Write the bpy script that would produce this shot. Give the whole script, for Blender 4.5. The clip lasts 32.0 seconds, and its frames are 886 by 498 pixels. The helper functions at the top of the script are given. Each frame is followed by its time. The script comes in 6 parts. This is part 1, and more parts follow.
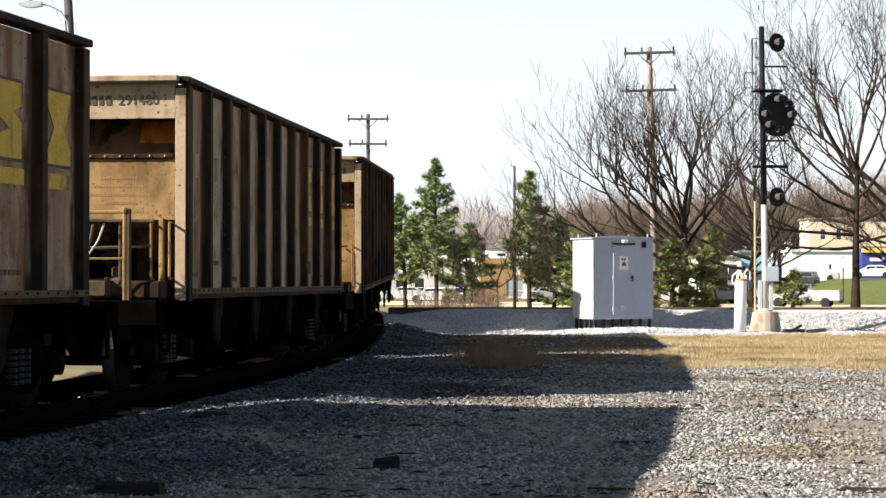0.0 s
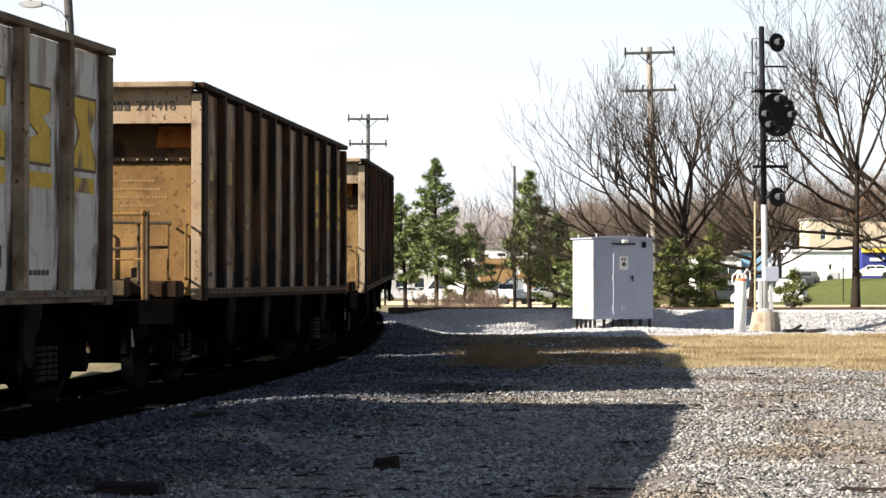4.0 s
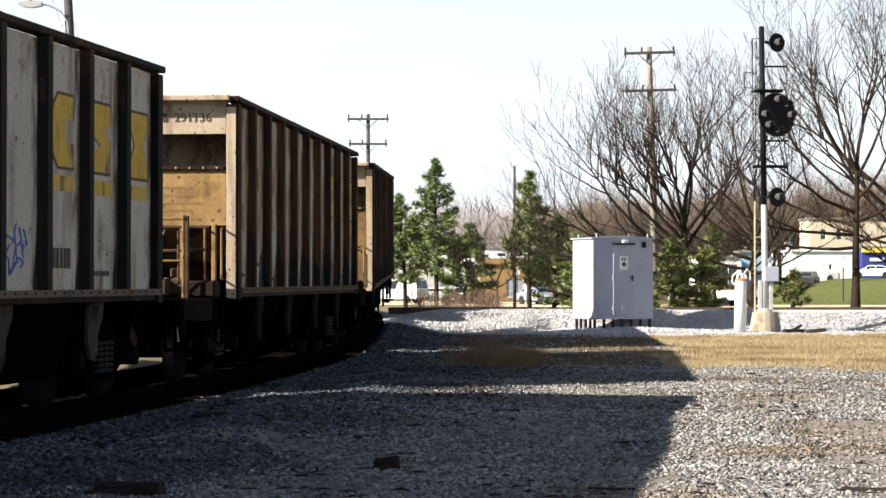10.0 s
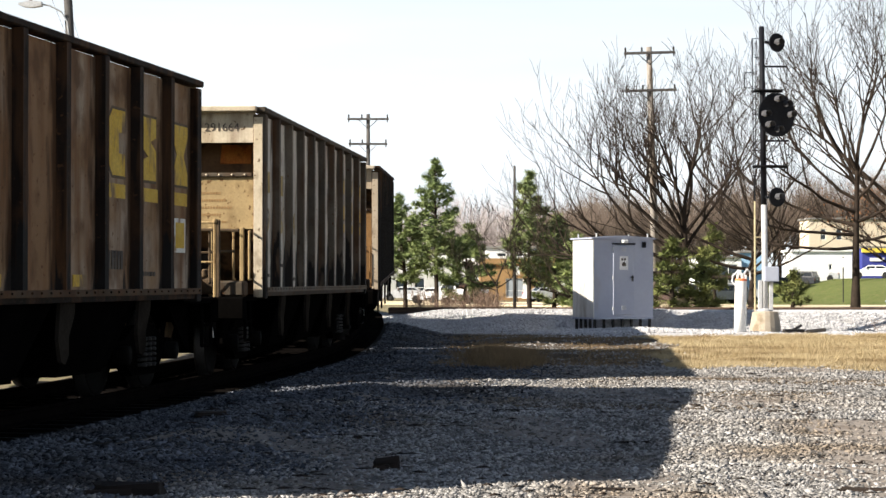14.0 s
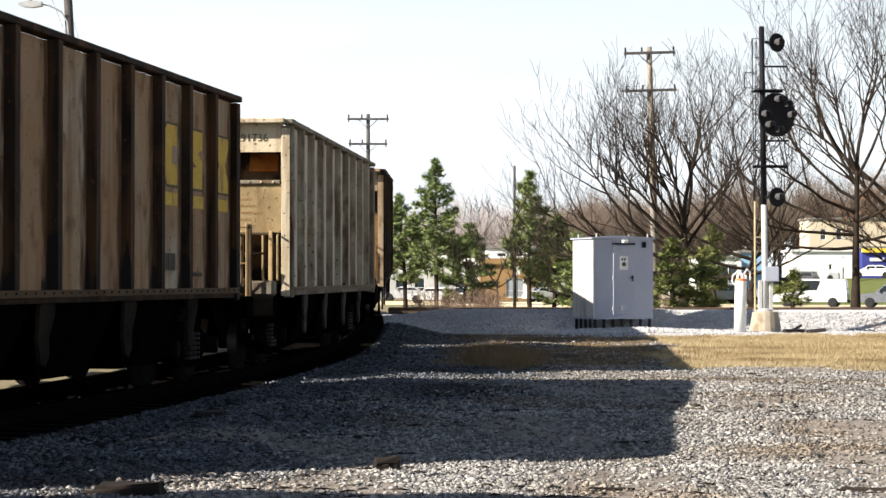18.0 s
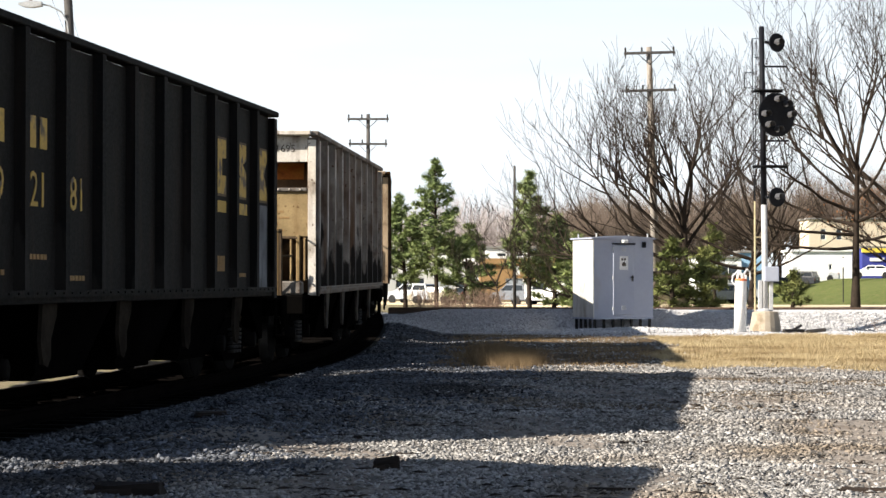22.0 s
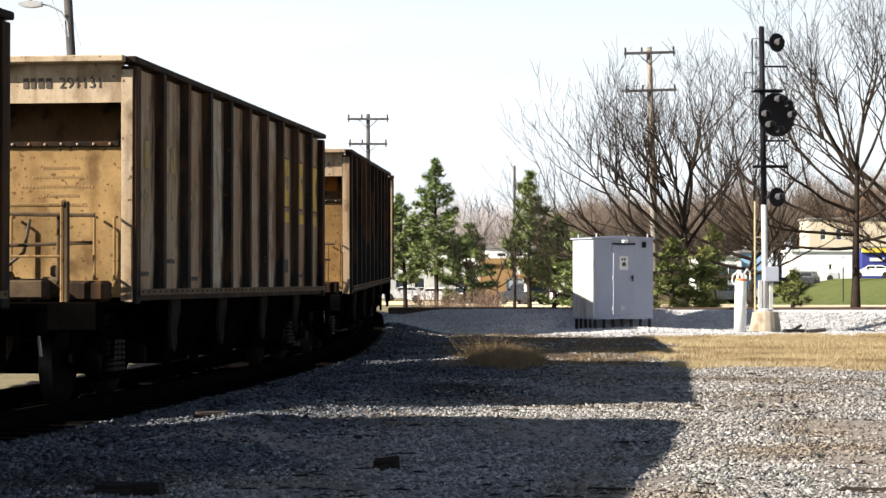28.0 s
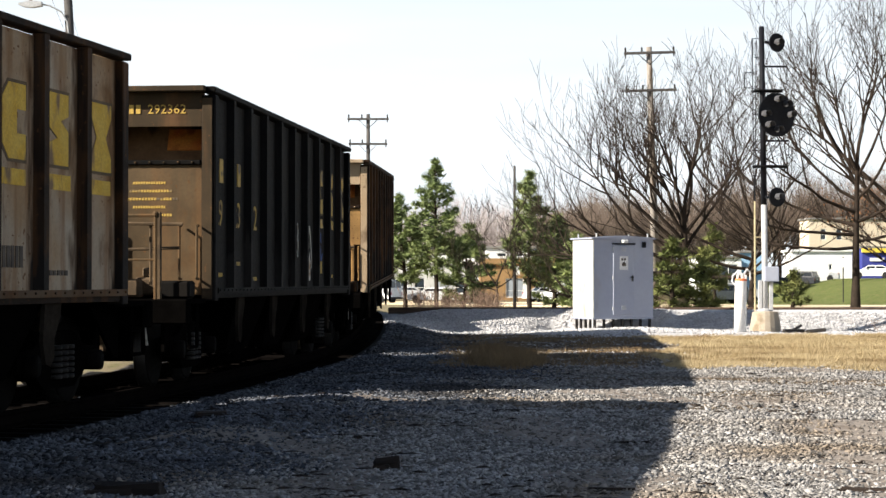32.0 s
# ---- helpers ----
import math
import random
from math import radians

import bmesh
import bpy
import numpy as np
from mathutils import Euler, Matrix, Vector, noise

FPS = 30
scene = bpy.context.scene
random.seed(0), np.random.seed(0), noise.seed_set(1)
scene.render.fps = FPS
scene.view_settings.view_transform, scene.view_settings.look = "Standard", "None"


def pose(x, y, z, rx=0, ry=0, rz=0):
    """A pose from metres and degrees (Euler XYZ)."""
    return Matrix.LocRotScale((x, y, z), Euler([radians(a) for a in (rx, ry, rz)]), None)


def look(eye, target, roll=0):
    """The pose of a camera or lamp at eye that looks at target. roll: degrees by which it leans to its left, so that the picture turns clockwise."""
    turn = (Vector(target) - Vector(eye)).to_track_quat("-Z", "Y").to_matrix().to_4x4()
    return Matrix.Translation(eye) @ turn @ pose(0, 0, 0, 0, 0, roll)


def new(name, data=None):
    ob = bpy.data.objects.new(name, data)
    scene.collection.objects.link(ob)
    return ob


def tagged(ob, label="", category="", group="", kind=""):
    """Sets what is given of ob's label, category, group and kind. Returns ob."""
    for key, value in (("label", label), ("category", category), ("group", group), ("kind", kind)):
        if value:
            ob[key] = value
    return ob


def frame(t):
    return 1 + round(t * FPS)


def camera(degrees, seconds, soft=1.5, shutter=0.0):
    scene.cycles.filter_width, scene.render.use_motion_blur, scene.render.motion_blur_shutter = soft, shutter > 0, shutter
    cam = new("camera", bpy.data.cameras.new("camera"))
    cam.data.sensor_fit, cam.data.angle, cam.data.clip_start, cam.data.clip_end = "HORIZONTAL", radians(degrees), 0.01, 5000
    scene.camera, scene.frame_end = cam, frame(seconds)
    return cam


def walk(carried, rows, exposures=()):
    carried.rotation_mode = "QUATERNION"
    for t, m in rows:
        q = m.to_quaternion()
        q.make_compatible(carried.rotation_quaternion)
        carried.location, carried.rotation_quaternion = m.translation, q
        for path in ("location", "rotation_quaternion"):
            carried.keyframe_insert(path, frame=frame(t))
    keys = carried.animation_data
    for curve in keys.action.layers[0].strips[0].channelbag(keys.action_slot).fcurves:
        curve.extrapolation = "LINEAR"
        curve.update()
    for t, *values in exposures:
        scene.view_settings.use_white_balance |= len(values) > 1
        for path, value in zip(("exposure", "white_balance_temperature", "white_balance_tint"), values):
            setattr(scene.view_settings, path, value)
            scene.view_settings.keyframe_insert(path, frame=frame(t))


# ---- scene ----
cam = camera(25.0, 32.0, soft=1.5)
EYE = 1.75
walk(cam, [(0.0, pose(0, 0, EYE, 90.907, 0, 0)), (32.0, pose(0, 0, EYE, 90.907, 0, 0))],
     exposures=[(0.0, 1.22), (32.0, 1.22)])

# ---- daylight: low winter sun from the side, thin haze in the sky ----
SUN_WAY = Vector((0.92, 0.38, 0)).normalized() * math.cos(radians(29.4)) + Vector((0, 0, -math.sin(radians(29.4))))
world = bpy.data.worlds.new("sky")
scene.world = world
world.use_nodes = True
wn, wl = world.node_tree.nodes, world.node_tree.links
sky = wn.new("ShaderNodeTexSky")
sky.sky_type, sky.sun_disc = "NISHITA", False
sky.sun_elevation, sky.sun_rotation = radians(29.4), math.atan2(-SUN_WAY.x, -SUN_WAY.y)
sky.air_density, sky.dust_density, sky.ozone_density = 1.0, 0.7, 1.6
# haze that thins out upwards, with faint streaks of cloud in it
wco = wn.new("ShaderNodeTexCoord")
wsep = wn.new("ShaderNodeSeparateXYZ")
wl.new(wco.outputs["Generated"], wsep.inputs[0])
wmap = wn.new("ShaderNodeMapping")
wmap.inputs["Scale"].default_value = (1.2, 1.2, 9)
wl.new(wco.outputs["Generated"], wmap.inputs["Vector"])
veil = wn.new("ShaderNodeTexNoise")
veil.inputs["Scale"].default_value, veil.inputs["Detail"].default_value = 2.6, 5
wl.new(wmap.outputs["Vector"], veil.inputs["Vector"])


def sky_math(kind, a, b):
    x = wn.new("ShaderNodeMath")
    x.operation, x.use_clamp = kind, False
    for i, v in enumerate((a, b)):
        if isinstance(v, (int, float)):
            x.inputs[i].default_value = v
        else:
            wl.new(v, x.inputs[i])
    return x.outputs[0]


height = sky_math("MAXIMUM", wsep.outputs["Z"], 0.0)
thin = sky_math("DIVIDE", 1.0, sky_math("ADD", 1.0, sky_math("POWER", sky_math("MULTIPLY", height, 4.5), 3.2)))
haze = sky_math("MULTIPLY", thin, sky_math("ADD", 0.7, sky_math("MULTIPLY", veil.outputs["Fac"], 0.5)))
cloud = wn.new("ShaderNodeMix")
cloud.data_type = "RGBA"
cloud.inputs["B"].default_value = (11.5, 12.3, 12.95, 1)
wl.new(haze, cloud.inputs["Factor"])
wl.new(sky.outputs["Color"], cloud.inputs["A"])
wbg = next(n for n in wn if n.type == "BACKGROUND")
wl.new(cloud.outputs["Result"], wbg.inputs["Color"])
wbg.inputs["Strength"].default_value = 0.041
sun = new("sun", bpy.data.lights.new("sun", "SUN"))
sun.data.energy, sun.data.angle, sun.data.color = 5.0, radians(0.5), (1.0, 0.92, 0.8)
sun.matrix_world = look(-SUN_WAY * 100, (0, 0, 0))


# ---- materials ----
def material(name, c1, c2, scale=3.0, rough=0.85, metal=0.0, bump=0.15, fine=40.0, stain=None, stain_scale=1.2,
             stain_at=0.55, streak=1.0, random_tint=0.0, island=None, spec=0.3, speck=0.17, stain_soft=0.1):
    """Two colours mixed by a broad noise, darkened by a fine grain, with stains of a third colour; streak < 1 draws the stains down."""
    m = bpy.data.materials.new(name)
    m.use_nodes = True
    n, l = m.node_tree.nodes, m.node_tree.links
    b = next(k for k in n if k.type == "BSDF_PRINCIPLED")
    co, info = n.new("ShaderNodeTexCoord"), n.new("ShaderNodeObjectInfo")
    shift = n.new("ShaderNodeVectorMath")
    shift.operation = "MULTIPLY_ADD"
    l.new(info.outputs["Random"], shift.inputs[0])
    shift.inputs[1].default_value = (37.0, 53.0, 29.0)
    l.new(co.outputs["Object"], shift.inputs[2])

    def noise_of(s, detail, stretch=1.0):
        mp = n.new("ShaderNodeMapping")
        mp.inputs["Scale"].default_value = (s, s, s * stretch)
        l.new(shift.outputs[0], mp.inputs["Vector"])
        t = n.new("ShaderNodeTexNoise")
        t.inputs["Scale"].default_value, t.inputs["Detail"].default_value = 1.0, detail
        l.new(mp.outputs["Vector"], t.inputs["Vector"])
        return t.outputs["Fac"]

    def mix(a, c, fac, blend="MIX"):
        x = n.new("ShaderNodeMix")
        x.data_type, x.blend_type = "RGBA", blend
        for key, value in (("A", a), ("B", c), ("Factor", fac)):
            if isinstance(value, (tuple, float)):
                x.inputs[key].default_value = (*value, 1) if isinstance(value, tuple) else value
            else:
                l.new(value, x.inputs[key])
        return x.outputs["Result"]

    def window(value, lo, hi, a=0.0, c=1.0):
        r = n.new("ShaderNodeMapRange")
        for k, v in zip(("From Min", "From Max", "To Min", "To Max"), (lo, hi, a, c)):
            r.inputs[k].default_value = v
        l.new(value, r.inputs["Value"])
        return r.outputs["Result"]

    grain = noise_of(fine, 4)
    colour = mix(c1, c2, window(noise_of(scale, 5), 0.35, 0.65))
    if stain:
        colour = mix(colour, stain, window(noise_of(stain_scale, 9, streak), stain_at, stain_at + stain_soft))
    if island:
        geo = n.new("ShaderNodeNewGeometry")
        v = window(geo.outputs["Random Per Island"], 0, 1, *island)
        colour = mix(colour, v, 1.0, "MULTIPLY")
    if random_tint:
        v = window(info.outputs["Random"], 0, 1, 1 - random_tint, 1 + random_tint)
        colour = mix(colour, v, 1.0, "MULTIPLY")
    colour = mix(colour, window(grain, 0.3, 0.7, 1 - speck, 1 + 0.8 * speck), 1.0, "MULTIPLY")
    l.new(colour, b.inputs["Base Color"])
    l.new(window(grain, 0.3, 0.7, max(0, rough - 0.08), min(1, rough + 0.08)), b.inputs["Roughness"])
    b.inputs["Metallic"].default_value = metal
    b.inputs["Specular IOR Level"].default_value = spec
    if bump:
        bp = n.new("ShaderNodeBump")
        bp.inputs["Strength"].default_value, bp.inputs["Distance"].default_value = bump, 0.02
        l.new(grain, bp.inputs["Height"])
        l.new(bp.outputs["Normal"], b.inputs["Normal"])
    return m


def glass(name, tint=(0.02, 0.025, 0.03)):
    m = bpy.data.materials.new(name)
    m.use_nodes = True
    b = next(k for k in m.node_tree.nodes if k.type == "BSDF_PRINCIPLED")
    b.inputs["Base Color"].default_value, b.inputs["Roughness"].default_value = (*tint, 1), 0.08
    b.inputs["Specular IOR Level"].default_value = 0.6
    return m


stone_mat = material("gravel_stone", (0.235, 0.226, 0.218), (0.32, 0.308, 0.296), 0.6, 0.9, bump=0.2, fine=60, stain=(0.2, 0.165, 0.13), stain_scale=0.45, stain_at=0.52, stain_soft=0.16, island=(0.3, 1.6))
# darker stones by the track; part of the train's shade is in their colour
dark_stone = material("dark_track_stone", (0.066, 0.072, 0.086), (0.112, 0.119, 0.135), 0.7, 0.9, bump=0.2, fine=60, stain=(0.05, 0.045, 0.042), stain_scale=0.5, stain_at=0.5, stain_soft=0.2, island=(0.15, 2.1), spec=0.2)
soil_stone = material("soiled_stone", (0.13, 0.105, 0.08), (0.19, 0.16, 0.125), 0.7, 0.95, bump=0.2, fine=60, stain=(0.08, 0.06, 0.042), stain_scale=0.8, stain_at=0.5, stain_soft=0.2, island=(0.3, 1.8), spec=0.1)
dead_weed = material("dead_weed", (0.19, 0.13, 0.07), (0.27, 0.19, 0.105), 0.9, 0.95, bump=0, fine=12, island=(0.55, 1.4))
bank_stone = material("pale_ballast", (0.48, 0.475, 0.485), (0.56, 0.55, 0.555), 0.9, 0.9, bump=0.5, fine=20, island=(0.7, 1.25))
dry_grass = material("dry_grass", (0.37, 0.287, 0.16), (0.48, 0.387, 0.232), 0.7, 0.95, bump=0.3, fine=12, stain=(0.22, 0.155, 0.08), stain_scale=0.6, stain_at=0.52, island=(0.65, 1.3))
asphalt = material("asphalt", (0.16, 0.155, 0.15), (0.22, 0.21, 0.2), 0.3, 0.9, bump=0.2, fine=20)
concrete = material("concrete", (0.33, 0.28, 0.215), (0.41, 0.35, 0.275), 2.5, 0.9, bump=0.3, fine=40, stain=(0.24, 0.19, 0.13), stain_scale=1.8)
# near-black rails and ties: the deep shade under the train is in their colour
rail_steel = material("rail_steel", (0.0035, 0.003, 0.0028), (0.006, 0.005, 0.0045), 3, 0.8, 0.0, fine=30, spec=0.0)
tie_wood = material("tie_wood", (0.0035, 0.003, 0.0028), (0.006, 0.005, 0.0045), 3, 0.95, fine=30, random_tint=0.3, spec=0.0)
bank_tie = material("weathered_tie", (0.22, 0.19, 0.165), (0.3, 0.27, 0.24), 3, 0.9, fine=30, random_tint=0.3)
bank_rail = material("rusty_rail", (0.07, 0.045, 0.032), (0.1, 0.066, 0.047), 3, 0.8, fine=30)
signal_black = material("signal_black", (0.007, 0.0075, 0.01), (0.013, 0.014, 0.018), 4, 0.6, fine=30, spec=0.12)
lens_glass = glass("lens_glass", (0.3, 0.31, 0.33))
silver_paint = material("silver_paint", (0.42, 0.425, 0.435), (0.52, 0.525, 0.53), 2, 0.5, 0.1, fine=30, stain=(0.35, 0.31, 0.27), stain_scale=2, stain_at=0.62)
# one case paint twice: bluish as in shade, and paler, stained, as sunlit
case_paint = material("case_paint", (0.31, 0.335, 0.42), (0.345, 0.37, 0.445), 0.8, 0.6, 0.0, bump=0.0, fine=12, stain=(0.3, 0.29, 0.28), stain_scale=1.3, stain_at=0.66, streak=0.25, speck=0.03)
case_lit = material("case_lit_paint", (0.5, 0.49, 0.47), (0.55, 0.54, 0.52), 0.8, 0.6, 0.0, bump=0.0, fine=12, stain=(0.2, 0.165, 0.12), stain_scale=2.6, stain_at=0.55, streak=0.3, speck=0.05, stain_soft=0.2)
white_paint = material("white_paint", (0.66, 0.66, 0.65), (0.74, 0.74, 0.73), 2, 0.6, bump=0.05, fine=30, stain=(0.5, 0.45, 0.38), stain_scale=2, stain_at=0.66)
orange_band = material("orange_band", (0.6, 0.16, 0.06), (0.68, 0.22, 0.09), 4, 0.6)
dark_iron = material("dark_iron", (0.025, 0.023, 0.022), (0.045, 0.04, 0.036), 4, 0.7, 0.3, fine=30)
pole_wood = material("pole_wood", (0.22, 0.198, 0.175), (0.3, 0.27, 0.24), 1.0, 0.9, fine=25, streak=0.15, stain=(0.14, 0.105, 0.075), stain_scale=3)
dark_pole_wood = material("dark_pole_wood", (0.06, 0.056, 0.055), (0.095, 0.088, 0.082), 1.0, 0.9, fine=25)
bark = material("bark", (0.026, 0.02, 0.016), (0.05, 0.038, 0.03), 2.0, 0.95, bump=0.5, fine=14, spec=0.05)
twig_bark = material("twig_bark", (0.03, 0.024, 0.02), (0.05, 0.038, 0.032), 1.0, 0.95, bump=0, fine=10, spec=0.05)
rust_leaf = material("rust_leaf", (0.2, 0.09, 0.04), (0.27, 0.13, 0.06), 1.0, 0.95, bump=0, island=(0.6, 1.4))
needle = material("pine_needle", (0.135, 0.18, 0.066), (0.225, 0.265, 0.1), 0.6, 0.8, bump=0, fine=6, island=(0.45, 1.5))
needle_yellow = material("young_pine_needle", (0.1, 0.12, 0.035), (0.165, 0.175, 0.055), 0.8, 0.8, bump=0, fine=6, island=(0.5, 1.5))
wood_twig = material("far_wood_twig", (0.13, 0.1, 0.08), (0.19, 0.145, 0.115), 0.2, 0.95, bump=0, fine=3, island=(0.6, 1.3))
scrub_twig = material("scrub_twig", (0.17, 0.115, 0.085), (0.24, 0.17, 0.13), 0.2, 0.95, bump=0, fine=3, island=(0.6, 1.3))
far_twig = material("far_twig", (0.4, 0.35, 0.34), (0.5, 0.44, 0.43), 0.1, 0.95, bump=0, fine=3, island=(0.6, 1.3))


# ---- geometry helpers ----
class Geo:
    """Collects vertices and faces of one mesh."""

    def __init__(self):
        self.v, self.f = [], []

    def add(self, verts, faces):
        k = len(self.v)
        self.v += [tuple(p) for p in verts]
        self.f += [tuple(i + k for i in q) for q in faces]
        return self

    def box(self, x0, x1, y0, y1, z0, z1, b=0.0, m=None):
        """A box, with its upright and long edges chamfered by b."""
        if b <= 0:
            vs = [(x, y, z) for x in (x0, x1) for y in (y0, y1) for z in (z0, z1)]
            fs = [(0, 1, 3, 2), (4, 6, 7, 5), (0, 4, 5, 1), (2, 3, 7, 6), (0, 2, 6, 4), (1, 5, 7, 3)]
        else:
            b = min(b, (x1 - x0) * 0.45, (y1 - y0) * 0.45, (z1 - z0) * 0.45)
            ring = lambda i: [(x0 + i, y0 + b), (x0 + b, y0 + i), (x1 - b, y0 + i), (x1 - i, y0 + b),
                              (x1 - i, y1 - b), (x1 - b, y1 - i), (x0 + b, y1 - i), (x0 + i, y1 - b)]
            vs = [(x, y, z0) for x, y in ring(b)] + [(x, y, z0 + b) for x, y in ring(0)] + \
                 [(x, y, z1 - b) for x, y in ring(0)] + [(x, y, z1) for x, y in ring(b)]
            fs = [tuple(range(7, -1, -1)), tuple(range(24, 32))]
            for r in range(3):
                fs += [(r * 8 + i, r * 8 + (i + 1) % 8, r * 8 + 8 + (i + 1) % 8, r * 8 + 8 + i) for i in range(8)]
        if m is not None:
            vs = [m @ Vector(p) for p in vs]
        return self.add(vs, fs)

    def tube(self, p, q, r0, r1=None, n=8, caps=True):
        """A tapered round bar from p to q."""
        r1 = r0 if r1 is None else r1
        p, q = Vector(p), Vector(q)
        w = (q - p).normalized()
        u = w.orthogonal().normalized()
        v = w.cross(u)
        vs = []
        for c, r in ((p, r0), (q, r1)):
            vs += [c + (u * math.cos(a) + v * math.sin(a)) * r for a in (math.tau * i / n for i in range(n))]
        fs = [(i, (i + 1) % n, n + (i + 1) % n, n + i) for i in range(n)]
        if caps:
            fs += [tuple(range(n - 1, -1, -1)), tuple(range(n, 2 * n))]
        return self.add(vs, fs)

    def path(self, pts, r, n=6):
        for a, b in zip(pts, pts[1:]):
            self.tube(a, b, r, r, n)
        return self

    def lathe(self, rings, m=None, n=20):
        """Turned about z from (radius, height) rings."""
        vs = [(r * math.cos(math.tau * i / n), r * math.sin(math.tau * i / n), z) for r, z in rings for i in range(n)]
        if m is not None:
            vs = [m @ Vector(p) for p in vs]
        fs = [(k * n + i, k * n + (i + 1) % n, k * n + n + (i + 1) % n, k * n + n + i) for k in range(len(rings) - 1) for i in range(n)]
        fs += [tuple(range(n - 1, -1, -1)), tuple(range((len(rings) - 1) * n, len(rings) * n))]
        return self.add(vs, fs)

    def prism(self, outline, a, b, axis="y"):
        """An outline of (u, w) pushed along an axis from a to b: u, w are x, z for y; y, z for x; x, y for z."""
        at = {"y": lambda u, w, k: (u, k, w), "x": lambda u, w, k: (k, u, w), "z": lambda u, w, k: (u, w, k)}[axis]
        n = len(outline)
        vs = [at(u, w, a) for u, w in outline] + [at(u, w, b) for u, w in outline]
        fs = [tuple(range(n)), tuple(range(2 * n - 1, n - 1, -1))] + [(i, n + i, n + (i + 1) % n, (i + 1) % n) for i in range(n)]
        return self.add(vs, fs)

    def mesh(self, name, smooth=False, weld=False):
        me = bpy.data.meshes.new(name)
        me.from_pydata(self.v, [], self.f)
        bm = bmesh.new()
        bm.from_mesh(me)
        if weld:
            bmesh.ops.remove_doubles(bm, verts=bm.verts, dist=0.001)
        if len(bm.faces) < 4000:
            bmesh.ops.recalc_face_normals(bm, faces=bm.faces)
        bm.to_mesh(me)
        bm.free()
        if smooth:
            me.polygons.foreach_set("use_smooth", [True] * len(me.polygons))
        return me


def part(name, geo, mat, parent=None, label="", m=None, smooth=False):
    """Links a mesh as one object under a thing or a part. geo: a Geo, or mesh data that alike pieces share."""
    me = geo.mesh(name, smooth) if isinstance(geo, Geo) else geo
    ob = new(name, me)
    if not me.materials:
        me.materials.append(mat)
    elif me.materials[0] != mat:
        ob.material_slots[0].link, ob.material_slots[0].material = "OBJECT", mat
    ob.parent = parent
    if m is not None:
        ob.matrix_basis = m
    if label:
        tagged(ob, label)
    return ob


def thing(name, m, label, category, group="", kind=""):
    ob = new(name)
    ob.matrix_basis = m
    return tagged(ob, label, category, group, kind)


def smooth01(a, b, x):
    t = min(1.0, max(0.0, (x - a) / (b - a)))
    return t * t * (3 - 2 * t)


# ---- the train's line: a long left-hand curve ----
RADIUS, HEAD, SIDE_X = 183.0, 0.158, -3.56 - 1.54
CAR = 15.0


def line_at(s, off=0.0):
    """Place and heading of the train's track at s metres along it, off metres to its right."""
    a = HEAD - s / RADIUS
    x = SIDE_X + RADIUS * (math.cos(a) - math.cos(HEAD))
    y = 20 + RADIUS * (math.sin(HEAD) - math.sin(a))
    return x + off * math.cos(a), y - off * math.sin(a), a


def rail_height(y):
    return 0.45 + 0.5 * smooth01(38, 62, y)


def off_line(x, y):
    """How far right of the train's centre line a place is, and the curve's place there."""
    cx, cy = SIDE_X - RADIUS * math.cos(HEAD), 20 + RADIUS * math.sin(HEAD)
    return math.hypot(x - cx, y - cy) - RADIUS


BANK = 59.0


def ground_height(x, y):
    """The lie of the land."""
    z = 0.3 - 0.6 * smooth01(64, 150, y) - 0.09 * smooth01(22, 15.5, y)
    z += 0.035 * noise.noise((x * 0.35, y * 0.35, 0)) + 0.022 * noise.noise((x * 1.1, y * 1.1, 5)) + 0.012 * noise.noise((x * 2.6, y * 2.6, 9))
    z += 0.13 * math.exp(-(((x - 5.4) / 2.2) ** 2) - ((y - 54.6) / 2.0) ** 2)
    easy, right = 1 - smooth01(2.0, 3.2, x), smooth01(6.1, 6.8, x)
    bank = 0.905 * min(1, max(0, (2.9 + 2.9 * easy + 0.3 * right - abs(y - BANK)) / (0.9 + 3.2 * easy + 1.2 * right)))
    z = max(z, bank) if bank > 0 else z
    o = abs(off_line(x, y)) if y < 120 else 99
    bed = rail_height(y) - 0.19
    if o < 6 and off_line(x, y) > 0:
        # a low windrow of ballast along the shoulder
        z += (0.03 + 0.03 * smooth01(17, 21, y) + 0.08 * noise.noise((x * 0.5, y * 0.33, 41))) * math.exp(-((o - 3.1) / 0.55) ** 2) * smooth01(12, 16, y) * (1 - smooth01(30, 42, y))
    if y > 30 and y < 56:
        # uneven dead ground between the yard and the bank
        z += 0.11 * max(0.0, noise.noise((x * 0.45, y * 0.28, 23))) * smooth01(30, 35, y) * (1 - smooth01(50, 56, y)) * (1 - smooth01(4.5, 6.5, x))
    if o < 6:
        z = z + (bed - z) * (1 - smooth01(1.4, 2.3 + 0.9 * smooth01(40, 52, y), o))
    if x > 24 and y > 150:
        z += 2.3 * smooth01(156, 176, y) * smooth01(31, 46, x)
    return z


def spaced(a, b, step):
    k = int(round((b - a) / step))
    return [a + (b - a) * i / k for i in range(k + 1)]


def land(name, xs, ys, mat, lift=0.0, label="", category=""):
    g = Geo()
    g.v = [(x, y, ground_height(x, y) + lift) for y in ys for x in xs]
    n = len(xs)
    g.f = [(j * n + i, j * n + i + 1, j * n + n + i + 1, j * n + n + i) for j in range(len(ys) - 1) for i in range(n - 1)]
    me = g.mesh(name, True)
    ob = part(name, me, mat)
    return tagged(ob, label, category, kind="structure")


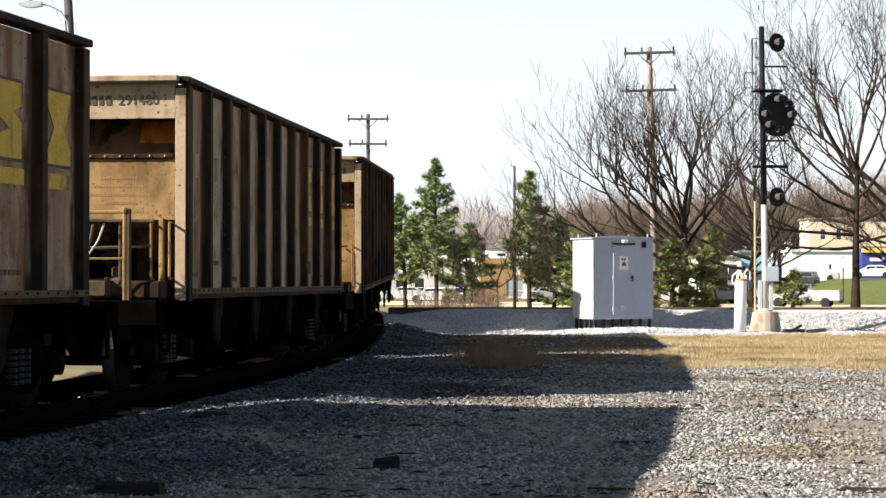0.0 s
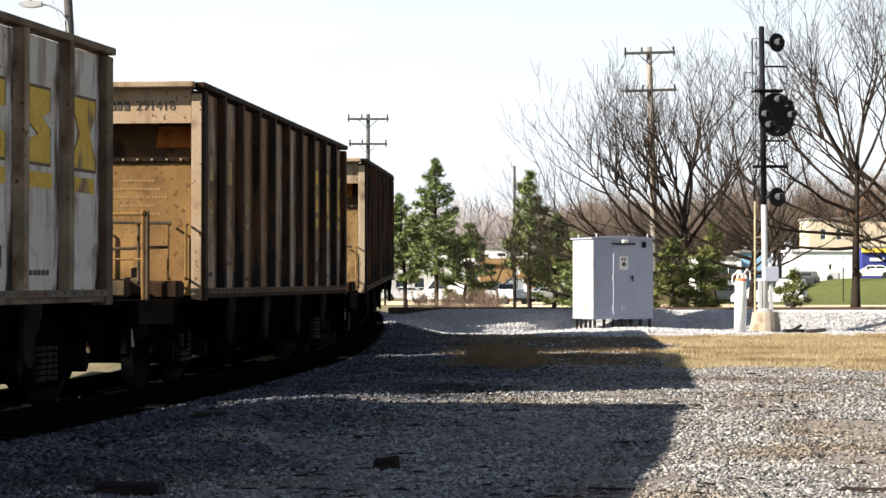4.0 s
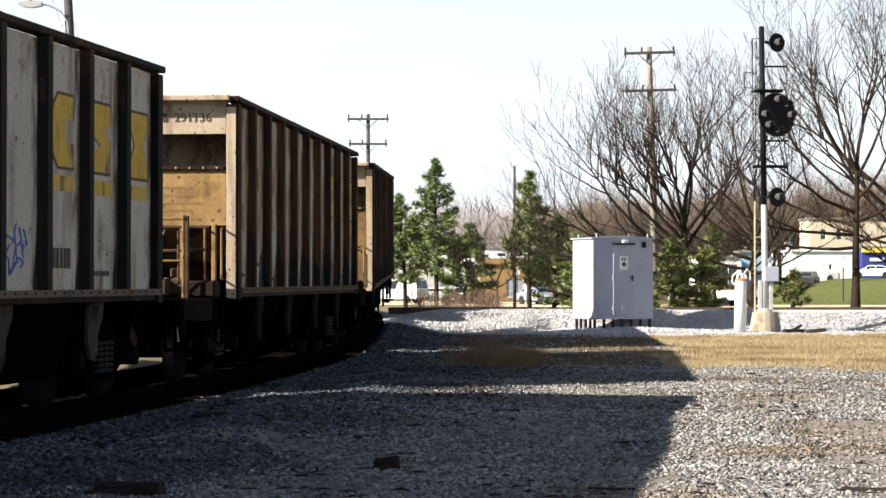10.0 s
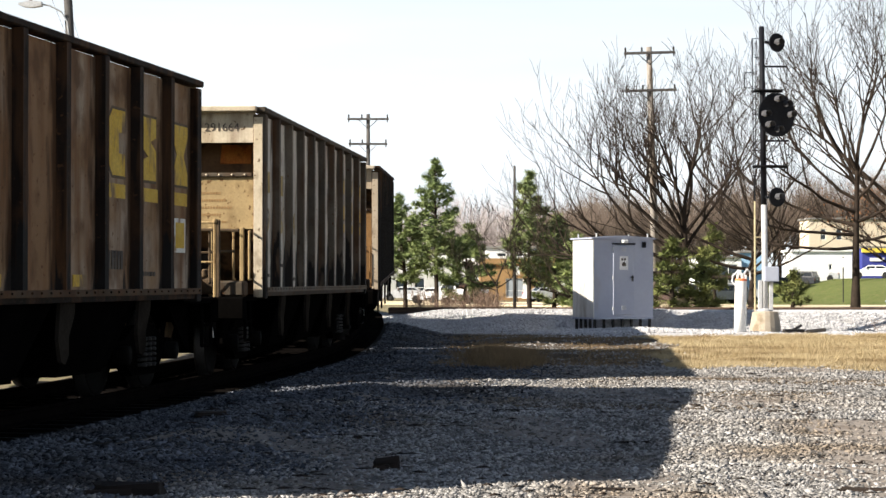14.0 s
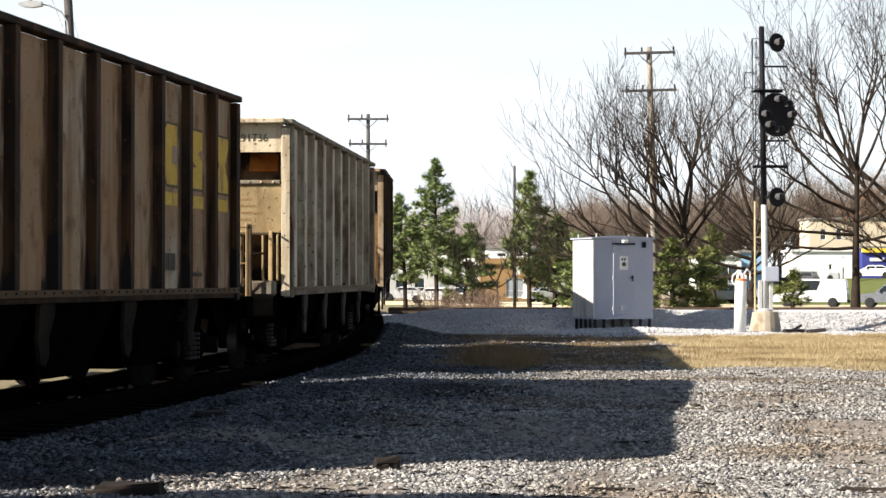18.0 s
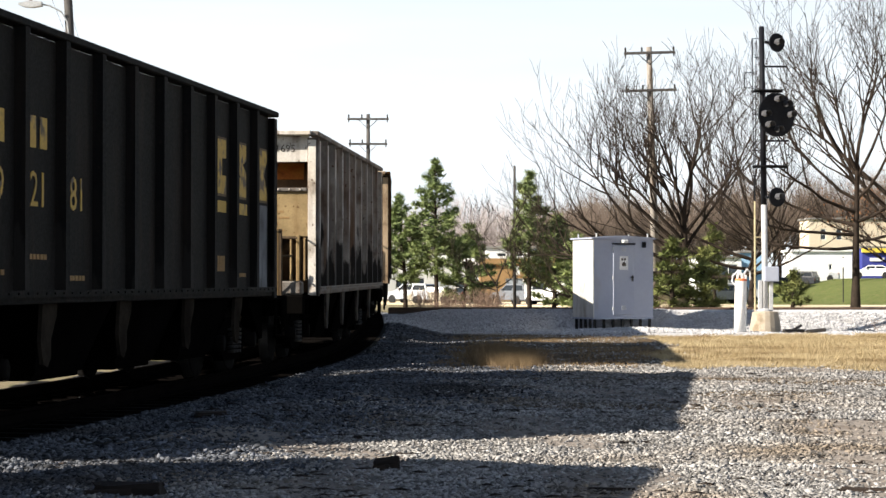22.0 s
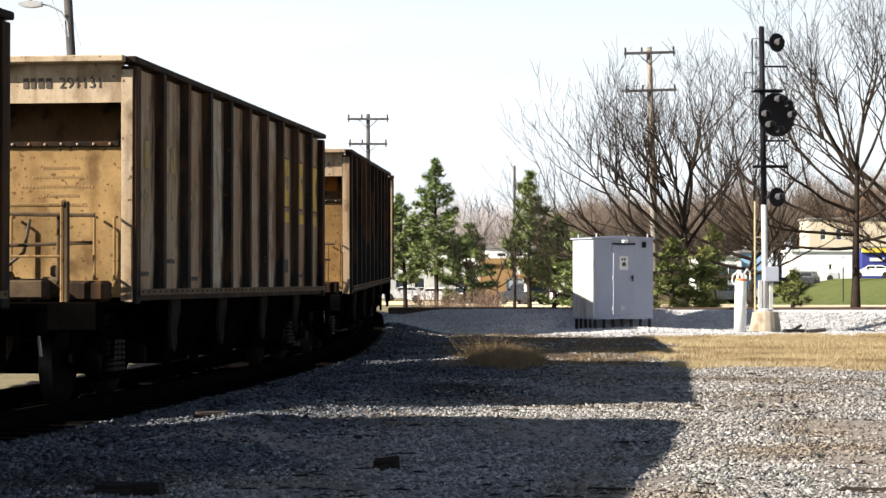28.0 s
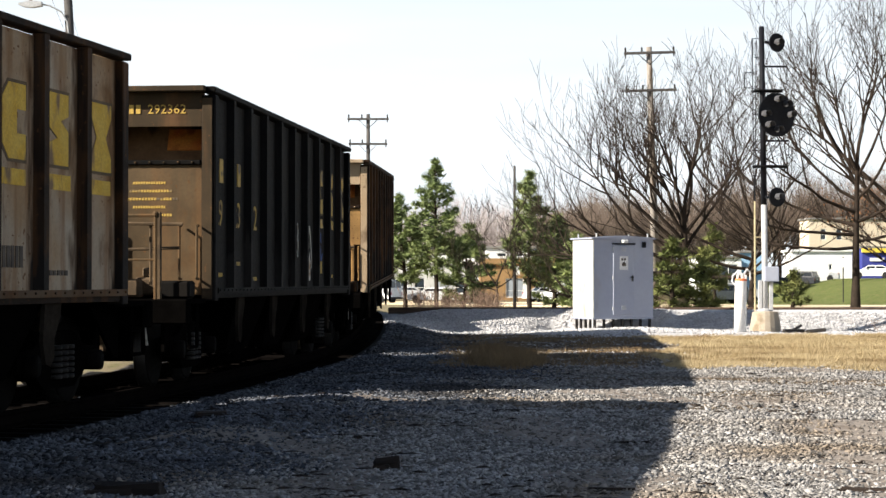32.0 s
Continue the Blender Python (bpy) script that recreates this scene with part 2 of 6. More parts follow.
gx = [-3000, -1200, -500, -250, -150, -100, -70, -50] + spaced(-40, -12, 2) + spaced(-11.5, 14, 0.3) + spaced(15, 60, 1.5) + [70, 90, 130, 200, 400, 1000, 3000]
gy = [-1500, -400, -200, -100, -50, -20] + spaced(-10, 10, 1) + spaced(10.3, 34, 0.25) + spaced(34.4, 55, 0.4) + spaced(55.2, 63, 0.15) + spaced(64, 100, 2) + spaced(103, 200, 3) + [230, 300, 450, 800, 1500, 3500]


def dark_reach(y):
    """How far from the train's line the darker stones reach, some of its shade being in their colour."""
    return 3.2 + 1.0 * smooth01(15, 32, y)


def bare_patch(x, y):
    """Packed dirt with few stones on it."""
    worn = 0.5 * noise.noise((x * 1.2, y * 0.8, 3))
    near = min(((x - 1.35) / 0.6) ** 2 + ((y - 15.4) / 1.4) ** 2, ((x - 3.7) / 0.8) ** 2 + ((y - 15.4) / 2.6) ** 2)
    return noise.noise((x * 0.6, y * 0.4, 11)) > 0.3 or near + worn < 1


def grass_edge(y):
    """Where the straw-coloured grass ends towards the track."""
    return 3.9 + 0.075 * (y - 34)


def soil_patch(x, y):
    """Brown dirt and chips among the stones at the yard's far end."""
    return 22 < y < 30 and x > 0.6 and noise.noise((x * 0.35, y * 0.55, 51)) > 0.12


def cover_at(x, y):
    """Which cover lies at a place: 0 gravel, 1 dry grass, 2 pale ballast, 3 earth, 4 green grass, 5 oily bed in painted
    shade, 6 soil, 7 dark gravel, 8 packed dirt.
    """
    wob = 1.3 * noise.noise((x * 0.3, y * 0.3, 2)) + 0.6 * noise.noise((x * 1.1, y * 1.1, 7))
    o = off_line(x, y)
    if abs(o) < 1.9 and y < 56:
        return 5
    if y > 62:
        return 4 if y > 142 and x > 13 + 3 * wob else 3
    if y > 53.2 + 0.5 * wob or (y > 51.3 + 0.4 * wob and 2.5 < x < 8.5):
        return 2
    if y > 32.6 + 1.2 * wob and o > 2.6:
        if x > grass_edge(y) + 0.7 * wob:
            return 1
        return 6 if wob > -0.75 else 7
    if 0 < o < dark_reach(y) - 0.6 + 0.5 * wob:
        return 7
    if o < -1.9:
        return 4 if o < -3 else 3
    if soil_patch(x, y):
        return 6
    return 8 if bare_patch(x, y) else 0


def yard_material(name, layers):
    """One ground sheet whose covers run into one another; each layer has its own weight on the sheet."""
    m = bpy.data.materials.new(name)
    m.use_nodes = True
    n, l = m.node_tree.nodes, m.node_tree.links
    b = next(k for k in n if k.type == "BSDF_PRINCIPLED")
    co = n.new("ShaderNodeTexCoord")

    def noise_of(scale, detail):
        t = n.new("ShaderNodeTexNoise")
        t.inputs["Scale"].default_value, t.inputs["Detail"].default_value = scale, detail
        l.new(co.outputs["Object"], t.inputs["Vector"])
        return t.outputs["Fac"]

    def window(value, lo, hi, a=0.0, c=1.0):
        r = n.new("ShaderNodeMapRange")
        for k, v in zip(("From Min", "From Max", "To Min", "To Max"), (lo, hi, a, c)):
            r.inputs[k].default_value = v
        l.new(value, r.inputs["Value"])
        return r.outputs["Result"]

    def mix(a, c, fac, blend="MIX"):
        x = n.new("ShaderNodeMix")
        x.data_type, x.blend_type = "RGBA", blend
        for key, value in (("A", a), ("B", c), ("Factor", fac)):
            if isinstance(value, (tuple, float)):
                x.inputs[key].default_value = (*value, 1) if isinstance(value, tuple) else value
            else:
                l.new(value, x.inputs[key])
        return x.outputs["Result"]

    broad, ragged, grain = noise_of(0.7, 6), noise_of(2.6, 7), noise_of(22, 5)
    colour = None
    for k, (c1, c2, stain) in enumerate(layers):
        tone = mix(mix(c1, c2, window(broad, 0.35, 0.65)), stain, window(ragged, 0.54, 0.7))
        if colour is None:
            colour = tone
            continue
        at = n.new("ShaderNodeAttribute")
        at.attribute_name = "cover_%d" % k
        edge = n.new("ShaderNodeMath")
        edge.operation = "MULTIPLY_ADD"
        l.new(ragged, edge.inputs[0])
        edge.inputs[1].default_value = 0.9
        l.new(at.outputs["Fac"], edge.inputs[2])
        colour = mix(colour, tone, window(edge.outputs[0], 0.86, 1.04))
    colour = mix(colour, window(grain, 0.3, 0.7, 0.7, 1.25), 1.0, "MULTIPLY")
    l.new(colour, b.inputs["Base Color"])
    b.inputs["Roughness"].default_value, b.inputs["Specular IOR Level"].default_value = 0.95, 0.1
    bp = n.new("ShaderNodeBump")
    bp.inputs["Strength"].default_value, bp.inputs["Distance"].default_value = 0.8, 0.02
    l.new(grain, bp.inputs["Height"])
    l.new(bp.outputs["Normal"], b.inputs["Normal"])
    return m


# covers 5 and 7 have the train's shade in their dark colours
COVERS = [((0.12, 0.112, 0.106), (0.175, 0.162, 0.15), (0.1, 0.082, 0.065)), ((0.38, 0.297, 0.17), (0.48, 0.385, 0.235), (0.29, 0.217, 0.12)),
          ((0.48, 0.475, 0.485), (0.56, 0.55, 0.555), (0.4, 0.385, 0.37)), ((0.2, 0.165, 0.1), (0.26, 0.22, 0.14), (0.12, 0.125, 0.05)),
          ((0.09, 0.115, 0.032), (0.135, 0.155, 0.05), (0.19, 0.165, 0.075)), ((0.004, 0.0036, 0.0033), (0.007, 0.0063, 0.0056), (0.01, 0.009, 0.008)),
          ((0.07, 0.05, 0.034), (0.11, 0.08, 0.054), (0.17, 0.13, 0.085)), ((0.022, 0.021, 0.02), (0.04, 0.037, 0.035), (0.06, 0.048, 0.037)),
          ((0.22, 0.192, 0.168), (0.28, 0.245, 0.215), (0.16, 0.13, 0.105))]
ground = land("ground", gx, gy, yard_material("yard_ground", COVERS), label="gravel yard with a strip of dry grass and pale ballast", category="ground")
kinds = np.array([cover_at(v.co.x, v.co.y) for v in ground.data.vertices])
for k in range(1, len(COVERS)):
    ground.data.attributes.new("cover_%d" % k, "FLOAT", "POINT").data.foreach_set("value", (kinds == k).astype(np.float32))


# ---- rails, ties and the crossing line ----
def ribbon(profile, places):
    """A profile of (right, up) drawn along places of (x, y, z, heading)."""
    g, n = Geo(), len(profile)
    for x, y, z, a in places:
        g.v += [(x + o * math.cos(a), y - o * math.sin(a), z + h) for o, h in profile]
    for k in range(len(places) - 1):
        g.f += [(k * n + i, k * n + (i + 1) % n, k * n + n + (i + 1) % n, k * n + n + i) for i in range(n)]
    return g


RAIL = [(-0.07, -0.17), (0.07, -0.17), (0.07, -0.155), (0.012, -0.13), (0.012, -0.045), (0.036, -0.035), (0.036, 0), (-0.036, 0), (-0.036, -0.035), (-0.012, -0.045), (-0.012, -0.13), (-0.07, -0.155)]
curve_track = tagged(new("railway_track"), "curved railway track on oily ballast darkened by the train's shade", "track", kind="structure")
for side in (-0.755, 0.755):
    stops = []
    for s in spaced(-320, 345, 2.5):
        x, y, a = line_at(s, side)
        stops.append((x, y, rail_height(y), a))
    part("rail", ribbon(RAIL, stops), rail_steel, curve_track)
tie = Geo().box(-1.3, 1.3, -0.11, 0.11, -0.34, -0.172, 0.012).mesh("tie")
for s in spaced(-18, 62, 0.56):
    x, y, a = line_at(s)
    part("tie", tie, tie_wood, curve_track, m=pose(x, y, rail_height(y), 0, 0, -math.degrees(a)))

bank_track = tagged(new("crossing_track"), "straight railway line on a bank of pale ballast", "track", kind="structure")
for y in (BANK - 0.755, BANK + 0.755):
    part("rail", ribbon(RAIL, [(x, y, 0.955, math.pi / 2) for x in spaced(-1.6, 60, 4)]), bank_rail, bank_track)
btie = Geo().box(-0.11, 0.11, -1.3, 1.3, -0.34, -0.172, 0.012).mesh("tie")
for x in spaced(-1.2, 20, 0.56):
    part("tie", btie, bank_tie, bank_track, m=pose(x + random.uniform(-0.03, 0.03), BANK, 0.955 + random.uniform(-0.01, 0.01), 0, 0, random.uniform(-1.5, 1.5)))


# ---- hopper cars ----
HALF, END, TOP, SILL, SKIN, RIB = 5.7, 6.75, 3.67, 1.13, 1.44, 1.56


def car_meshes():
    """The meshes that all cars share; x runs forward, y to the left, z up from the railhead."""
    d = {}
    w = 2 * HALF / 10
    d["side_panel"] = Geo().box(-w / 2, w / 2, -0.02, 0.02, SILL + 0.02, TOP - 0.06)
    d["rib"] = Geo().prism([(-0.11, 0), (-0.062, 0.105), (0.062, 0.105), (0.11, 0)], SILL + 0.03, TOP - 0.037, "z")
    d["top_chord"] = Geo().box(-HALF - 0.1, HALF + 0.1, -0.09, 0.09, -0.035, 0.04, 0.012)
    d["end_chord"] = Geo().box(-0.2, 0.09, -1.44, 1.44, -0.04, 0.035, 0.012)
    d["side_sill"] = Geo().box(-HALF, HALF, -0.05, 0.05, -0.05, 0.03, 0.01)
    d["corner_post"] = Geo().box(-0.09, 0.09, -0.09, 0.09, SILL - 0.08, TOP - 0.06, 0.012)
    # added thin plate, so the post's sunlit end is paler than its rusty side
    d["post_face"] = Geo().box(-0.012, 0.012, -0.055, 0.07, SILL - 0.06, TOP - 0.1, 0.004)
    d["end_plate"] = Geo().box(-0.015, 0.015, -1.4, 1.4, 3.22, TOP - 0.03)
    d["half_sheet"] = Geo().box(-0.02, 0.02, -1.4, 1.4, 2.02, 2.74)
    d["lower_slope"] = Geo().add([(0.0, -1.4, 2.04), (0.0, 1.4, 2.04), (1.1, 1.4, 1.1), (1.1, -1.4, 1.1), (0.04, -1.4, 2.06), (0.04, 1.4, 2.06), (1.14, 1.4, 1.12), (1.14, -1.4, 1.12)],
                              [(0, 1, 2, 3), (7, 6, 5, 4), (0, 4, 5, 1), (2, 6, 7, 3), (0, 3, 7, 4), (1, 5, 6, 2)])
    d["slope_brace"] = Geo().box(-0.03, 0.03, -0.03, 0.03, 1.06, 2.04, 0.01)
    d["gusset_plate"] = Geo().prism([(-0.95, 1.08), (0.6, 1.08), (0.6, 1.5), (0.0, 2.04)], -0.025, 0.025)
    d["cylinder"] = Geo().tube((0, -0.34, 1.5), (0, 0.34, 1.5), 0.17, n=14)
    d["end_sheet"] = Geo().box(-0.02, 0.02, -1.4, 1.4, 1.12, 2.74)
    d["end_flange"] = Geo().box(-0.06, 0.05, -1.36, 1.36, 2.74, 2.8, 0.01)
    g = Geo()
    for i in range(15):
        y = -1.26 + i * 0.18
        g.lathe([(0.016, 0), (0.015, 0.012), (0.006, 0.022)], Matrix.Translation((-0.06, y, 2.77)) @ pose(0, 0, 0, 0, -90, 0), 8)
    d["rivet_row"] = g
    # slope sheet behind the opening
    d["slope_sheet"] = Geo().add([(0.95, -1.4, 3.6), (0.95, 1.4, 3.6), (0.42, 1.4, 2.55), (0.42, -1.4, 2.55), (0.98, -1.4, 3.6), (0.98, 1.4, 3.6), (0.46, 1.4, 2.55), (0.46, -1.4, 2.55)],
                              [(0, 1, 2, 3), (7, 6, 5, 4), (0, 4, 5, 1), (2, 6, 7, 3), (0, 3, 7, 4), (1, 5, 6, 2)])
    # unseen plate added over the end recess to keep the sun out
    d["recess_cover"] = Geo().box(0.0, 1.0, -1.4, 1.4, 3.56, 3.6)
    d["recess_floor"] = Geo().box(0.02, 0.44, -1.4, 1.4, 2.7, 2.74)
    d["marker_board"] = Geo().box(-0.012, 0.012, -0.22, 0.22, -0.15, 0.15)
    # platform at each end
    d["end_sill"] = Geo().box(-0.1, 0.1, -1.45, 1.45, 0.78, 1.08, 0.02)
    d["platform"] = Geo().box(-END + HALF + 0.08, 0.0, -1.42, 1.42, 1.02, 1.08)
    d["bracket"] = Geo().prism([(0, 1.05), (0.85, 1.05), (0.85, 1.0), (0.12, 0.45), (0, 0.45)], -0.02, 0.02)
    d["handrail"] = Geo().path([(0, -0.5, 1.08), (0, -0.5, 2.08), (0, 0.5, 2.08), (0, 0.5, 1.08)], 0.021).path([(0, -0.5, 1.55), (0, 0.5, 1.55)], 0.014).lathe([(0.02, 0), (0.034, 0.02), (0.034, 0.05), (0.02, 0.07)], Matrix.Translation((0, -0.5, 2.06)), 8)
    d["grab_iron"] = Geo().path([(0.1, 0, 1.32), (0, 0, 1.32), (0, 0, 1.98), (0.1, 0, 1.98)], 0.016)
    d["post"] = Geo().box(-0.03, 0.03, -0.028, 0.028, 1.0, 2.12, 0.012)
    d["brake_box"] = Geo().prism([(-0.16, 1.02), (-0.16, 2.08), (-0.12, 2.18), (-0.04, 2.22), (0.04, 2.22), (0.12, 2.18), (0.16, 2.08), (0.16, 1.02)], -0.12, 0.12, "x")
    d["valve_box"] = Geo().box(-0.17, 0.17, -0.22, 0.22, 1.08, 1.3, 0.03)
    d["air_tank"] = Geo().tube((0, -0.5, 1.24), (0, 0.5, 1.24), 0.16, n=14)
    d["brake_rod"] = Geo().path([(0, -0.62, 1.95), (0.02, -0.55, 1.6), (0.02, -0.25, 1.36), (0, 0.12, 1.3)], 0.018)
    d["air_pipe"] = Geo().path([(0, -1.3, 1.98), (0, -0.1, 2.0), (0.02, 0.3, 1.9), (0.02, 0.9, 1.92)], 0.022).path([(0.03, -0.9, 1.98), (0.03, -0.9, 1.25)], 0.018).path([(0.03, 0.6, 1.92), (0.1, 0.62, 1.2)], 0.018).path([(0.25, -1.2, 1.7), (0.1, 1.2, 1.62)], 0.02)
    d["hose"] = Geo().path([(0, -0.75, 1.95), (-0.02, -0.68, 1.75), (0, -0.5, 1.5), (0.02, -0.2, 1.36), (0, 0.1, 1.34)], 0.011)
    d["fitting"] = Geo().box(-0.1, 0.1, -0.14, 0.14, 1.1, 1.32, 0.03).box(-0.05, 0.05, -0.05, 0.05, 1.32, 1.44, 0.02).tube((0, 0.12, 1.22), (0, 0.24, 1.22), 0.04)
    d["step"] = Geo().path([(-0.2, 0, 1.0), (-0.2, 0, 0.5), (0.2, 0, 0.5), (0.2, 0, 1.0)], 0.022).path([(-0.2, 0, 0.75), (0.2, 0, 0.75)], 0.018)
    d["centre_sill"] = Geo().box(-END, END, -0.2, 0.2, 0.7, 1.0, 0.01)
    d["coupler"] = Geo().box(-0.1, 0.62, -0.09, 0.09, 0.78, 0.96, 0.02).box(0.5, 0.78, -0.16, 0.14, 0.72, 1.02, 0.04)
    d["cut_lever"] = Geo().path([(0.04, -1.36, 0.58), (0.02, -1.32, 0.9), (0.0, -0.35, 0.88), (0.12, -0.12, 0.98)], 0.018)
    d["air_hose"] = Geo().path([(0, 0.35, 0.8), (0.2, 0.35, 0.55), (0.45, 0.33, 0.42), (0.65, 0.3, 0.5)], 0.03)
    g = Geo()
    g.add([(-1.15, -1.4, 1.1), (1.15, -1.4, 1.1), (1.15, 1.4, 1.1), (-1.15, 1.4, 1.1), (-0.72, -1.18, 0.36), (0.72, -1.18, 0.36), (0.72, 1.18, 0.36), (-0.72, 1.18, 0.36)],
          [(0, 1, 2, 3), (4, 7, 6, 5), (0, 4, 5, 1), (1, 5, 6, 2), (2, 6, 7, 3), (3, 7, 4, 0)])
    d["hopper_bay"] = g
    d["bay_gusset"] = Geo().prism([(-0.12, 1.1), (0.3, 1.1), (0.28, 0.96), (0.12, 0.74), (0.12, 0.56), (0.02, 0.47), (-0.1, 0.5), (-0.18, 0.72)], -0.02, 0.02)
    d["bay_door"] = Geo().box(-0.7, 0.7, -1.15, 1.15, 0.31, 0.365, 0.01)
    d["inner_floor"] = Geo().add([(-4.75, -1.42, 3.5), (4.75, -1.42, 3.5), (4.75, 1.42, 3.5), (-4.75, 1.42, 3.5), (-3.2, -1.42, 1.15), (3.2, -1.42, 1.15), (3.2, 1.42, 1.15), (-3.2, 1.42, 1.15)],
                              [(4, 5, 6, 7), (0, 4, 7, 3), (1, 2, 6, 5)])
    # bogie
    d["side_frame"] = Geo().prism([(-1.12, 0.38), (-1.12, 0.6), (-0.7, 0.62), (-0.38, 0.78), (0.38, 0.78), (0.7, 0.62), (1.12, 0.6), (1.12, 0.38), (0.75, 0.4), (0.42, 0.2), (-0.42, 0.2), (-0.75, 0.4)], -0.07, 0.07)
    d["bolster"] = Geo().box(-0.2, 0.2, -1.0, 1.0, 0.45, 0.7, 0.02)
    g = Geo()
    for x in (-0.17, 0, 0.17):
        for i in range(6):
            g.lathe([(0.07, 0), (0.075, 0.02), (0.07, 0.04)], Matrix.Translation((x, 0, 0.3 + i * 0.06)), 10)
    d["spring"] = g
    g = Geo().tube((0, -0.95, 0), (0, 0.95, 0), 0.08, n=10)
    for y in (-0.75, 0.75):
        k = 1 if y > 0 else -1
        g.lathe([(0.0, -0.02), (0.2, -0.06), (0.4, 0.0), (0.455, 0.0), (0.457, 0.1), (0.485, 0.11), (0.485, 0.14), (0.4, 0.14), (0.2, 0.1), (0.0, 0.1)],
                Matrix.Translation((0, y + k * 0.06, 0)) @ pose(0, 0, 0, 90 * k, 0, 0), 24)
    d["wheelset"] = g
    d["brake_beam"] = Geo().box(-0.06, 0.06, -1.0, 1.0, 0.28, 0.4, 0.02).box(-0.5, 0.5, -0.1, 0.1, 0.3, 0.45, 0.02)
    g = Geo()
    for i in range(46):
        x = -HALF + 0.12 + i * (2 * HALF - 0.24) / 45
        g.lathe([(0.014, 0), (0.013, 0.01), (0.006, 0.016)], Matrix.Translation((x, 0, 0)) @ pose(0, 0, 0, 90, 0, 0), 6)
    d["sill_rivets"] = g
    d["sill_strip"] = Geo().box(-HALF + 0.06, HALF - 0.06, -0.006, 0.006, -0.035, 0.035)
    d["axle_box"] = Geo().tube((0, -0.12, 0), (0, 0.12, 0), 0.11, n=12)
    return {k: g.mesh(k, k in ("wheelset", "air_tank", "spring", "axle_box")) for k, g in d.items()}


CM = car_meshes()
tread_steel = material("tread_steel", (0.03, 0.028, 0.026), (0.055, 0.052, 0.05), 3, 0.45, 0.8, fine=30)


def worn_steel(name, base, shade, rust, amount=0.5, edge=None, soot=None, freckle=0.5, patina=0.0, tint=0.12, bump=0.1, streak=4.6):
    """Old paint on steel: rust running down in streaks, flaking patches and freckles; edge: dirt packed against a panel's
    upright edges (colour, where it begins); soot: coal smears (height reached beside the ribs, how uneven, how fast they fall off from there)."""
    m = bpy.data.materials.new(name)
    m.use_nodes = True
    n, l = m.node_tree.nodes, m.node_tree.links
    b = next(k for k in n if k.type == "BSDF_PRINCIPLED")
    co, info = n.new("ShaderNodeTexCoord"), n.new("ShaderNodeObjectInfo")
    shift = n.new("ShaderNodeVectorMath")
    shift.operation = "MULTIPLY_ADD"
    l.new(info.outputs["Random"], shift.inputs[0])
    shift.inputs[1].default_value = (37.0, 53.0, 29.0)
    l.new(co.outputs["Object"], shift.inputs[2])

    def noise_of(s, detail, stretch=1.0):
        mp = n.new("ShaderNodeMapping")
        mp.inputs["Scale"].default_value = (s, s, s * stretch)
        l.new(shift.outputs[0], mp.inputs["Vector"])
        t = n.new("ShaderNodeTexNoise")
        t.inputs["Scale"].default_value, t.inputs["Detail"].default_value = 1.0, detail
        l.new(mp.outputs["Vector"], t.inputs["Vector"])
        return t.outputs["Fac"]

    def mix(a, c, fac, blend="MIX"):
        x = n.new("ShaderNodeMix")
        x.data_type, x.blend_type = "RGBA", blend
        for key, value in (("A", a), ("B", c), ("Factor", fac)):
            if isinstance(value, (tuple, float)):
                x.inputs[key].default_value = (*value, 1) if isinstance(value, tuple) else value
            else:
                l.new(value, x.inputs[key])
        return x.outputs["Result"]

    def window(value, lo, hi, a=0.0, c=1.0):
        r = n.new("ShaderNodeMapRange")
        for k, v in zip(("From Min", "From Max", "To Min", "To Max"), (lo, hi, a, c)):
            r.inputs[k].default_value = v
        l.new(value, r.inputs["Value"])
        return r.outputs["Result"]

    def calc(kind, *values):
        x = n.new("ShaderNodeMath")
        x.operation = kind
        for k, v in enumerate(values):
            if isinstance(v, (int, float)):
                x.inputs[k].default_value = v
            else:
                l.new(v, x.inputs[k])
        return x.outputs[0]

    at = 0.66 - 0.22 * amount
    grain, runs, flakes = noise_of(30, 4), noise_of(streak, 4, 0.1), noise_of(3.0, 10, 0.75)
    colour = mix(base, shade, window(noise_of(1.3, 6), 0.36, 0.64))
    if patina:
        colour = mix(colour, tuple(0.5 * (p + q) for p, q in zip(shade, rust)), window(info.outputs["Random"], 0.35, 0.9, 0.0, patina))
    colour = mix(colour, rust, window(runs, at - 0.04, at + 0.2, 0.0, 0.85))
    colour = mix(colour, tuple(0.55 * c for c in rust), window(flakes, at + 0.02, at + 0.2, 0.0, 0.8))
    if freckle:
        colour = mix(colour, tuple(0.7 * c for c in rust), window(noise_of(16, 6), 0.72 - 0.12 * freckle, 0.75 - 0.12 * freckle, 0.0, 0.9))
    if edge or soot:
        sep = n.new("ShaderNodeSeparateXYZ")
        l.new(co.outputs["Object"], sep.inputs[0])
        side = calc("ABSOLUTE", sep.outputs["X"])
    if edge:
        reach = calc("MULTIPLY_ADD", noise_of(9.0, 8, 0.22), 0.62, calc("MULTIPLY_ADD", info.outputs["Random"], 0.06, side))
        colour = mix(colour, edge[0], window(reach, edge[1] + 0.3, edge[1] + 0.48, 0.0, 0.9))
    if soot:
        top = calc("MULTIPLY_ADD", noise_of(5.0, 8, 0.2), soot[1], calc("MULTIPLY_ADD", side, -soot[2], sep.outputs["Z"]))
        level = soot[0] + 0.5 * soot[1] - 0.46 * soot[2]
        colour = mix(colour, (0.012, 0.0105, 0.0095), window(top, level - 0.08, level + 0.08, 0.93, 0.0))
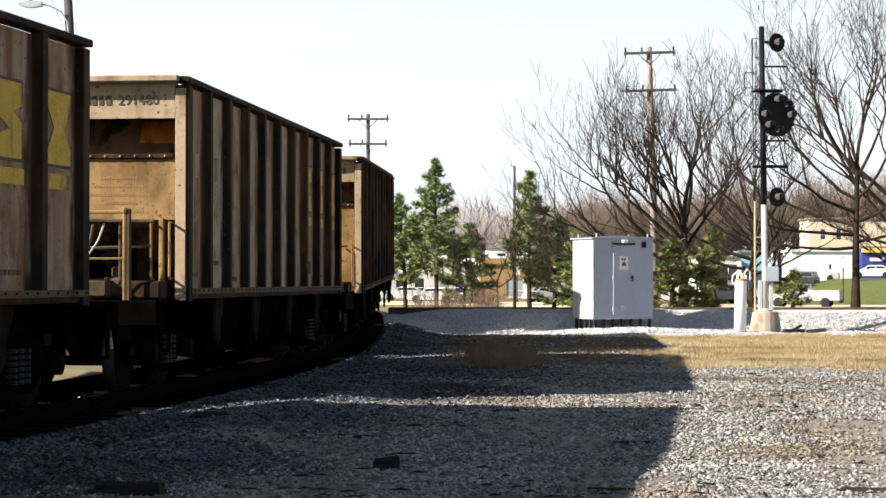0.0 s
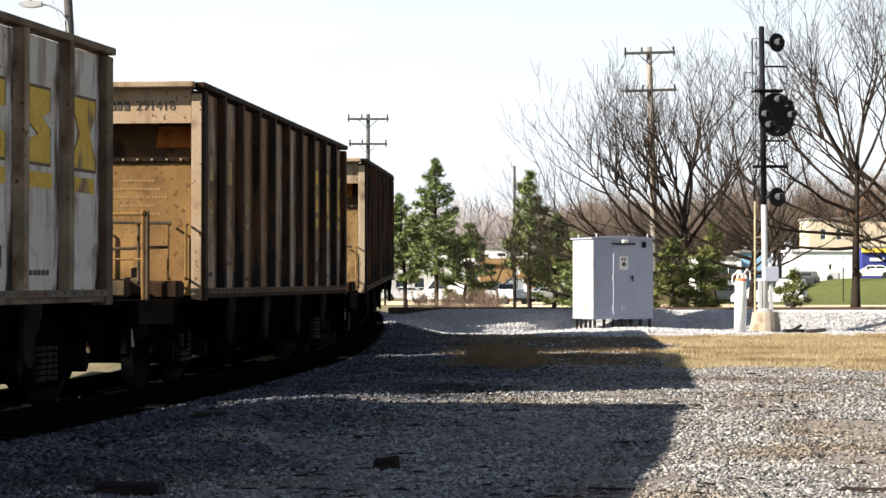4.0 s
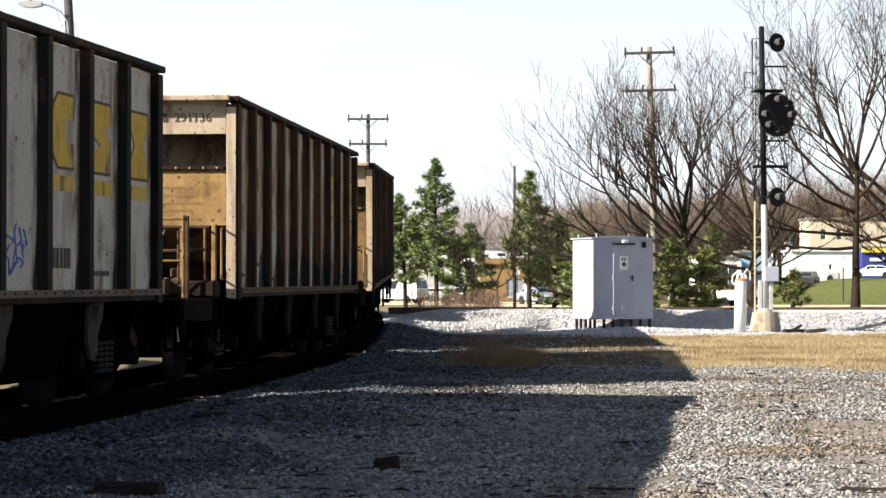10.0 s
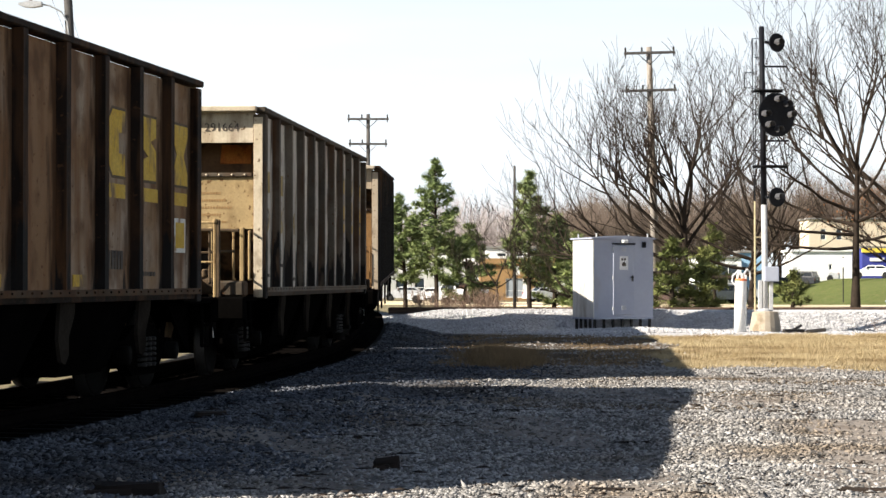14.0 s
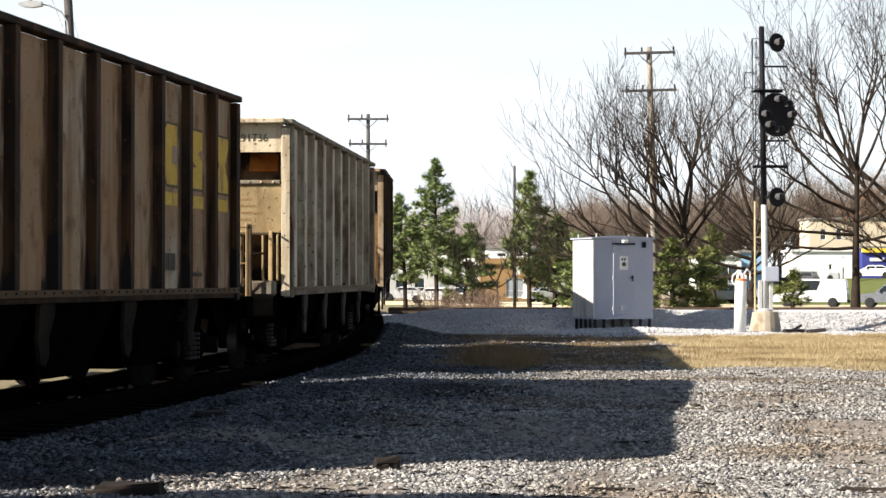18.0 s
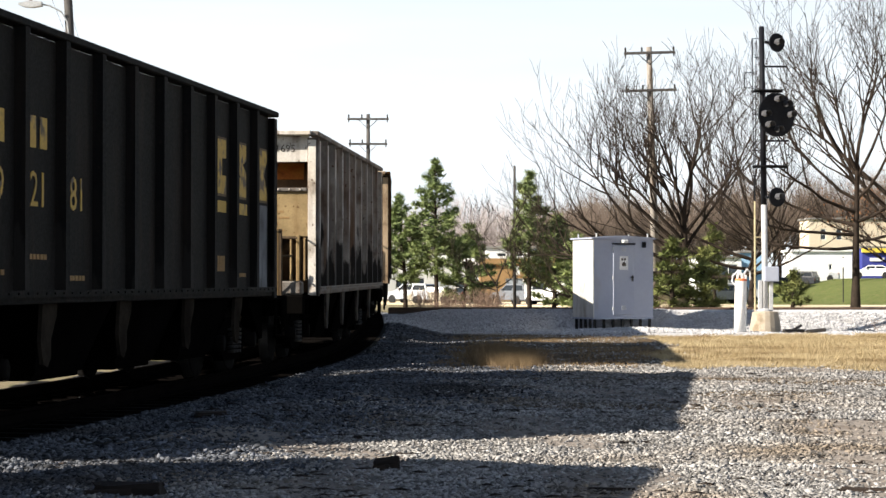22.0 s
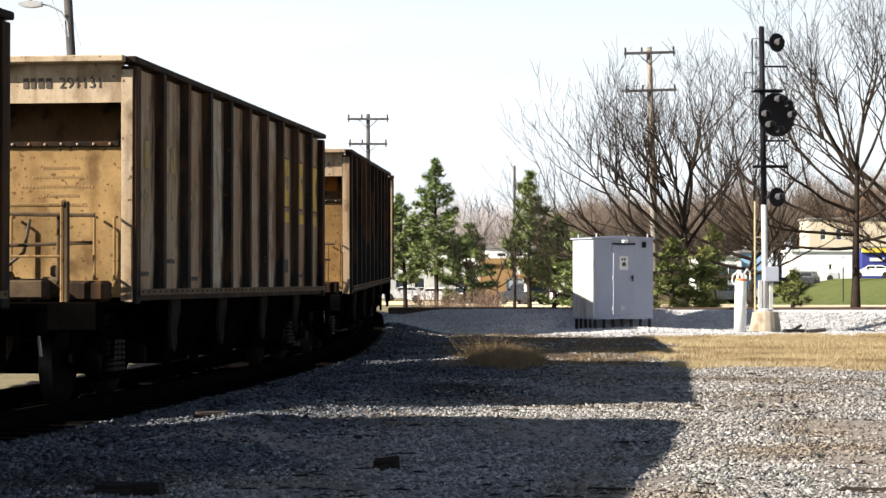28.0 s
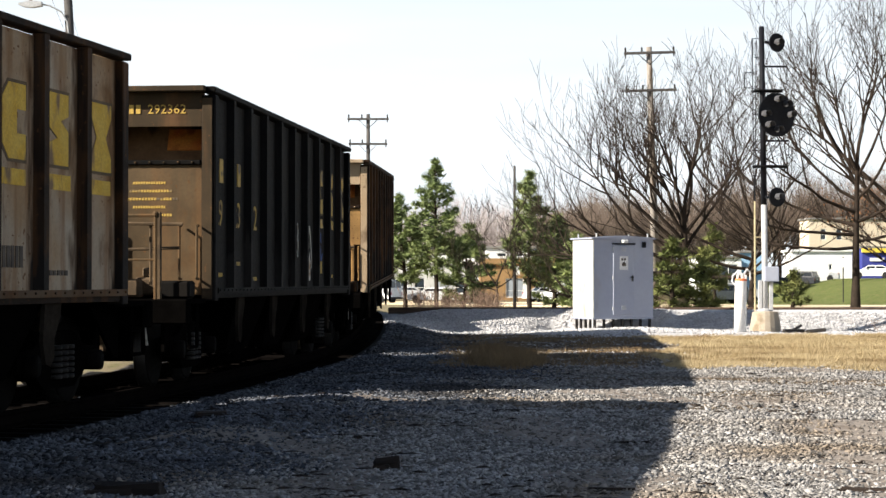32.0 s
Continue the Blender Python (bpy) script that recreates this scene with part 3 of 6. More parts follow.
    colour = mix(colour, window(info.outputs["Random"], 0, 1, 1 - tint, 1 + tint), 1.0, "MULTIPLY")
    colour = mix(colour, window(grain, 0.3, 0.7, 0.9, 1.08), 1.0, "MULTIPLY")
    l.new(colour, b.inputs["Base Color"])
    l.new(window(grain, 0.3, 0.7, 0.7, 0.86), b.inputs["Roughness"])
    b.inputs["Specular IOR Level"].default_value = 0.12
    bp = n.new("ShaderNodeBump")
    bp.inputs["Strength"].default_value, bp.inputs["Distance"].default_value = bump, 0.02
    l.new(flakes, bp.inputs["Height"])
    l.new(bp.outputs["Normal"], b.inputs["Normal"])
    return m


def car_paints(side, shade, rib, end, amount, rib_soot=1.5, soot=1.55, edge=0.45, patina=0.75, rust=(0.16, 0.074, 0.03)):
    """The worn paint of one car: its panels, its ribs and its dusty ends."""
    dark = tuple(0.3 * c for c in rust)
    return {
        "side": worn_steel("car_side_paint", side, shade, rust, amount, (dark, edge), (soot, 2.0, 3.0), 0.35 + 0.3 * amount, patina, 0.1, 0.06),
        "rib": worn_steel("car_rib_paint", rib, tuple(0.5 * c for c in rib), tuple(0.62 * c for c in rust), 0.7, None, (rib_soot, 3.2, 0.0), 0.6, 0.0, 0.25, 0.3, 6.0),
        "cap": worn_steel("car_frame_paint", tuple(0.7 * c for c in rib), tuple(0.4 * c for c in rib), tuple(0.5 * c for c in rust), 0.6, None, None, 0.6, 0.0, 0.2, 0.2),
        "strip": worn_steel("car_sill_paint", tuple(k * c for k, c in zip((0.27, 0.22, 0.18), side)), tuple(0.25 * c for c in shade), tuple(0.7 * c for c in rust), amount + 0.15, None, None, 0.4, 0.0, 0.15, 0.1),
        "recess": worn_steel("car_recess_paint", (0.23, 0.195, 0.145), (0.16, 0.13, 0.09), (0.06, 0.036, 0.02), 0.5, None, None, 0.8, 0.0, 0.1, 0.12),
        "plate": worn_steel("car_plate_paint", tuple(0.75 * p + 0.3 * q for p, q in zip(side, end)), tuple(0.5 * (p + q) for p, q in zip(side, end)), (0.12, 0.062, 0.028), 0.5, None, None, 0.6, 0.0, 0.1, 0.12),
        "end": worn_steel("car_end_paint", tuple(1.08 * c for c in end), tuple(0.6 * p for p in end), (0.15, 0.078, 0.032), 0.45 + 0.35 * amount, None, None, 0.55 + 0.4 * amount, 0.0, 0.12, 0.1, 3.0),
    }


# grimy underframe, gussets and wheels: shade under the cars is in these blacks
under_black = material("underframe_black", (0.002, 0.0018, 0.0017), (0.0035, 0.0032, 0.003), 2, 1.0, fine=20, spec=0.0)
gusset_black = material("gusset_black", (0.014, 0.0115, 0.0095), (0.03, 0.025, 0.02), 2, 1.0, fine=20, spec=0.0)
dusty_gusset = material("dusty_gusset", (0.04, 0.034, 0.028), (0.075, 0.064, 0.054), 3, 0.95, fine=20, stain=(0.015, 0.012, 0.01), stain_scale=3, stain_at=0.5, spec=0.1)
recess_rust = material("recess_rust", (0.1, 0.055, 0.026), (0.17, 0.1, 0.05), 2, 0.95, fine=20, stain=(0.03, 0.018, 0.01), stain_scale=2.5, stain_at=0.5, streak=0.6)
rail_grime = material("rail_grime", (0.05, 0.034, 0.02), (0.1, 0.066, 0.036), 5, 0.9, fine=40)
worn_rod = material("worn_rod", (0.3, 0.28, 0.25), (0.4, 0.375, 0.34), 6, 0.6, fine=30, stain=(0.1, 0.07, 0.045), stain_scale=5)
spring_steel = material("spring_steel", (0.009, 0.008, 0.007), (0.016, 0.014, 0.012), 4, 0.8, fine=30)
hose_white = material("hose_white", (0.55, 0.52, 0.46), (0.62, 0.6, 0.54), 6, 0.8)
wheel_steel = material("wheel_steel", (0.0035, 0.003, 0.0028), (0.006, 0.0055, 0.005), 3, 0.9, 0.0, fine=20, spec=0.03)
board_orange = material("board_orange", (0.45, 0.12, 0.025), (0.52, 0.2, 0.04), 5, 0.8, stain=(0.25, 0.08, 0.02), stain_scale=4)
logo_yellow = material("logo_yellow", (0.55, 0.34, 0.04), (0.6, 0.4, 0.07), 5, 0.8, stain=(0.2, 0.13, 0.07), stain_scale=4, stain_at=0.55, streak=0.4)
faded_gold = material("faded_gold", (0.34, 0.23, 0.07), (0.4, 0.29, 0.12), 5, 0.85, stain=(0.2, 0.16, 0.12), stain_scale=4, stain_at=0.5, streak=0.4)
logo_gold = material("logo_gold", (0.45, 0.29, 0.06), (0.52, 0.34, 0.08), 5, 0.7, stain=(0.12, 0.09, 0.06), stain_scale=5, stain_at=0.52)
outline_brown = material("outline_brown", (0.1, 0.07, 0.04), (0.14, 0.1, 0.06), 5, 0.9)
faint_ink = material("faint_ink", (0.26, 0.16, 0.07), (0.32, 0.2, 0.09), 5, 0.9)
mark_black = material("mark_black", (0.05, 0.04, 0.035), (0.1, 0.08, 0.06), 5, 0.8)
mark_white = material("mark_white", (0.6, 0.57, 0.5), (0.7, 0.67, 0.6), 5, 0.8, stain=(0.3, 0.2, 0.12), stain_scale=4)
smear_grey = material("smear_grey", (0.2, 0.21, 0.23), (0.07, 0.072, 0.08), 1.6, 0.85, stain=(0.012, 0.011, 0.01), stain_scale=2.6, stain_at=0.48, streak=0.3, stain_soft=0.15)
mark_blue = material("mark_blue", (0.06, 0.1, 0.3), (0.1, 0.16, 0.4), 5, 0.8)


def bars(name, x0, z0, wide, high, count, mat, parent, m, seed=1):
    """A row of plain strokes in place of lettering, on a face in the x, z plane."""
    g, r = Geo(), random.Random(seed)
    step = wide / count
    for i in range(count):
        a, b = x0 + i * step, x0 + i * step + step * r.uniform(0.6, 0.75)
        g.box(a, b, -0.004, 0.004, z0, z0 + high)
    return tagged(part(name, g, mat, parent, m=m), kind="stuff")


def shape(name, outline, mat, parent, m):
    return part(name, Geo().prism(outline, -0.004, 0.004), mat, parent, m=m)


def lettering(text, size, mat, parent, m, name="lettering"):
    """Digits as a flat mesh, standing in the x, z plane."""
    cu = bpy.data.curves.new(name, "FONT")
    cu.body, cu.size, cu.extrude, cu.resolution_u = text, size, 0.003, 2
    tmp = new(name, cu)
    me = bpy.data.meshes.new_from_object(tmp.evaluated_get(bpy.context.evaluated_depsgraph_get()))
    bpy.data.objects.remove(tmp)
    me.materials.clear()
    return part(name, me, mat, parent, m=m @ pose(0, 0, 0, 90, 0, 0))


LOGO_C = [(0.55, 0.0), (0.15, 0.0), (0.0, 0.2), (0.0, 0.8), (0.15, 1.0), (0.55, 1.0), (0.55, 0.66), (0.34, 0.66), (0.34, 0.34), (0.55, 0.34)]
LOGO_S = [(0.0, 0.0), (0.5, 0.0), (0.5, 0.48), (0.3, 0.62), (0.5, 0.7), (0.5, 1.0), (0.0, 1.0), (0.0, 0.52), (0.22, 0.38), (0.0, 0.3)]
LOGO_X = [(0.0, 0.0), (0.58, 0.0), (0.58, 0.2), (0.42, 0.5), (0.58, 0.8), (0.58, 1.0), (0.0, 1.0), (0.0, 0.8), (0.16, 0.5), (0.0, 0.2)]


def hopper_car(m, paint, label, spec):
    """One open-top hopper: ribbed body, platforms at both ends, three bays and two bogies."""
    car = thing("hopper_car", m, label, "railway wagon", "cars of the coal train")
    w = 2 * HALF / 10
    S, R, E, P = paint["side"], paint["rib"], paint["end"], paint["plate"]
    for y in (-1, 1):
        for i in range(10):
            part("side_panel", CM["side_panel"], S, car, m=pose(-HALF + w * (i + 0.5), y * SKIN, 0))
        for i in range(1, 10):
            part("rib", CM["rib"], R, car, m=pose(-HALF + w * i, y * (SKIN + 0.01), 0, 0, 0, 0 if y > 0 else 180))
        part("top_chord", CM["top_chord"], paint["cap"], car, m=pose(0, y * (RIB - 0.09), TOP))
        part("side_sill", CM["side_sill"], paint["cap"], car, m=pose(0, y * (SKIN + 0.03), SILL))
        part("sill_strip", CM["sill_strip"], paint["strip"], car, m=pose(0, y * (SKIN + 0.125), SILL + 0.045))
        tagged(part("sill_rivets", CM["sill_rivets"], paint["cap"], car, m=pose(0, y * (SKIN + 0.13), SILL + 0.05, 0, 0, 0 if y < 0 else 180)), kind="stuff")
        for x in (-1, 1):
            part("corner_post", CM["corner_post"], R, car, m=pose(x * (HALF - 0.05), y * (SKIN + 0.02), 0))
            part("post_face", CM["post_face"], P, car, m=pose(x * (HALF + 0.045), y * (SKIN + 0.012), 0))
            part("step", CM["step"], under_black, car, m=pose(x * (END - 0.35), y * 1.42, 0))
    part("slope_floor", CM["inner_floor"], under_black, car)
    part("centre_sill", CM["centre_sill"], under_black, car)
    for x, turn in ((-HALF, 0), (HALF, 180)):
        f = pose(x, 0, 0, 0, 0, turn)
        part("end_chord", CM["end_chord"], P, car, m=f @ pose(0, 0, TOP + 0.01))
        part("end_plate", CM["end_plate"], P, car, m=f)
        if spec.get("open"):
            part("end_sheet", CM["half_sheet"], E, car, m=f)
            part("lower_slope", CM["lower_slope"], recess_rust, car, m=f)
            for y in (-1.22, -0.78, 0.4, 1.22):
                part("slope_brace", CM["slope_brace"], E, car, m=f @ pose(-0.05, y, 0))
            part("gusset_plate", CM["gusset_plate"], E, car, m=f @ pose(0, -0.1, 0))
            part("brake_cylinder", CM["cylinder"], under_black, car, m=f @ pose(0.1, -0.5, 0))
        else:
            part("end_sheet", CM["end_sheet"], E, car, m=f)
        part("end_flange", CM["end_flange"], paint["cap"], car, m=f)
        tagged(part("rivet_row", CM["rivet_row"], P, car, m=f), kind="stuff")
        part("slope_sheet", CM["slope_sheet"], paint["recess"] if spec.get("grey_recess") else recess_rust, car, m=f)
        part("recess_cover", CM["recess_cover"], gusset_black, car, m=f)
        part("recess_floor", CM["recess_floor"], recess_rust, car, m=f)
        if spec.get("board", True):
            part("marker_board", CM["marker_board"], board_orange, car, "faded orange board", m=f @ pose(0.683, -1.0, 3.1, 0, 26.8, 0))
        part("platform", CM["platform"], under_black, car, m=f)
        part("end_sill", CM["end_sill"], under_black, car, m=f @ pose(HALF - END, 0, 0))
        part("coupler", CM["coupler"], rail_grime, car, m=pose(math.copysign(END - 0.03, x), 0, 0, 0, 0, 0 if x > 0 else 180))
        part("cut_lever", CM["cut_lever"], worn_rod, car, "worn bare steel uncoupling rod", m=pose(math.copysign(END + 0.1, x), 0, 0, 0, 0, 0 if x > 0 else 180))
        part("air_hose", CM["air_hose"], under_black, car, m=pose(math.copysign(END - 0.03, x), 0, 0, 0, 0, 0 if x > 0 else 180))
        for y in (-1.1, -0.35, 0.35, 1.1):
            part("bracket", CM["bracket"], under_black if abs(y) > 1 else rail_grime, car, m=f @ pose(HALF - END + 0.12, y, 0))
        part("handrail", CM["handrail"], E, car, m=f @ pose(HALF - END + 0.08, -0.52, 0))
        for y in (-1.12, -1.34, -0.2):
            part("grab_iron", CM["grab_iron"], E, car, m=f @ pose(-0.16, y, 0))
        part("post", CM["post"], rail_grime, car, m=f @ pose(HALF - END + 0.1, -1.06, 0))
        part("air_pipe", CM["air_pipe"], rail_grime, car, m=f @ pose(HALF - END + 0.3, 0, 0))
        if spec.get("open"):
            part("hose", CM["hose"], hose_white, car, "pale rubber hose", m=f @ pose(HALF - END + 0.2, 0, 0))
        for u, v, q, mt in ((0.5, -0.8, 0.02, rail_grime), (0.3, -0.3, -0.1, rail_grime), (0.62, 0.05, 0.1, E), (0.4, 0.75, 0.0, rail_grime)):
            part("fitting", CM["fitting"], mt, car, m=f @ pose(-u, v, q))
        part("post", CM["post"], rail_grime, car, m=f @ pose(HALF - END + 0.1, 0.2, 0))
        part("valve_box", CM["valve_box"], paint["cap"], car, m=f @ pose(-0.4, -1.12, 0))
        part("valve_box", CM["valve_box"], rail_grime, car, m=f @ pose(-0.62, -0.55, 0.02))
        part("air_tank", CM["air_tank"], rail_grime, car, m=f @ pose(-0.45, 0.2, 0))
        part("brake_rod", CM["brake_rod"], mark_black, car, m=f @ pose(-0.5, 0.1, 0))
        if x > 0:
            part("brake_box", CM["brake_box"], paint["cap"], car, m=pose(END - 0.25, -0.95, 0))
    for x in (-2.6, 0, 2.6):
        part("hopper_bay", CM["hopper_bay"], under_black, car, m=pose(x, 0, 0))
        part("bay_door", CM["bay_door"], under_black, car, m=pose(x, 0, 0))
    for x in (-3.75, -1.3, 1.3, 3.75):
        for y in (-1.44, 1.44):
            part("bay_gusset", CM["bay_gusset"], dusty_gusset if spec.get("pale_gussets") else gusset_black, car, m=pose(x, y, 0))
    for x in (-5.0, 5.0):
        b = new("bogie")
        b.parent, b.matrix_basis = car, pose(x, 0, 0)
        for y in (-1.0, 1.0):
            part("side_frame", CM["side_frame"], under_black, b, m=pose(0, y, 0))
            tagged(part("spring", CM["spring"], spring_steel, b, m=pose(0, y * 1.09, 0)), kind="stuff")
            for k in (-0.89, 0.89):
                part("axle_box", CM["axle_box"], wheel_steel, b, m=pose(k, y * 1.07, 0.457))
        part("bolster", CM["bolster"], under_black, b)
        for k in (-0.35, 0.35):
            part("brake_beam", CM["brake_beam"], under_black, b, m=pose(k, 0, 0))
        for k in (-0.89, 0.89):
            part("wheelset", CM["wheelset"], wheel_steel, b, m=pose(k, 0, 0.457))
            if len(CM["wheelset"].materials) == 1:
                CM["wheelset"].materials.append(tread_steel)
                for q in CM["wheelset"].polygons:
                    q.material_index = int(math.hypot(q.center.x, q.center.z) > 0.445)
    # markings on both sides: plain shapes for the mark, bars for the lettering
    ink, logo = spec.get("ink", mark_black), spec.get("logo", logo_yellow)
    for y, turn in ((-SKIN - 0.024, 0), (SKIN + 0.024, 180)):
        f = pose(0, y, 0, 0, 0, turn)
        if spec.get("logo_on", True):
            for i, outline in enumerate((LOGO_C, LOGO_S, LOGO_X)):
                x0 = HALF - w * (3 - i) + 0.28
                part_m = f @ pose(x0, 0, 2.42)
                shape("logo_shape", [(u, v * 0.7) for u, v in outline], logo, car, part_m)
                shape("logo_outline", [(0.28 + (u - 0.28) * 1.13, (0.5 + (v - 0.5) * 1.09) * 0.7) for u, v in outline], outline_brown, car, part_m @ pose(0, 0.004 , 0))
                shape("logo_bar", [(0, 0), (0.56, 0), (0.56, 0.15), (0, 0.15)], logo, car, f @ pose(x0, 0, 2.18))
        k = spec.get("seed", 1)
        for i, n in ((0, 2), (1, 2)):
            bars("side_mark", -HALF + w * i + 0.28, 2.55, 0.6, 0.3, n, spec.get("side_ink", faded_gold), car, f, k + i)
        for i in range(3):
            if spec.get("number"):
                lettering(spec["number"][2 * i:2 * i + 2], 0.48, spec.get("side_ink", faded_gold), car, f @ pose(-HALF + w * i + 0.3, 0, 2.0), "number")
            else:
                bars("side_mark", -HALF + w * i + 0.3, 2.0, 0.56, 0.34, 2, spec.get("side_ink", faded_gold), car, f, k + 5 + i)
        for i, z, h in ((0, 1.35, 0.05), (1, 1.5, 0.05), (2, 1.3, 0.05), (7, 1.42, 0.2), (8, 1.35, 0.05)):
            bars("stencil", -HALF + w * i + 0.3, z, 0.5, h, 5, ink, car, f, k + 9 + i)
    f = pose(-HALF - 0.02, 0, 0, 0, 0, -90)
    if spec.get("number"):
        lettering(spec["number"], 0.165, ink, car, f @ pose(0.68, 0, 3.38), "number")
    else:
        bars("number", 0.68, 3.38, 0.56, 0.11, 6, ink, car, f, k)
    bars("side_mark", 0.28, 3.38, 0.34, 0.11, 4, ink, car, f, k + 3)
    for i in range(5):
        bars("stencil", 0.5 - (i % 3) * 0.12, 2.5 - i * 0.1, 0.42 + (i % 3) * 0.2, 0.032, 13 + 4 * (i % 3), spec.get("faint", faint_ink), car, f, k + i)
    for i, z, h, mt in spec.get("scrawl", ()):
        g, q = Geo(), random.Random(i * 7 + k)
        for line in range(8):
            u, v = q.uniform(0.1, 0.6), q.uniform(0.1, 0.9) * h
            pts = []
            for step in range(5):
                pts.append((0.1 + u, 0, z + v))
                u, v = min(0.85, u + q.uniform(-0.09, 0.12)), min(h, max(0.0, v + q.uniform(-0.3, 0.3) * h))
            g.path(pts, 0.016, 4)
        for y, turn in ((-SKIN - 0.016, 0), (SKIN + 0.016, 180)):
            tagged(part("scrawl", g, mt, car, "scribbled paint marks", m=pose(0, y, 0, 0, 0, turn) @ pose(-HALF + w * i, 0, 0)), kind="stuff")
    for i, z, wide, h, mt, border in spec.get("patches", ()):
        for y, turn in ((-SKIN - 0.025, 0), (SKIN + 0.025, 180)):
            f = pose(0, y, 0, 0, 0, turn) @ pose(-HALF + w * i + 0.57 - wide / 2, 0, z)
            patch = shape("paint_patch", [(0, 0), (wide, 0), (wide, h), (0, h)], mt, car, f)
            if border:
                shape("patch_border", [(-0.05, -0.05), (wide + 0.05, -0.05), (wide + 0.05, h + 0.05), (-0.05, h + 0.05)], mark_white, patch, pose(0, 0.005, 0))
    return car


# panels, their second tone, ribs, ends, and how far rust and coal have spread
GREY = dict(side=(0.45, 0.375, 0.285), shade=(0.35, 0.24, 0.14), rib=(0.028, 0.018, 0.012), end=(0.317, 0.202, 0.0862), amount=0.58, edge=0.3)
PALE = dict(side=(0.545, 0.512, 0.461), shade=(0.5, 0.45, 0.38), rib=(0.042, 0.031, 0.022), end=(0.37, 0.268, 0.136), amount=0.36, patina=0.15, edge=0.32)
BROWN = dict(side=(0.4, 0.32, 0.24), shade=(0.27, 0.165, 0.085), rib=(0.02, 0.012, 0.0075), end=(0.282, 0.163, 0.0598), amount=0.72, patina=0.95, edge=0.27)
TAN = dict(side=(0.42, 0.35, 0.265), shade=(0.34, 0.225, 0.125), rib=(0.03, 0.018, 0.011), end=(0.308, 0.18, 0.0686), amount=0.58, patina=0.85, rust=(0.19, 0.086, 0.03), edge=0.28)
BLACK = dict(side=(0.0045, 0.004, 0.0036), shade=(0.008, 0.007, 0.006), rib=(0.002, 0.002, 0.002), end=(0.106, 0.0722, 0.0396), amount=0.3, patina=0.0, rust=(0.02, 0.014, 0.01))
LOOKS = {"grey": (GREY, "rust-streaked grey open-top hopper car of the passing coal train"),
         "pale": (PALE, "pale grey open-top hopper car with yellow markings in the coal train"),
         "tan": (TAN, "grey open-top hopper car with orange-brown rust in the coal train"),
         "brown": (BROWN, "rusty brown open-top hopper car of the passing coal train"),
         "black": (BLACK, "black open-top hopper car with gold markings in the coal train")}
# what sets single cars apart
OWN = {0: dict(amount=0.7, patina=0.7), 2: dict(rib=(0.26, 0.2, 0.135), rib_soot=0.9, amount=0.5), 3: dict(side=(0.52, 0.445, 0.33), shade=(0.43, 0.305, 0.165)), 4: dict(side=(0.48, 0.42, 0.345), soot=2.1, patina=0.3),
       5: dict(rib=(0.022, 0.019, 0.016), rib_soot=3.0, end=(0.27, 0.15, 0.06), side=(0.54, 0.49, 0.4), amount=0.45), 6: dict(side=(0.52, 0.47, 0.385), soot=1.9, rib=(0.12, 0.097, 0.072)), 8: dict(side=(0.6, 0.54, 0.43), shade=(0.53, 0.455, 0.335), rib=(0.36, 0.315, 0.24), rib_soot=0.8, soot=1.1, edge=0.42, end=(0.42, 0.31, 0.165)),
       10: dict(side=(0.68, 0.67, 0.66), shade=(0.58, 0.56, 0.53), rib=(0.3, 0.27, 0.24), rib_soot=1.9, soot=2.3, amount=0.2, edge=0.4), 13: dict(soot=2.5, rib_soot=2.0), 14: dict(amount=0.65)}
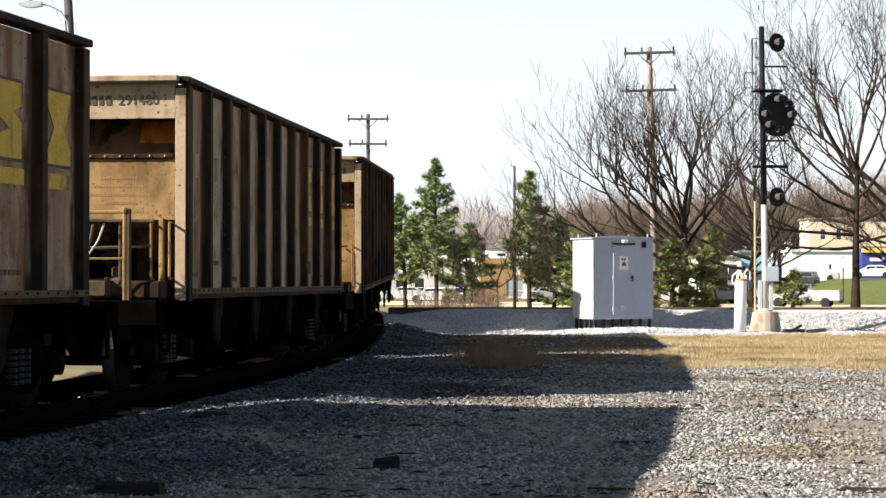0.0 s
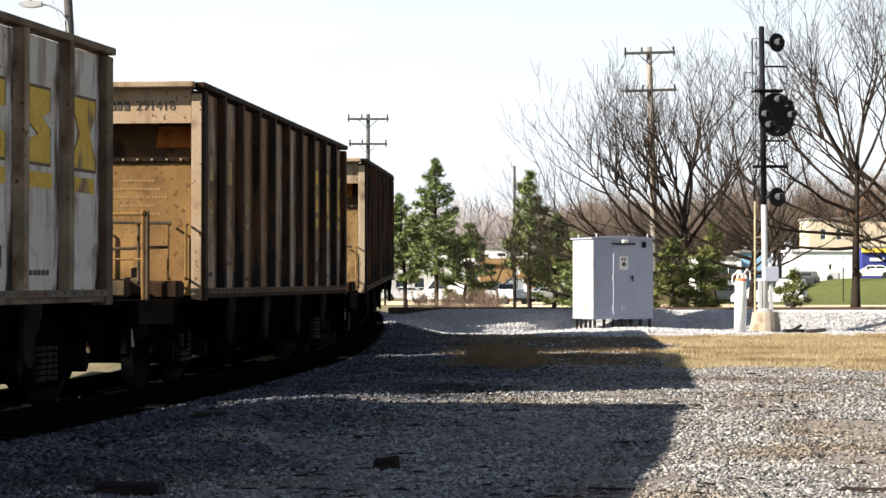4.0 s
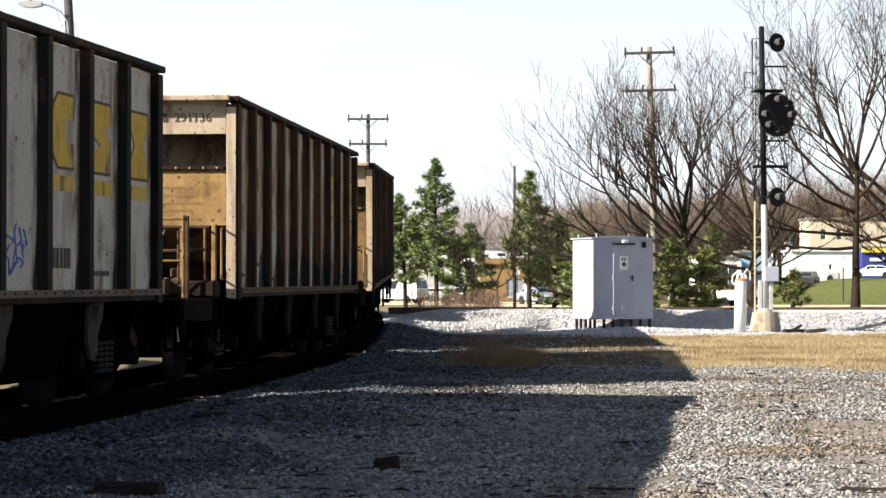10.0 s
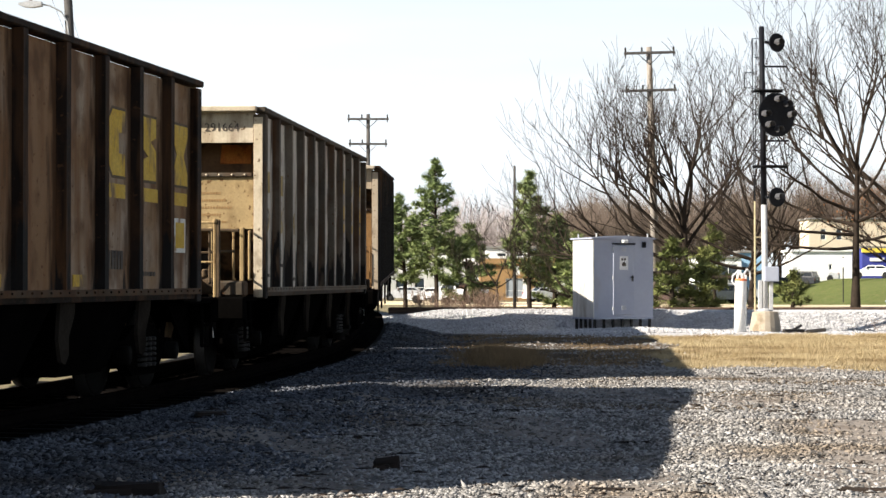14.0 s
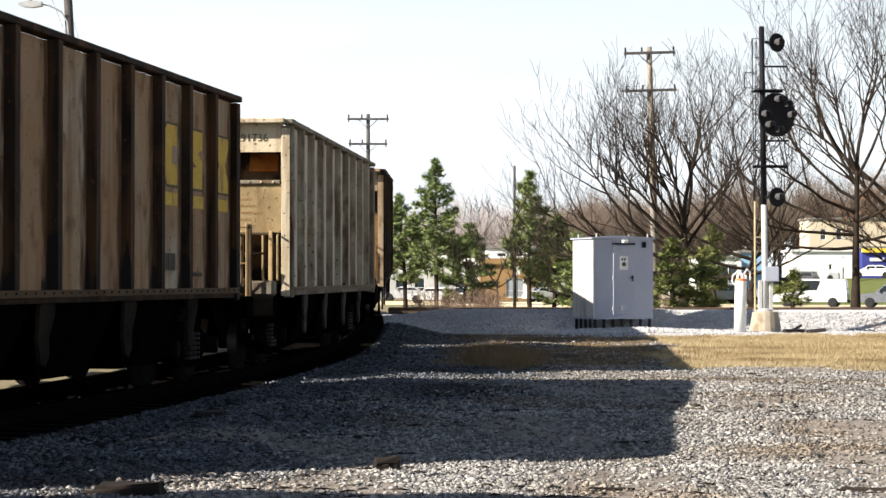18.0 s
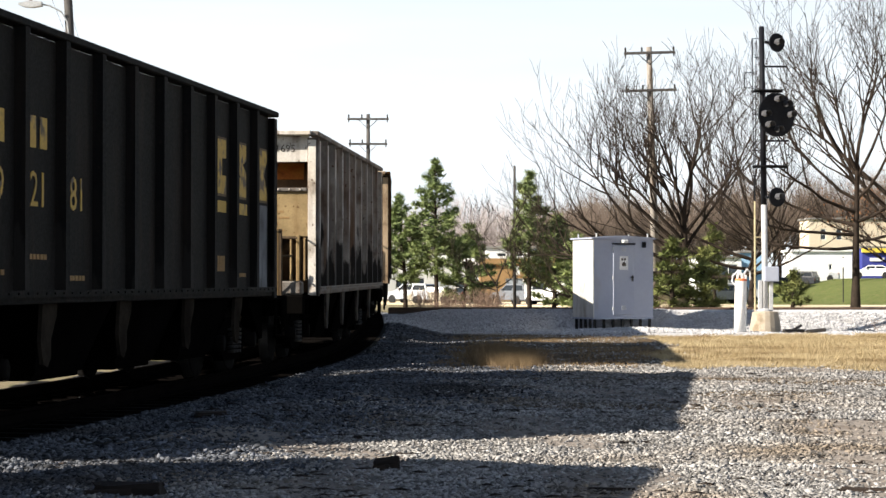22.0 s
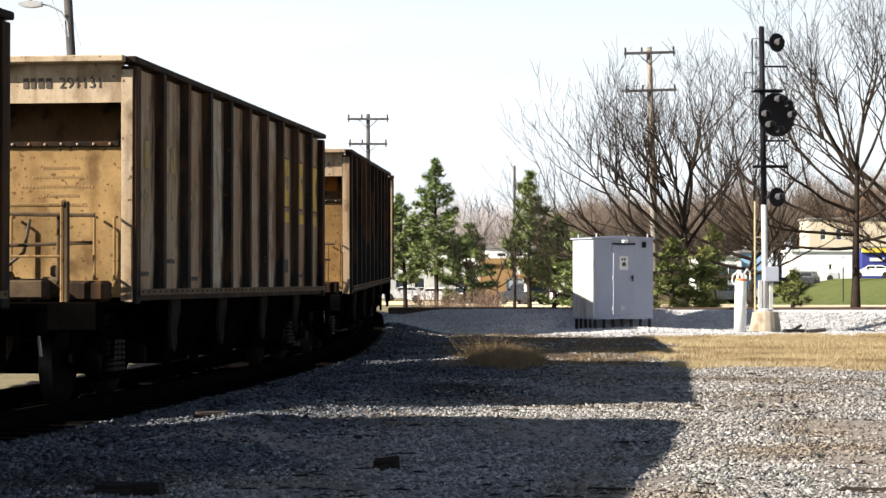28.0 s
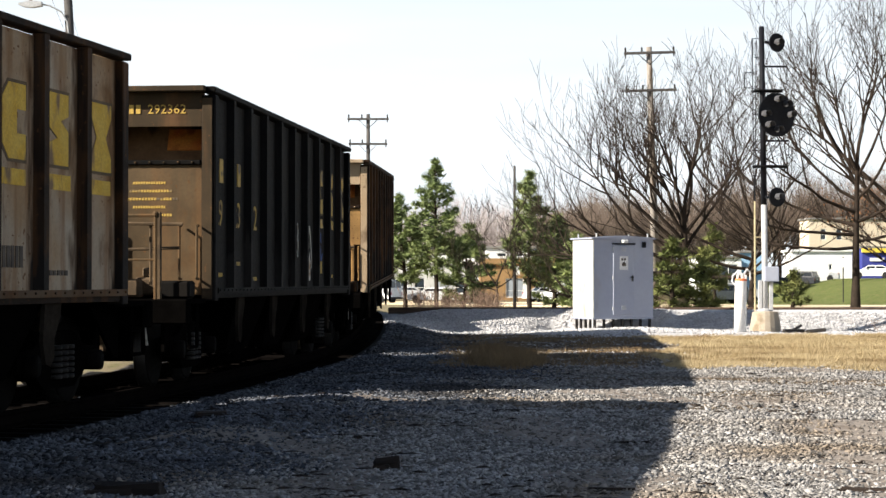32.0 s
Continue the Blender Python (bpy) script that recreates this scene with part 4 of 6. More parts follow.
# one row a car, from the head of the train to its tail
TRAIN = [(-5, "brown", {}), (-4, "grey", {}), (-3, "grey", {}), (-2, "brown", {}), (-1, "grey", {"number": "291480", "open": True}), (0, "grey", {"number": "291529"}), (1, "brown", {"number": "291418"}),
         (2, "pale", {"number": "291754", "patches": ((6, 1.2, 0.4, 0.75, mark_blue, False),)}), (3, "grey", {"grey_recess": True, "number": "291629"}), (4, "grey", {"patches": ((9, 3.05, 0.16, 0.26, board_orange, False),), "grey_recess": True, "open": True, "number": "291136", "board": False}), (5, "pale", {"pale_gussets": True, "number": "291346", "scrawl": ((3, 1.5, 0.7, mark_blue), (5, 1.5, 0.5, mark_black), (6, 1.3, 0.6, mark_blue))}), (6, "pale", {"open": True, "number": "291664"}),
         (7, "brown", {"number": "291272", "patches": ((9, 1.68, 0.34, 0.3, logo_yellow, True), (6, 1.24, 0.4, 0.12, logo_yellow, False), (4, 1.24, 0.4, 0.12, logo_yellow, False), (2, 1.24, 0.4, 0.12, logo_yellow, False))}), (8, "pale", {"patches": ((1, 1.75, 0.3, 0.3, logo_yellow, True), (5, 1.24, 0.3, 0.12, logo_yellow, False), (7, 1.26, 0.3, 0.12, logo_yellow, False), (9, 1.24, 0.3, 0.12, logo_yellow, False)), "pale_gussets": True, "open": True, "number": "291736"}), (9, "tan", {"grey_recess": True, "number": "291381"}), (10, "pale", {"pale_gussets": True, "scrawl": ((6, 1.3, 0.9, mark_blue), (8, 1.4, 0.6, mark_black)), "number": "291695", "open": True, "patches": ((9, 1.5, 0.34, 0.2, logo_yellow, False), (8, 1.36, 0.34, 0.3, mark_white, False), (5, 1.24, 0.36, 0.13, logo_yellow, False), (2, 1.24, 0.36, 0.13, logo_yellow, False))}),
         (11, "black", {"patches": ((9, 1.2, 0.62, 1.15, smear_grey, False),), "ink": faint_ink, "faint": faint_ink, "number": "292181"}), (12, "tan", {}), (13, "brown", {"number": "291416"}), (14, "grey", {"board": False, "number": "291131"}), (15, "tan", {"number": "291478", "open": True}),
         (16, "black", {"number": "292362", "scrawl": ((5, 1.4, 0.9, mark_white), (6, 1.5, 0.8, mark_white), (7, 1.5, 0.6, mark_blue)), "patches": ((6, 1.3, 0.3, 0.34, mark_white, False),)}), (17, "tan", {}), (18, "brown", {}), (19, "grey", {})]
cars = []
for n, look_name, spec in TRAIN:
    base, text = LOOKS[look_name]
    r = random.Random(n + 50)
    k = r.uniform(0.94, 1.07)
    tone = {q: (tuple(c * k for c in v) if isinstance(v, tuple) else v) for q, v in {**base, **OWN.get(n, {})}.items()}
    spec = {"seed": n + 20, **spec}
    if look_name == "black":
        spec = {"ink": logo_gold, "logo": logo_gold, "side_ink": logo_gold, "faint": logo_gold, **spec}
    cars.append((n, hopper_car(Matrix(), car_paints(**tone), text, spec)))


def car_pose(s):
    """A car whose body's front corner lies at s: both bogies stand on the track."""
    mid = s - HALF
    (xa, ya, _), (xb, yb, _) = line_at(mid - 5.0), line_at(mid + 5.0)
    za, zb = rail_height(ya), rail_height(yb)
    a = math.atan2(yb - ya, xb - xa)
    return Matrix.LocRotScale(((xa + xb) / 2, (ya + yb) / 2, (za + zb) / 2), Euler((0, -math.asin((zb - za) / 10), a)), None)


def train_place(t):
    """Car lengths that the train has gone since the start."""
    return 0.012 + 0.509 * t + 7.76e-4 * t * t


# ---- equipment by the line ----
def at_ground(x, y, lift=0.0, rz=0.0):
    return pose(x, y, ground_height(x, y) + lift, 0, 0, rz)


def equipment_case():
    c = thing("equipment_case", pose(4.76, 56.0, 0.73, 0, 0, 23), "grey-painted steel signal equipment case on short legs", "equipment case")
    w, d, h = 0.945, 0.62, 2.17
    # left wall takes the paler, sunlit copy of the paint
    part("left_wall", Geo().box(-w, -w + 0.04, -d, d, 0, h, 0.008), case_lit, c)
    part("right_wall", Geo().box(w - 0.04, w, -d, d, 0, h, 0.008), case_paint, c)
    part("back_wall", Geo().box(-w + 0.04, w - 0.04, d - 0.04, d, 0, h), case_paint, c)
    part("front_wall", Geo().box(-w + 0.04, w - 0.04, -d, -d + 0.04, 0, h), case_paint, c)
    part("floor_pan", Geo().box(-w - 0.01, w + 0.01, -d - 0.01, d + 0.01, -0.05, 0.0, 0.01), case_paint, c)
    part("roof", Geo().prism([(-w - 0.05, h), (-w - 0.05, h + 0.04), (0, h + 0.1), (w + 0.05, h + 0.04), (w + 0.05, h)], -d - 0.06, d + 0.05), case_paint, c)
    door = part("door", Geo().box(-0.33, 0.33, -d - 0.03, -d - 0.004, 0.07, 2.0, 0.012), case_paint, c)
    part("handle", Geo().box(0.24, 0.28, -d - 0.09, -d - 0.03, 1.0, 1.16, 0.012).box(0.18, 0.29, -d - 0.09, -d - 0.06, 1.1, 1.13, 0.01), signal_black, door)
    for z in (0.25, 1.1, 1.9):
        part("hinge", Geo().tube((-0.34, -d - 0.03, z - 0.05), (-0.34, -d - 0.03, z + 0.05), 0.02), silver_paint, door)
    for z in (0.22, 1.84):
        g = Geo()
        for i in range(4):
            g.box(-0.07, 0.07, -d - 0.045, -d - 0.03, z + i * 0.03, z + i * 0.03 + 0.016, 0.003)
        tagged(part("vent", g, silver_paint, door), kind="stuff")
    sign = part("sign", Geo().box(-0.13, 0.13, -d - 0.036, -d - 0.031, 1.32, 1.7), white_paint, door, "white sign with dark marks")
    f = pose(0, -d - 0.042, 0)
    tagged(bars("sign_mark", -0.08, 1.58, 0.16, 0.06, 2, mark_black, sign, f, 3), kind="stuff")
    part("sign_mark", Geo().prism([(-0.05, 1.42), (0.05, 1.42), (0.07, 1.48), (0.0, 1.55), (-0.07, 1.48)], -0.004, 0.004), mark_black, sign, m=f)
    part("drip_rail", Geo().box(-0.36, 0.36, -d - 0.05, -d - 0.002, 2.02, 2.06, 0.01), signal_black, c, "dark drip rail")
    part("lamp", Geo().box(-0.08, 0.08, -d - 0.16, -d - 0.002, 2.06, 2.15, 0.02), white_paint, c, "white door lamp")
    part("alarm", Geo().box(0.58, 0.7, -d - 0.05, -d - 0.002, 1.94, 2.1, 0.012), signal_black, c, "small dark box")
    for x in (-0.8, 0.8):
        for y in (-0.55, 0.55):
            part("lifting_eye", Geo().tube((x, y, h), (x, y, h + 0.16), 0.022), silver_paint, c)
    for i in range(7):
        x = -0.86 + i * 0.287
        part("leg", Geo().box(x - 0.03, x + 0.03, -0.58, -0.52, -0.46, -0.05), dark_iron, c)
        part("leg", Geo().box(x - 0.03, x + 0.03, 0.52, 0.58, -0.46, -0.05), dark_iron, c)
    for i in range(3):
        y = -0.28 + i * 0.28
        part("leg", Geo().box(-0.89, -0.83, y - 0.03, y + 0.03, -0.46, -0.05), dark_iron, c)


equipment_case()


tan_rail = material("tan_rail", (0.5, 0.42, 0.25), (0.58, 0.5, 0.32), 3, 0.7)
hood_grey = material("hood_grey", (0.05, 0.05, 0.055), (0.09, 0.09, 0.1), 4, 0.5, 0.0)


def signal_mast():
    s = thing("railway_signal", pose(8.95, 55.5, 0.36), "tall railway signal mast with black disc heads and ladder", "railway signal")
    part("foundation", Geo().lathe([(0.44, -0.1), (0.43, 0.1), (0.36, 0.52), (0.3, 0.54)], n=18), concrete, s, "round concrete foundation")
    part("lower_mast", Geo().tube((0, 0, 0.5), (-0.03, 0, 3.5), 0.085, 0.08, 14), silver_paint, s, "silver-painted lower mast", smooth=True)
    part("upper_mast", Geo().tube((-0.03, 0, 3.5), (-0.09, 0, 8.46), 0.085, 0.075, 14), signal_black, s, smooth=True)
    part("base_collar", Geo().lathe([(0.19, 0.53), (0.19, 0.58), (0.1, 0.62)], n=14), silver_paint, s)
    part("conduit", Geo().box(-0.2, -0.09, -0.06, 0.06, 0.5, 1.4, 0.01), silver_paint, s)
    part("conduit", Geo().box(0.1, 0.21, -0.06, 0.06, 0.5, 1.4, 0.01), silver_paint, s)
    part("relay_box", Geo().box(-0.06, 0.34, -0.28, -0.07, 1.36, 1.78, 0.02), case_paint, s, "grey relay box")
    part("ladder_rail", Geo().tube((-0.3, -0.02, 0.55), (-0.3, -0.02, 3.6), 0.014, n=6), tan_rail, s, "pale ladder rail")
    part("ladder_rail", Geo().tube((-0.3, -0.02, 3.6), (-0.36, -0.02, 8.1), 0.012, n=6), signal_black, s)
    part("ladder_rail", Geo().tube((-0.24, 0.24, 0.55), (-0.24, 0.24, 3.6), 0.014, n=6), tan_rail, s, "pale ladder rail")
    part("ladder_rail", Geo().tube((-0.24, 0.24, 3.6), (-0.2, 0.24, 8.1), 0.012, n=6), signal_black, s)
    for i in range(24):
        z = 0.85 + i * 0.31
        part("rung", Geo().tube((-0.3, -0.02, z), (-0.22, 0.2, z), 0.01, n=5), signal_black if z > 3 else tan_rail, s)
    for z in (2.6, 4.3, 6.0, 7.6):
        part("ladder_stay", Geo().tube((-0.3, -0.02, z), (-0.02, 0, z), 0.014, n=5), signal_black if z > 3.5 else tan_rail, s)
    for z, x0, x1 in ((6.62, -0.36, 0.5), (4.52, -0.36, 0.62), (7.32, -0.1, 0.62), (5.25, -0.1, 0.66)):
        part("bracket", Geo().box(x0, x1, -0.04, 0.04, z, z + 0.05, 0.01), signal_black, s)
        part("bracket", Geo().box(x0 + 0.05, x1, -0.3, 0.3, z + 0.05, z + 0.07) if z in (6.62, 4.52) else Geo().tube((x1, 0, z), (x1, 0, z - 0.45), 0.012), signal_black, s)
    part("cage", Geo().path([(-0.56, 0, 7.18), (-0.56, 0, 6.75), (-0.3, 0, 6.75)], 0.012).path([(-0.56, 0, 7.18), (-0.3, 0, 7.18)], 0.012), signal_black, s)
    part("cage", Geo().path([(-0.34, 0, 8.12), (-0.34, 0, 7.3)], 0.012).path([(-0.34, 0, 8.12), (-0.1, 0, 8.12)], 0.012), signal_black, s)
    # heads turn a little away from the viewer
    turn = 26
    for name, z, r, lamps in (("marker_head", 7.98, 0.26, [(0, 0)]), ("main_head", 5.98, 0.61, None), ("marker_head", 3.7, 0.27, [(0, 0)])):
        hx = 0.28 if r < 0.5 else 0.27
        f = pose(hx, -0.26, z, 0, 0, turn)
        head = part(name, Geo().lathe([(r * 0.98, 0), (r, 0.012), (r, 0.03), (r * 0.96, 0.04)], pose(0, 0, 0, 90, 0, 0), 36), signal_black, s, m=f)
        part("arm", Geo().box(-hx - 0.05, 0.0, 0.02, 0.1, -0.04, 0.04, 0.01), signal_black, head)
        if lamps is None:
            lamps = [(0.42 * math.sin(radians(a)), 0.42 * math.cos(radians(a))) for a in (0, 45, 90, 180, 225, 270)]
        for lx, lz in lamps:
            part("lens", Geo().lathe([(0.075, 0), (0.07, 0.02), (0.03, 0.035)], pose(lx, -0.05, lz, 90, 0, 0), 16), lens_glass, head, "clear signal lens", smooth=True)
            g = Geo()
            for i in range(9):
                a, b = radians(-20 + i * 24.5), radians(-20 + (i + 1) * 24.5)
                q = [(lx + 0.105 * math.cos(k), dy, lz + 0.105 * math.sin(k)) for k in (a, b) for dy in (-0.04, -0.26)]
                g.add(q + [(x * 0.99 + lx * 0.01, y, zz - 0.006) for x, y, zz in q], [(0, 1, 3, 2), (4, 6, 7, 5), (0, 4, 5, 1), (2, 3, 7, 6), (1, 5, 7, 3), (0, 2, 6, 4)])
            tagged(part("hood", g, hood_grey, head), kind="stuff")


signal_mast()

pillar = thing("cable_pillar", pose(8.1, 54.5, 0.33, 0, 1.0, 0), "white plastic cable pillar with an orange band", "pillar")
part("body", Geo().lathe([(0.17, -0.1), (0.165, 0.9), (0.16, 1.42), (0.155, 1.44)], n=20), white_paint, pillar, smooth=True)
part("band", Geo().lathe([(0.165, 1.41), (0.165, 1.44), (0.15, 1.47), (0.09, 1.48)], n=20), orange_band, pillar, "orange band and cap")
for i, x in enumerate((-0.12, 0.0, 0.1)):
    part("cap_lug", Geo().box(x, x + 0.06, -0.03, 0.03, 1.45, 1.58 + 0.05 * (i % 2), 0.01), white_paint, pillar)
part("cable", Geo().path([(-0.16, 0, 1.3), (-0.24, 0, 1.38), (-0.22, 0.05, 1.55), (-0.1, 0.05, 1.66), (0.02, 0.05, 1.6)], 0.022, 8), white_paint, pillar, "white cable loop")
part("cable", Geo().path([(0.05, 0, 1.45), (0.1, 0, 1.62), (0.18, 0.1, 1.74), (0.28, 0.2, 1.66), (0.3, 0.3, 1.45)], 0.022, 8), white_paint, pillar, "white cable loop")

log = thing("broken_timber", at_ground(9.6, 54.6, 0.03, 20), "dark broken timber lying on the ballast", "timber")
part("piece", Geo().box(-0.35, 0.3, -0.06, 0.06, 0, 0.1, 0.02), dark_iron, log)
part("piece", Geo().box(0.0, 0.55, -0.05, 0.05, -0.02, 0.08, 0.02, m=pose(0.2, -0.25, 0, 0, -6, -25)), dark_iron, log)
part("piece", Geo().box(-0.1, 0.5, -0.04, 0.04, 0.04, 0.1, 0.02, m=pose(0, 0.1, 0, 0, -14, 30)), dark_iron, log)


def utility_pole(x, y, top, r, wood, lean, arms, label):
    p = thing("utility_pole", pose(x, y, ground_height(x, y) - 0.1, 0, lean, 0), label, "utility pole")
    part("pole", Geo().tube((0, 0, 0), (0, 0, top), r, r * 0.66, 12), wood, p, smooth=True)
    for z, half in arms:
        part("crossarm", Geo().box(-half, half, -r - 0.1, -r + 0.02, z - 0.06, z + 0.06, 0.01), dark_pole_wood, p)
        for k in (-1, 1):
            part("brace", Geo().tube((k * half * 0.45, -r - 0.05, z - 0.05), (0, -r, z - 0.55), 0.018, n=5), dark_iron, p)
            part("insulator", Geo().lathe([(0.03, 0), (0.055, 0.06), (0.03, 0.1), (0.055, 0.15), (0.02, 0.22)], Matrix.Translation((k * (half - 0.08), -r - 0.04, z + 0.06)), 8), dark_iron, p)
            part("hanger", Geo().tube((k * (half - 0.08), -r - 0.04, z - 0.06), (k * (half - 0.08), -r - 0.04, z - 0.2), 0.03, n=6), dark_iron, p)
        part("insulator", Geo().lathe([(0.03, 0), (0.055, 0.06), (0.03, 0.1), (0.055, 0.15), (0.02, 0.22)], Matrix.Translation((-half * 0.3, -r - 0.04, z + 0.06)), 8), dark_iron, p)
    return p


utility_pole(9.95, 93, 12.6, 0.2, pole_wood, -1.6, [(12.3, 1.2), (10.55, 1.2)], "tall weathered wooden utility pole with two crossarms")
utility_pole(-4.35, 116, 11.6, 0.16, dark_pole_wood, 0, [(11.3, 1.2), (9.85, 1.12)], "dark wooden utility pole with two crossarms")
utility_pole(4.3, 120, 8.9, 0.11, dark_pole_wood, 0, [], "plain dark wooden pole behind a pine")

lamp = thing("street_lamp", pose(-12.9, 70, -0.3, 0, 0.0, 0), "wooden street lamp pole with a curved arm and grey head", "street lamp")
part("pole", Geo().tube((0.45, 0, 0), (-0.42, 0, 14.5), 0.19, 0.14, 12), dark_pole_wood, lamp, smooth=True)
arm = [(-0.2, -0.15, 10.6), (-0.24, -0.25, 11.1), (-0.45, -0.3, 11.45), (-0.85, -0.35, 11.66), (-1.15, -0.35, 11.7)]
part("arm", Geo().path(arm, 0.03, 8), silver_paint, lamp)
part("lamp_head", Geo().prism([(-1.1, 11.64), (-1.1, 11.78), (-1.5, 11.82), (-1.9, 11.74), (-1.92, 11.68), (-1.7, 11.6), (-1.4, 11.58)], -0.5, -0.2), silver_paint, lamp, "grey cobra-style lamp head")
part("photocell", Geo().tube((-1.5, -0.35, 11.8), (-1.5, -0.35, 11.9), 0.05), signal_black, lamp)
for k in (0, 1):
    part("wire", Geo().path([(-0.35 + 0.2 * k, -0.1, 14.0), (-0.9 + 0.55 * k, -0.3, 12.2), (-0.1 + 0.35 * k, -0.2, 10.2)], 0.006, 4), dark_iron, lamp)

part("bracket", Geo().path([(-1.2, -0.2, 9.75), (0.35, -0.2, 9.72)], 0.012, 5).path([(-0.55, -0.2, 9.74), (-0.5, -0.2, 8.9)], 0.01, 5), dark_iron, lamp)


# ---- trees and scrub ----
def tri_mesh(name, verts, faces):
    """A mesh from arrays of vertices and equal-sided faces."""
    verts, faces = np.asarray(verts, dtype=np.float32), np.asarray(faces, dtype=np.int32)
    k = faces.shape[1]
    me = bpy.data.meshes.new(name)
    me.vertices.add(len(verts))
    me.vertices.foreach_set("co", verts.ravel())
    me.loops.add(faces.size)
    me.loops.foreach_set("vertex_index", faces.ravel())
    me.polygons.add(len(faces))
    me.polygons.foreach_set("loop_start", np.arange(0, faces.size, k, dtype=np.int32))
    me.polygons.foreach_set("loop_total", np.full(len(faces), k, dtype=np.int32))
    me.update(calc_edges=True)
    return me


class Limbs:
    """Tapered, bending limbs of a tree, kept apart by thickness."""

    def __init__(self, seed):
        self.r = random.Random(seed)
        self.v, self.f, self.tips = [], [], []

    def rod(self, p, q, r0, r1, n):
        w = (q - p).normalized()
        u = w.orthogonal().normalized()
        t = w.cross(u)
        k = len(self.v)
        for c, rr in ((p, r0), (q, r1)):
            self.v += [c + (u * math.cos(math.tau * i / n) + t * math.sin(math.tau * i / n)) * rr for i in range(n)]
        self.f += [(k + i, k + (i + 1) % n, k + n + (i + 1) % n, k + n + i) for i in range(n)]

    def limb(self, p, d, length, rad, depth, spread, rise, kids, sides=5, droop=0.0):
        r, segs = self.r, (3, 4, 5, 7)[depth]
        pts, d = [p.copy()], d.normalized()
        for i in range(segs):
            # limbs wander, dip a little and then bend up towards the light
            lift = (rise - droop) * (0.5 + 1.6 * i / segs) * (0.75 if depth == 3 else 1.0)
            d = (d + Vector((r.uniform(-1, 1), r.uniform(-1, 1), r.uniform(-0.8, 0.8))) * (0.13, 0.16, 0.2, 0.2)[depth] + Vector((0, 0, lift * 0.55))).normalized()
            q = p + d * length / segs
            a, b = rad * (1 - 0.75 * i / segs), rad * (1 - 0.75 * (i + 1) / segs)
            self.rod(p, q, max(a, 0.0085), max(b, 0.0065), sides if depth > 1 else 3)
            p = q
            pts.append(p.copy())
        if depth == 0:
            self.tips.append(p)
            return
        for j in range(kids[0]):
            u = r.uniform(0.25, 1.0) ** 0.8
            i = min(segs - 1, int(u * segs))
            base = pts[i].lerp(pts[i + 1], u * segs - i) if u < 1 else pts[-1]
            side = Vector((r.uniform(-1, 1), r.uniform(-1, 1), r.uniform(-0.3, 0.9)))
            side = (side - d * side.dot(d)).normalized()
            nd = (d * (1 - spread * 0.5) + side * spread).normalized()
            self.limb(base, nd, length * r.uniform(0.4, 0.68), rad * (1 - 0.65 * u) * 0.74, depth - 1, spread, rise, kids[1:], sides - 1 if sides > 3 else 3, droop)

    def mesh(self, name):
        return tri_mesh(name, [tuple(p) for p in self.v], self.f)


def bare_tree(x, y, trunk_h, trunk_r, limbs, label, seed, leaves=0, name="bare_tree"):
    """limbs: direction, length and radius of each main limb from the trunk's upper end."""
    t = thing(name, pose(x, y, ground_height(x, y) - 0.1), label, "tree")
    L = Limbs(seed)
    p = Vector((0, 0, 0))
    pts = [p]
    for i in range(4):
        q = p + Vector((L.r.uniform(-0.06, 0.06), L.r.uniform(-0.06, 0.06), trunk_h / 4))
        L.rod(p, q, trunk_r * (1.3 if i == 0 else 1.0 - 0.15 * i), trunk_r * (1.0 - 0.15 * (i + 1)), 10)
        p = q
        pts.append(p)
    part("trunk", L.mesh("trunk"), bark, t)
    for k, (h, dx, dy, dz, length, rad, kids) in enumerate(limbs):
        B = Limbs(seed * 31 + k)
        u = min(3.999, h * 4)
        B.limb(pts[int(u)].lerp(pts[int(u) + 1], u - int(u)), Vector((dx, dy, dz)), length, rad, 3, 0.5, 0.17, kids, 6)
        part("limb", B.mesh("limb"), twig_bark if rad < 0.07 else bark, t)
        if leaves:
            r, v, f = B.r, [], []
            for c in r.sample(B.tips, min(len(B.tips), leaves)):
                for _ in range(2):
                    q = c + Vector((r.gauss(0, 0.12), r.gauss(0, 0.12), r.gauss(0, 0.12)))
                    a = Vector((r.uniform(-1, 1), r.uniform(-1, 1), r.uniform(-1, 1))) * 0.06
                    b = Vector((r.uniform(-1, 1), r.uniform(-1, 1), r.uniform(-1, 1))) * 0.05
                    n = len(v)
                    v += [tuple(q - a), tuple(q + b), tuple(q + a), tuple(q - b)]
                    f.append((n, n + 1, n + 2, n + 3))
            tagged(part("leaves", tri_mesh("leaves", v, f), rust_leaf, t, "withered russet leaves"), kind="stuff")
    return t


KID = (7, 5, 3)


def fan(rows, seed, kids=KID):
    """Main limbs as (height, lean from upright in degrees, length, radius), turned a little to the front or the back."""
    r = random.Random(seed)
    return [(h, math.sin(radians(a)), r.uniform(-0.45, 0.45), math.cos(radians(a)), length, rad, kids) for h, a, length, rad in rows]


bare_tree(10.6, 88, 4.6, 0.26, fan([(0.36, -100, 5.6, 0.11), (0.44, -90, 6.2, 0.12), (0.52, -81, 6.2, 0.11), (0.58, -72, 5.8, 0.12), (0.66, -62, 5.5, 0.11), (0.72, -50, 5.2, 0.1), (0.8, -38, 5.0, 0.1), (0.86, -26, 4.8, 0.1), (0.92, -14, 4.6, 0.09),
                                    (1.0, -2, 4.8, 0.1), (0.9, 10, 5.0, 0.09), (0.8, 24, 4.8, 0.09), (0.66, 44, 4.8, 0.09), (0.42, 86, 5.4, 0.13)], 3),
          "large bare spreading tree behind the railway bank", 11)
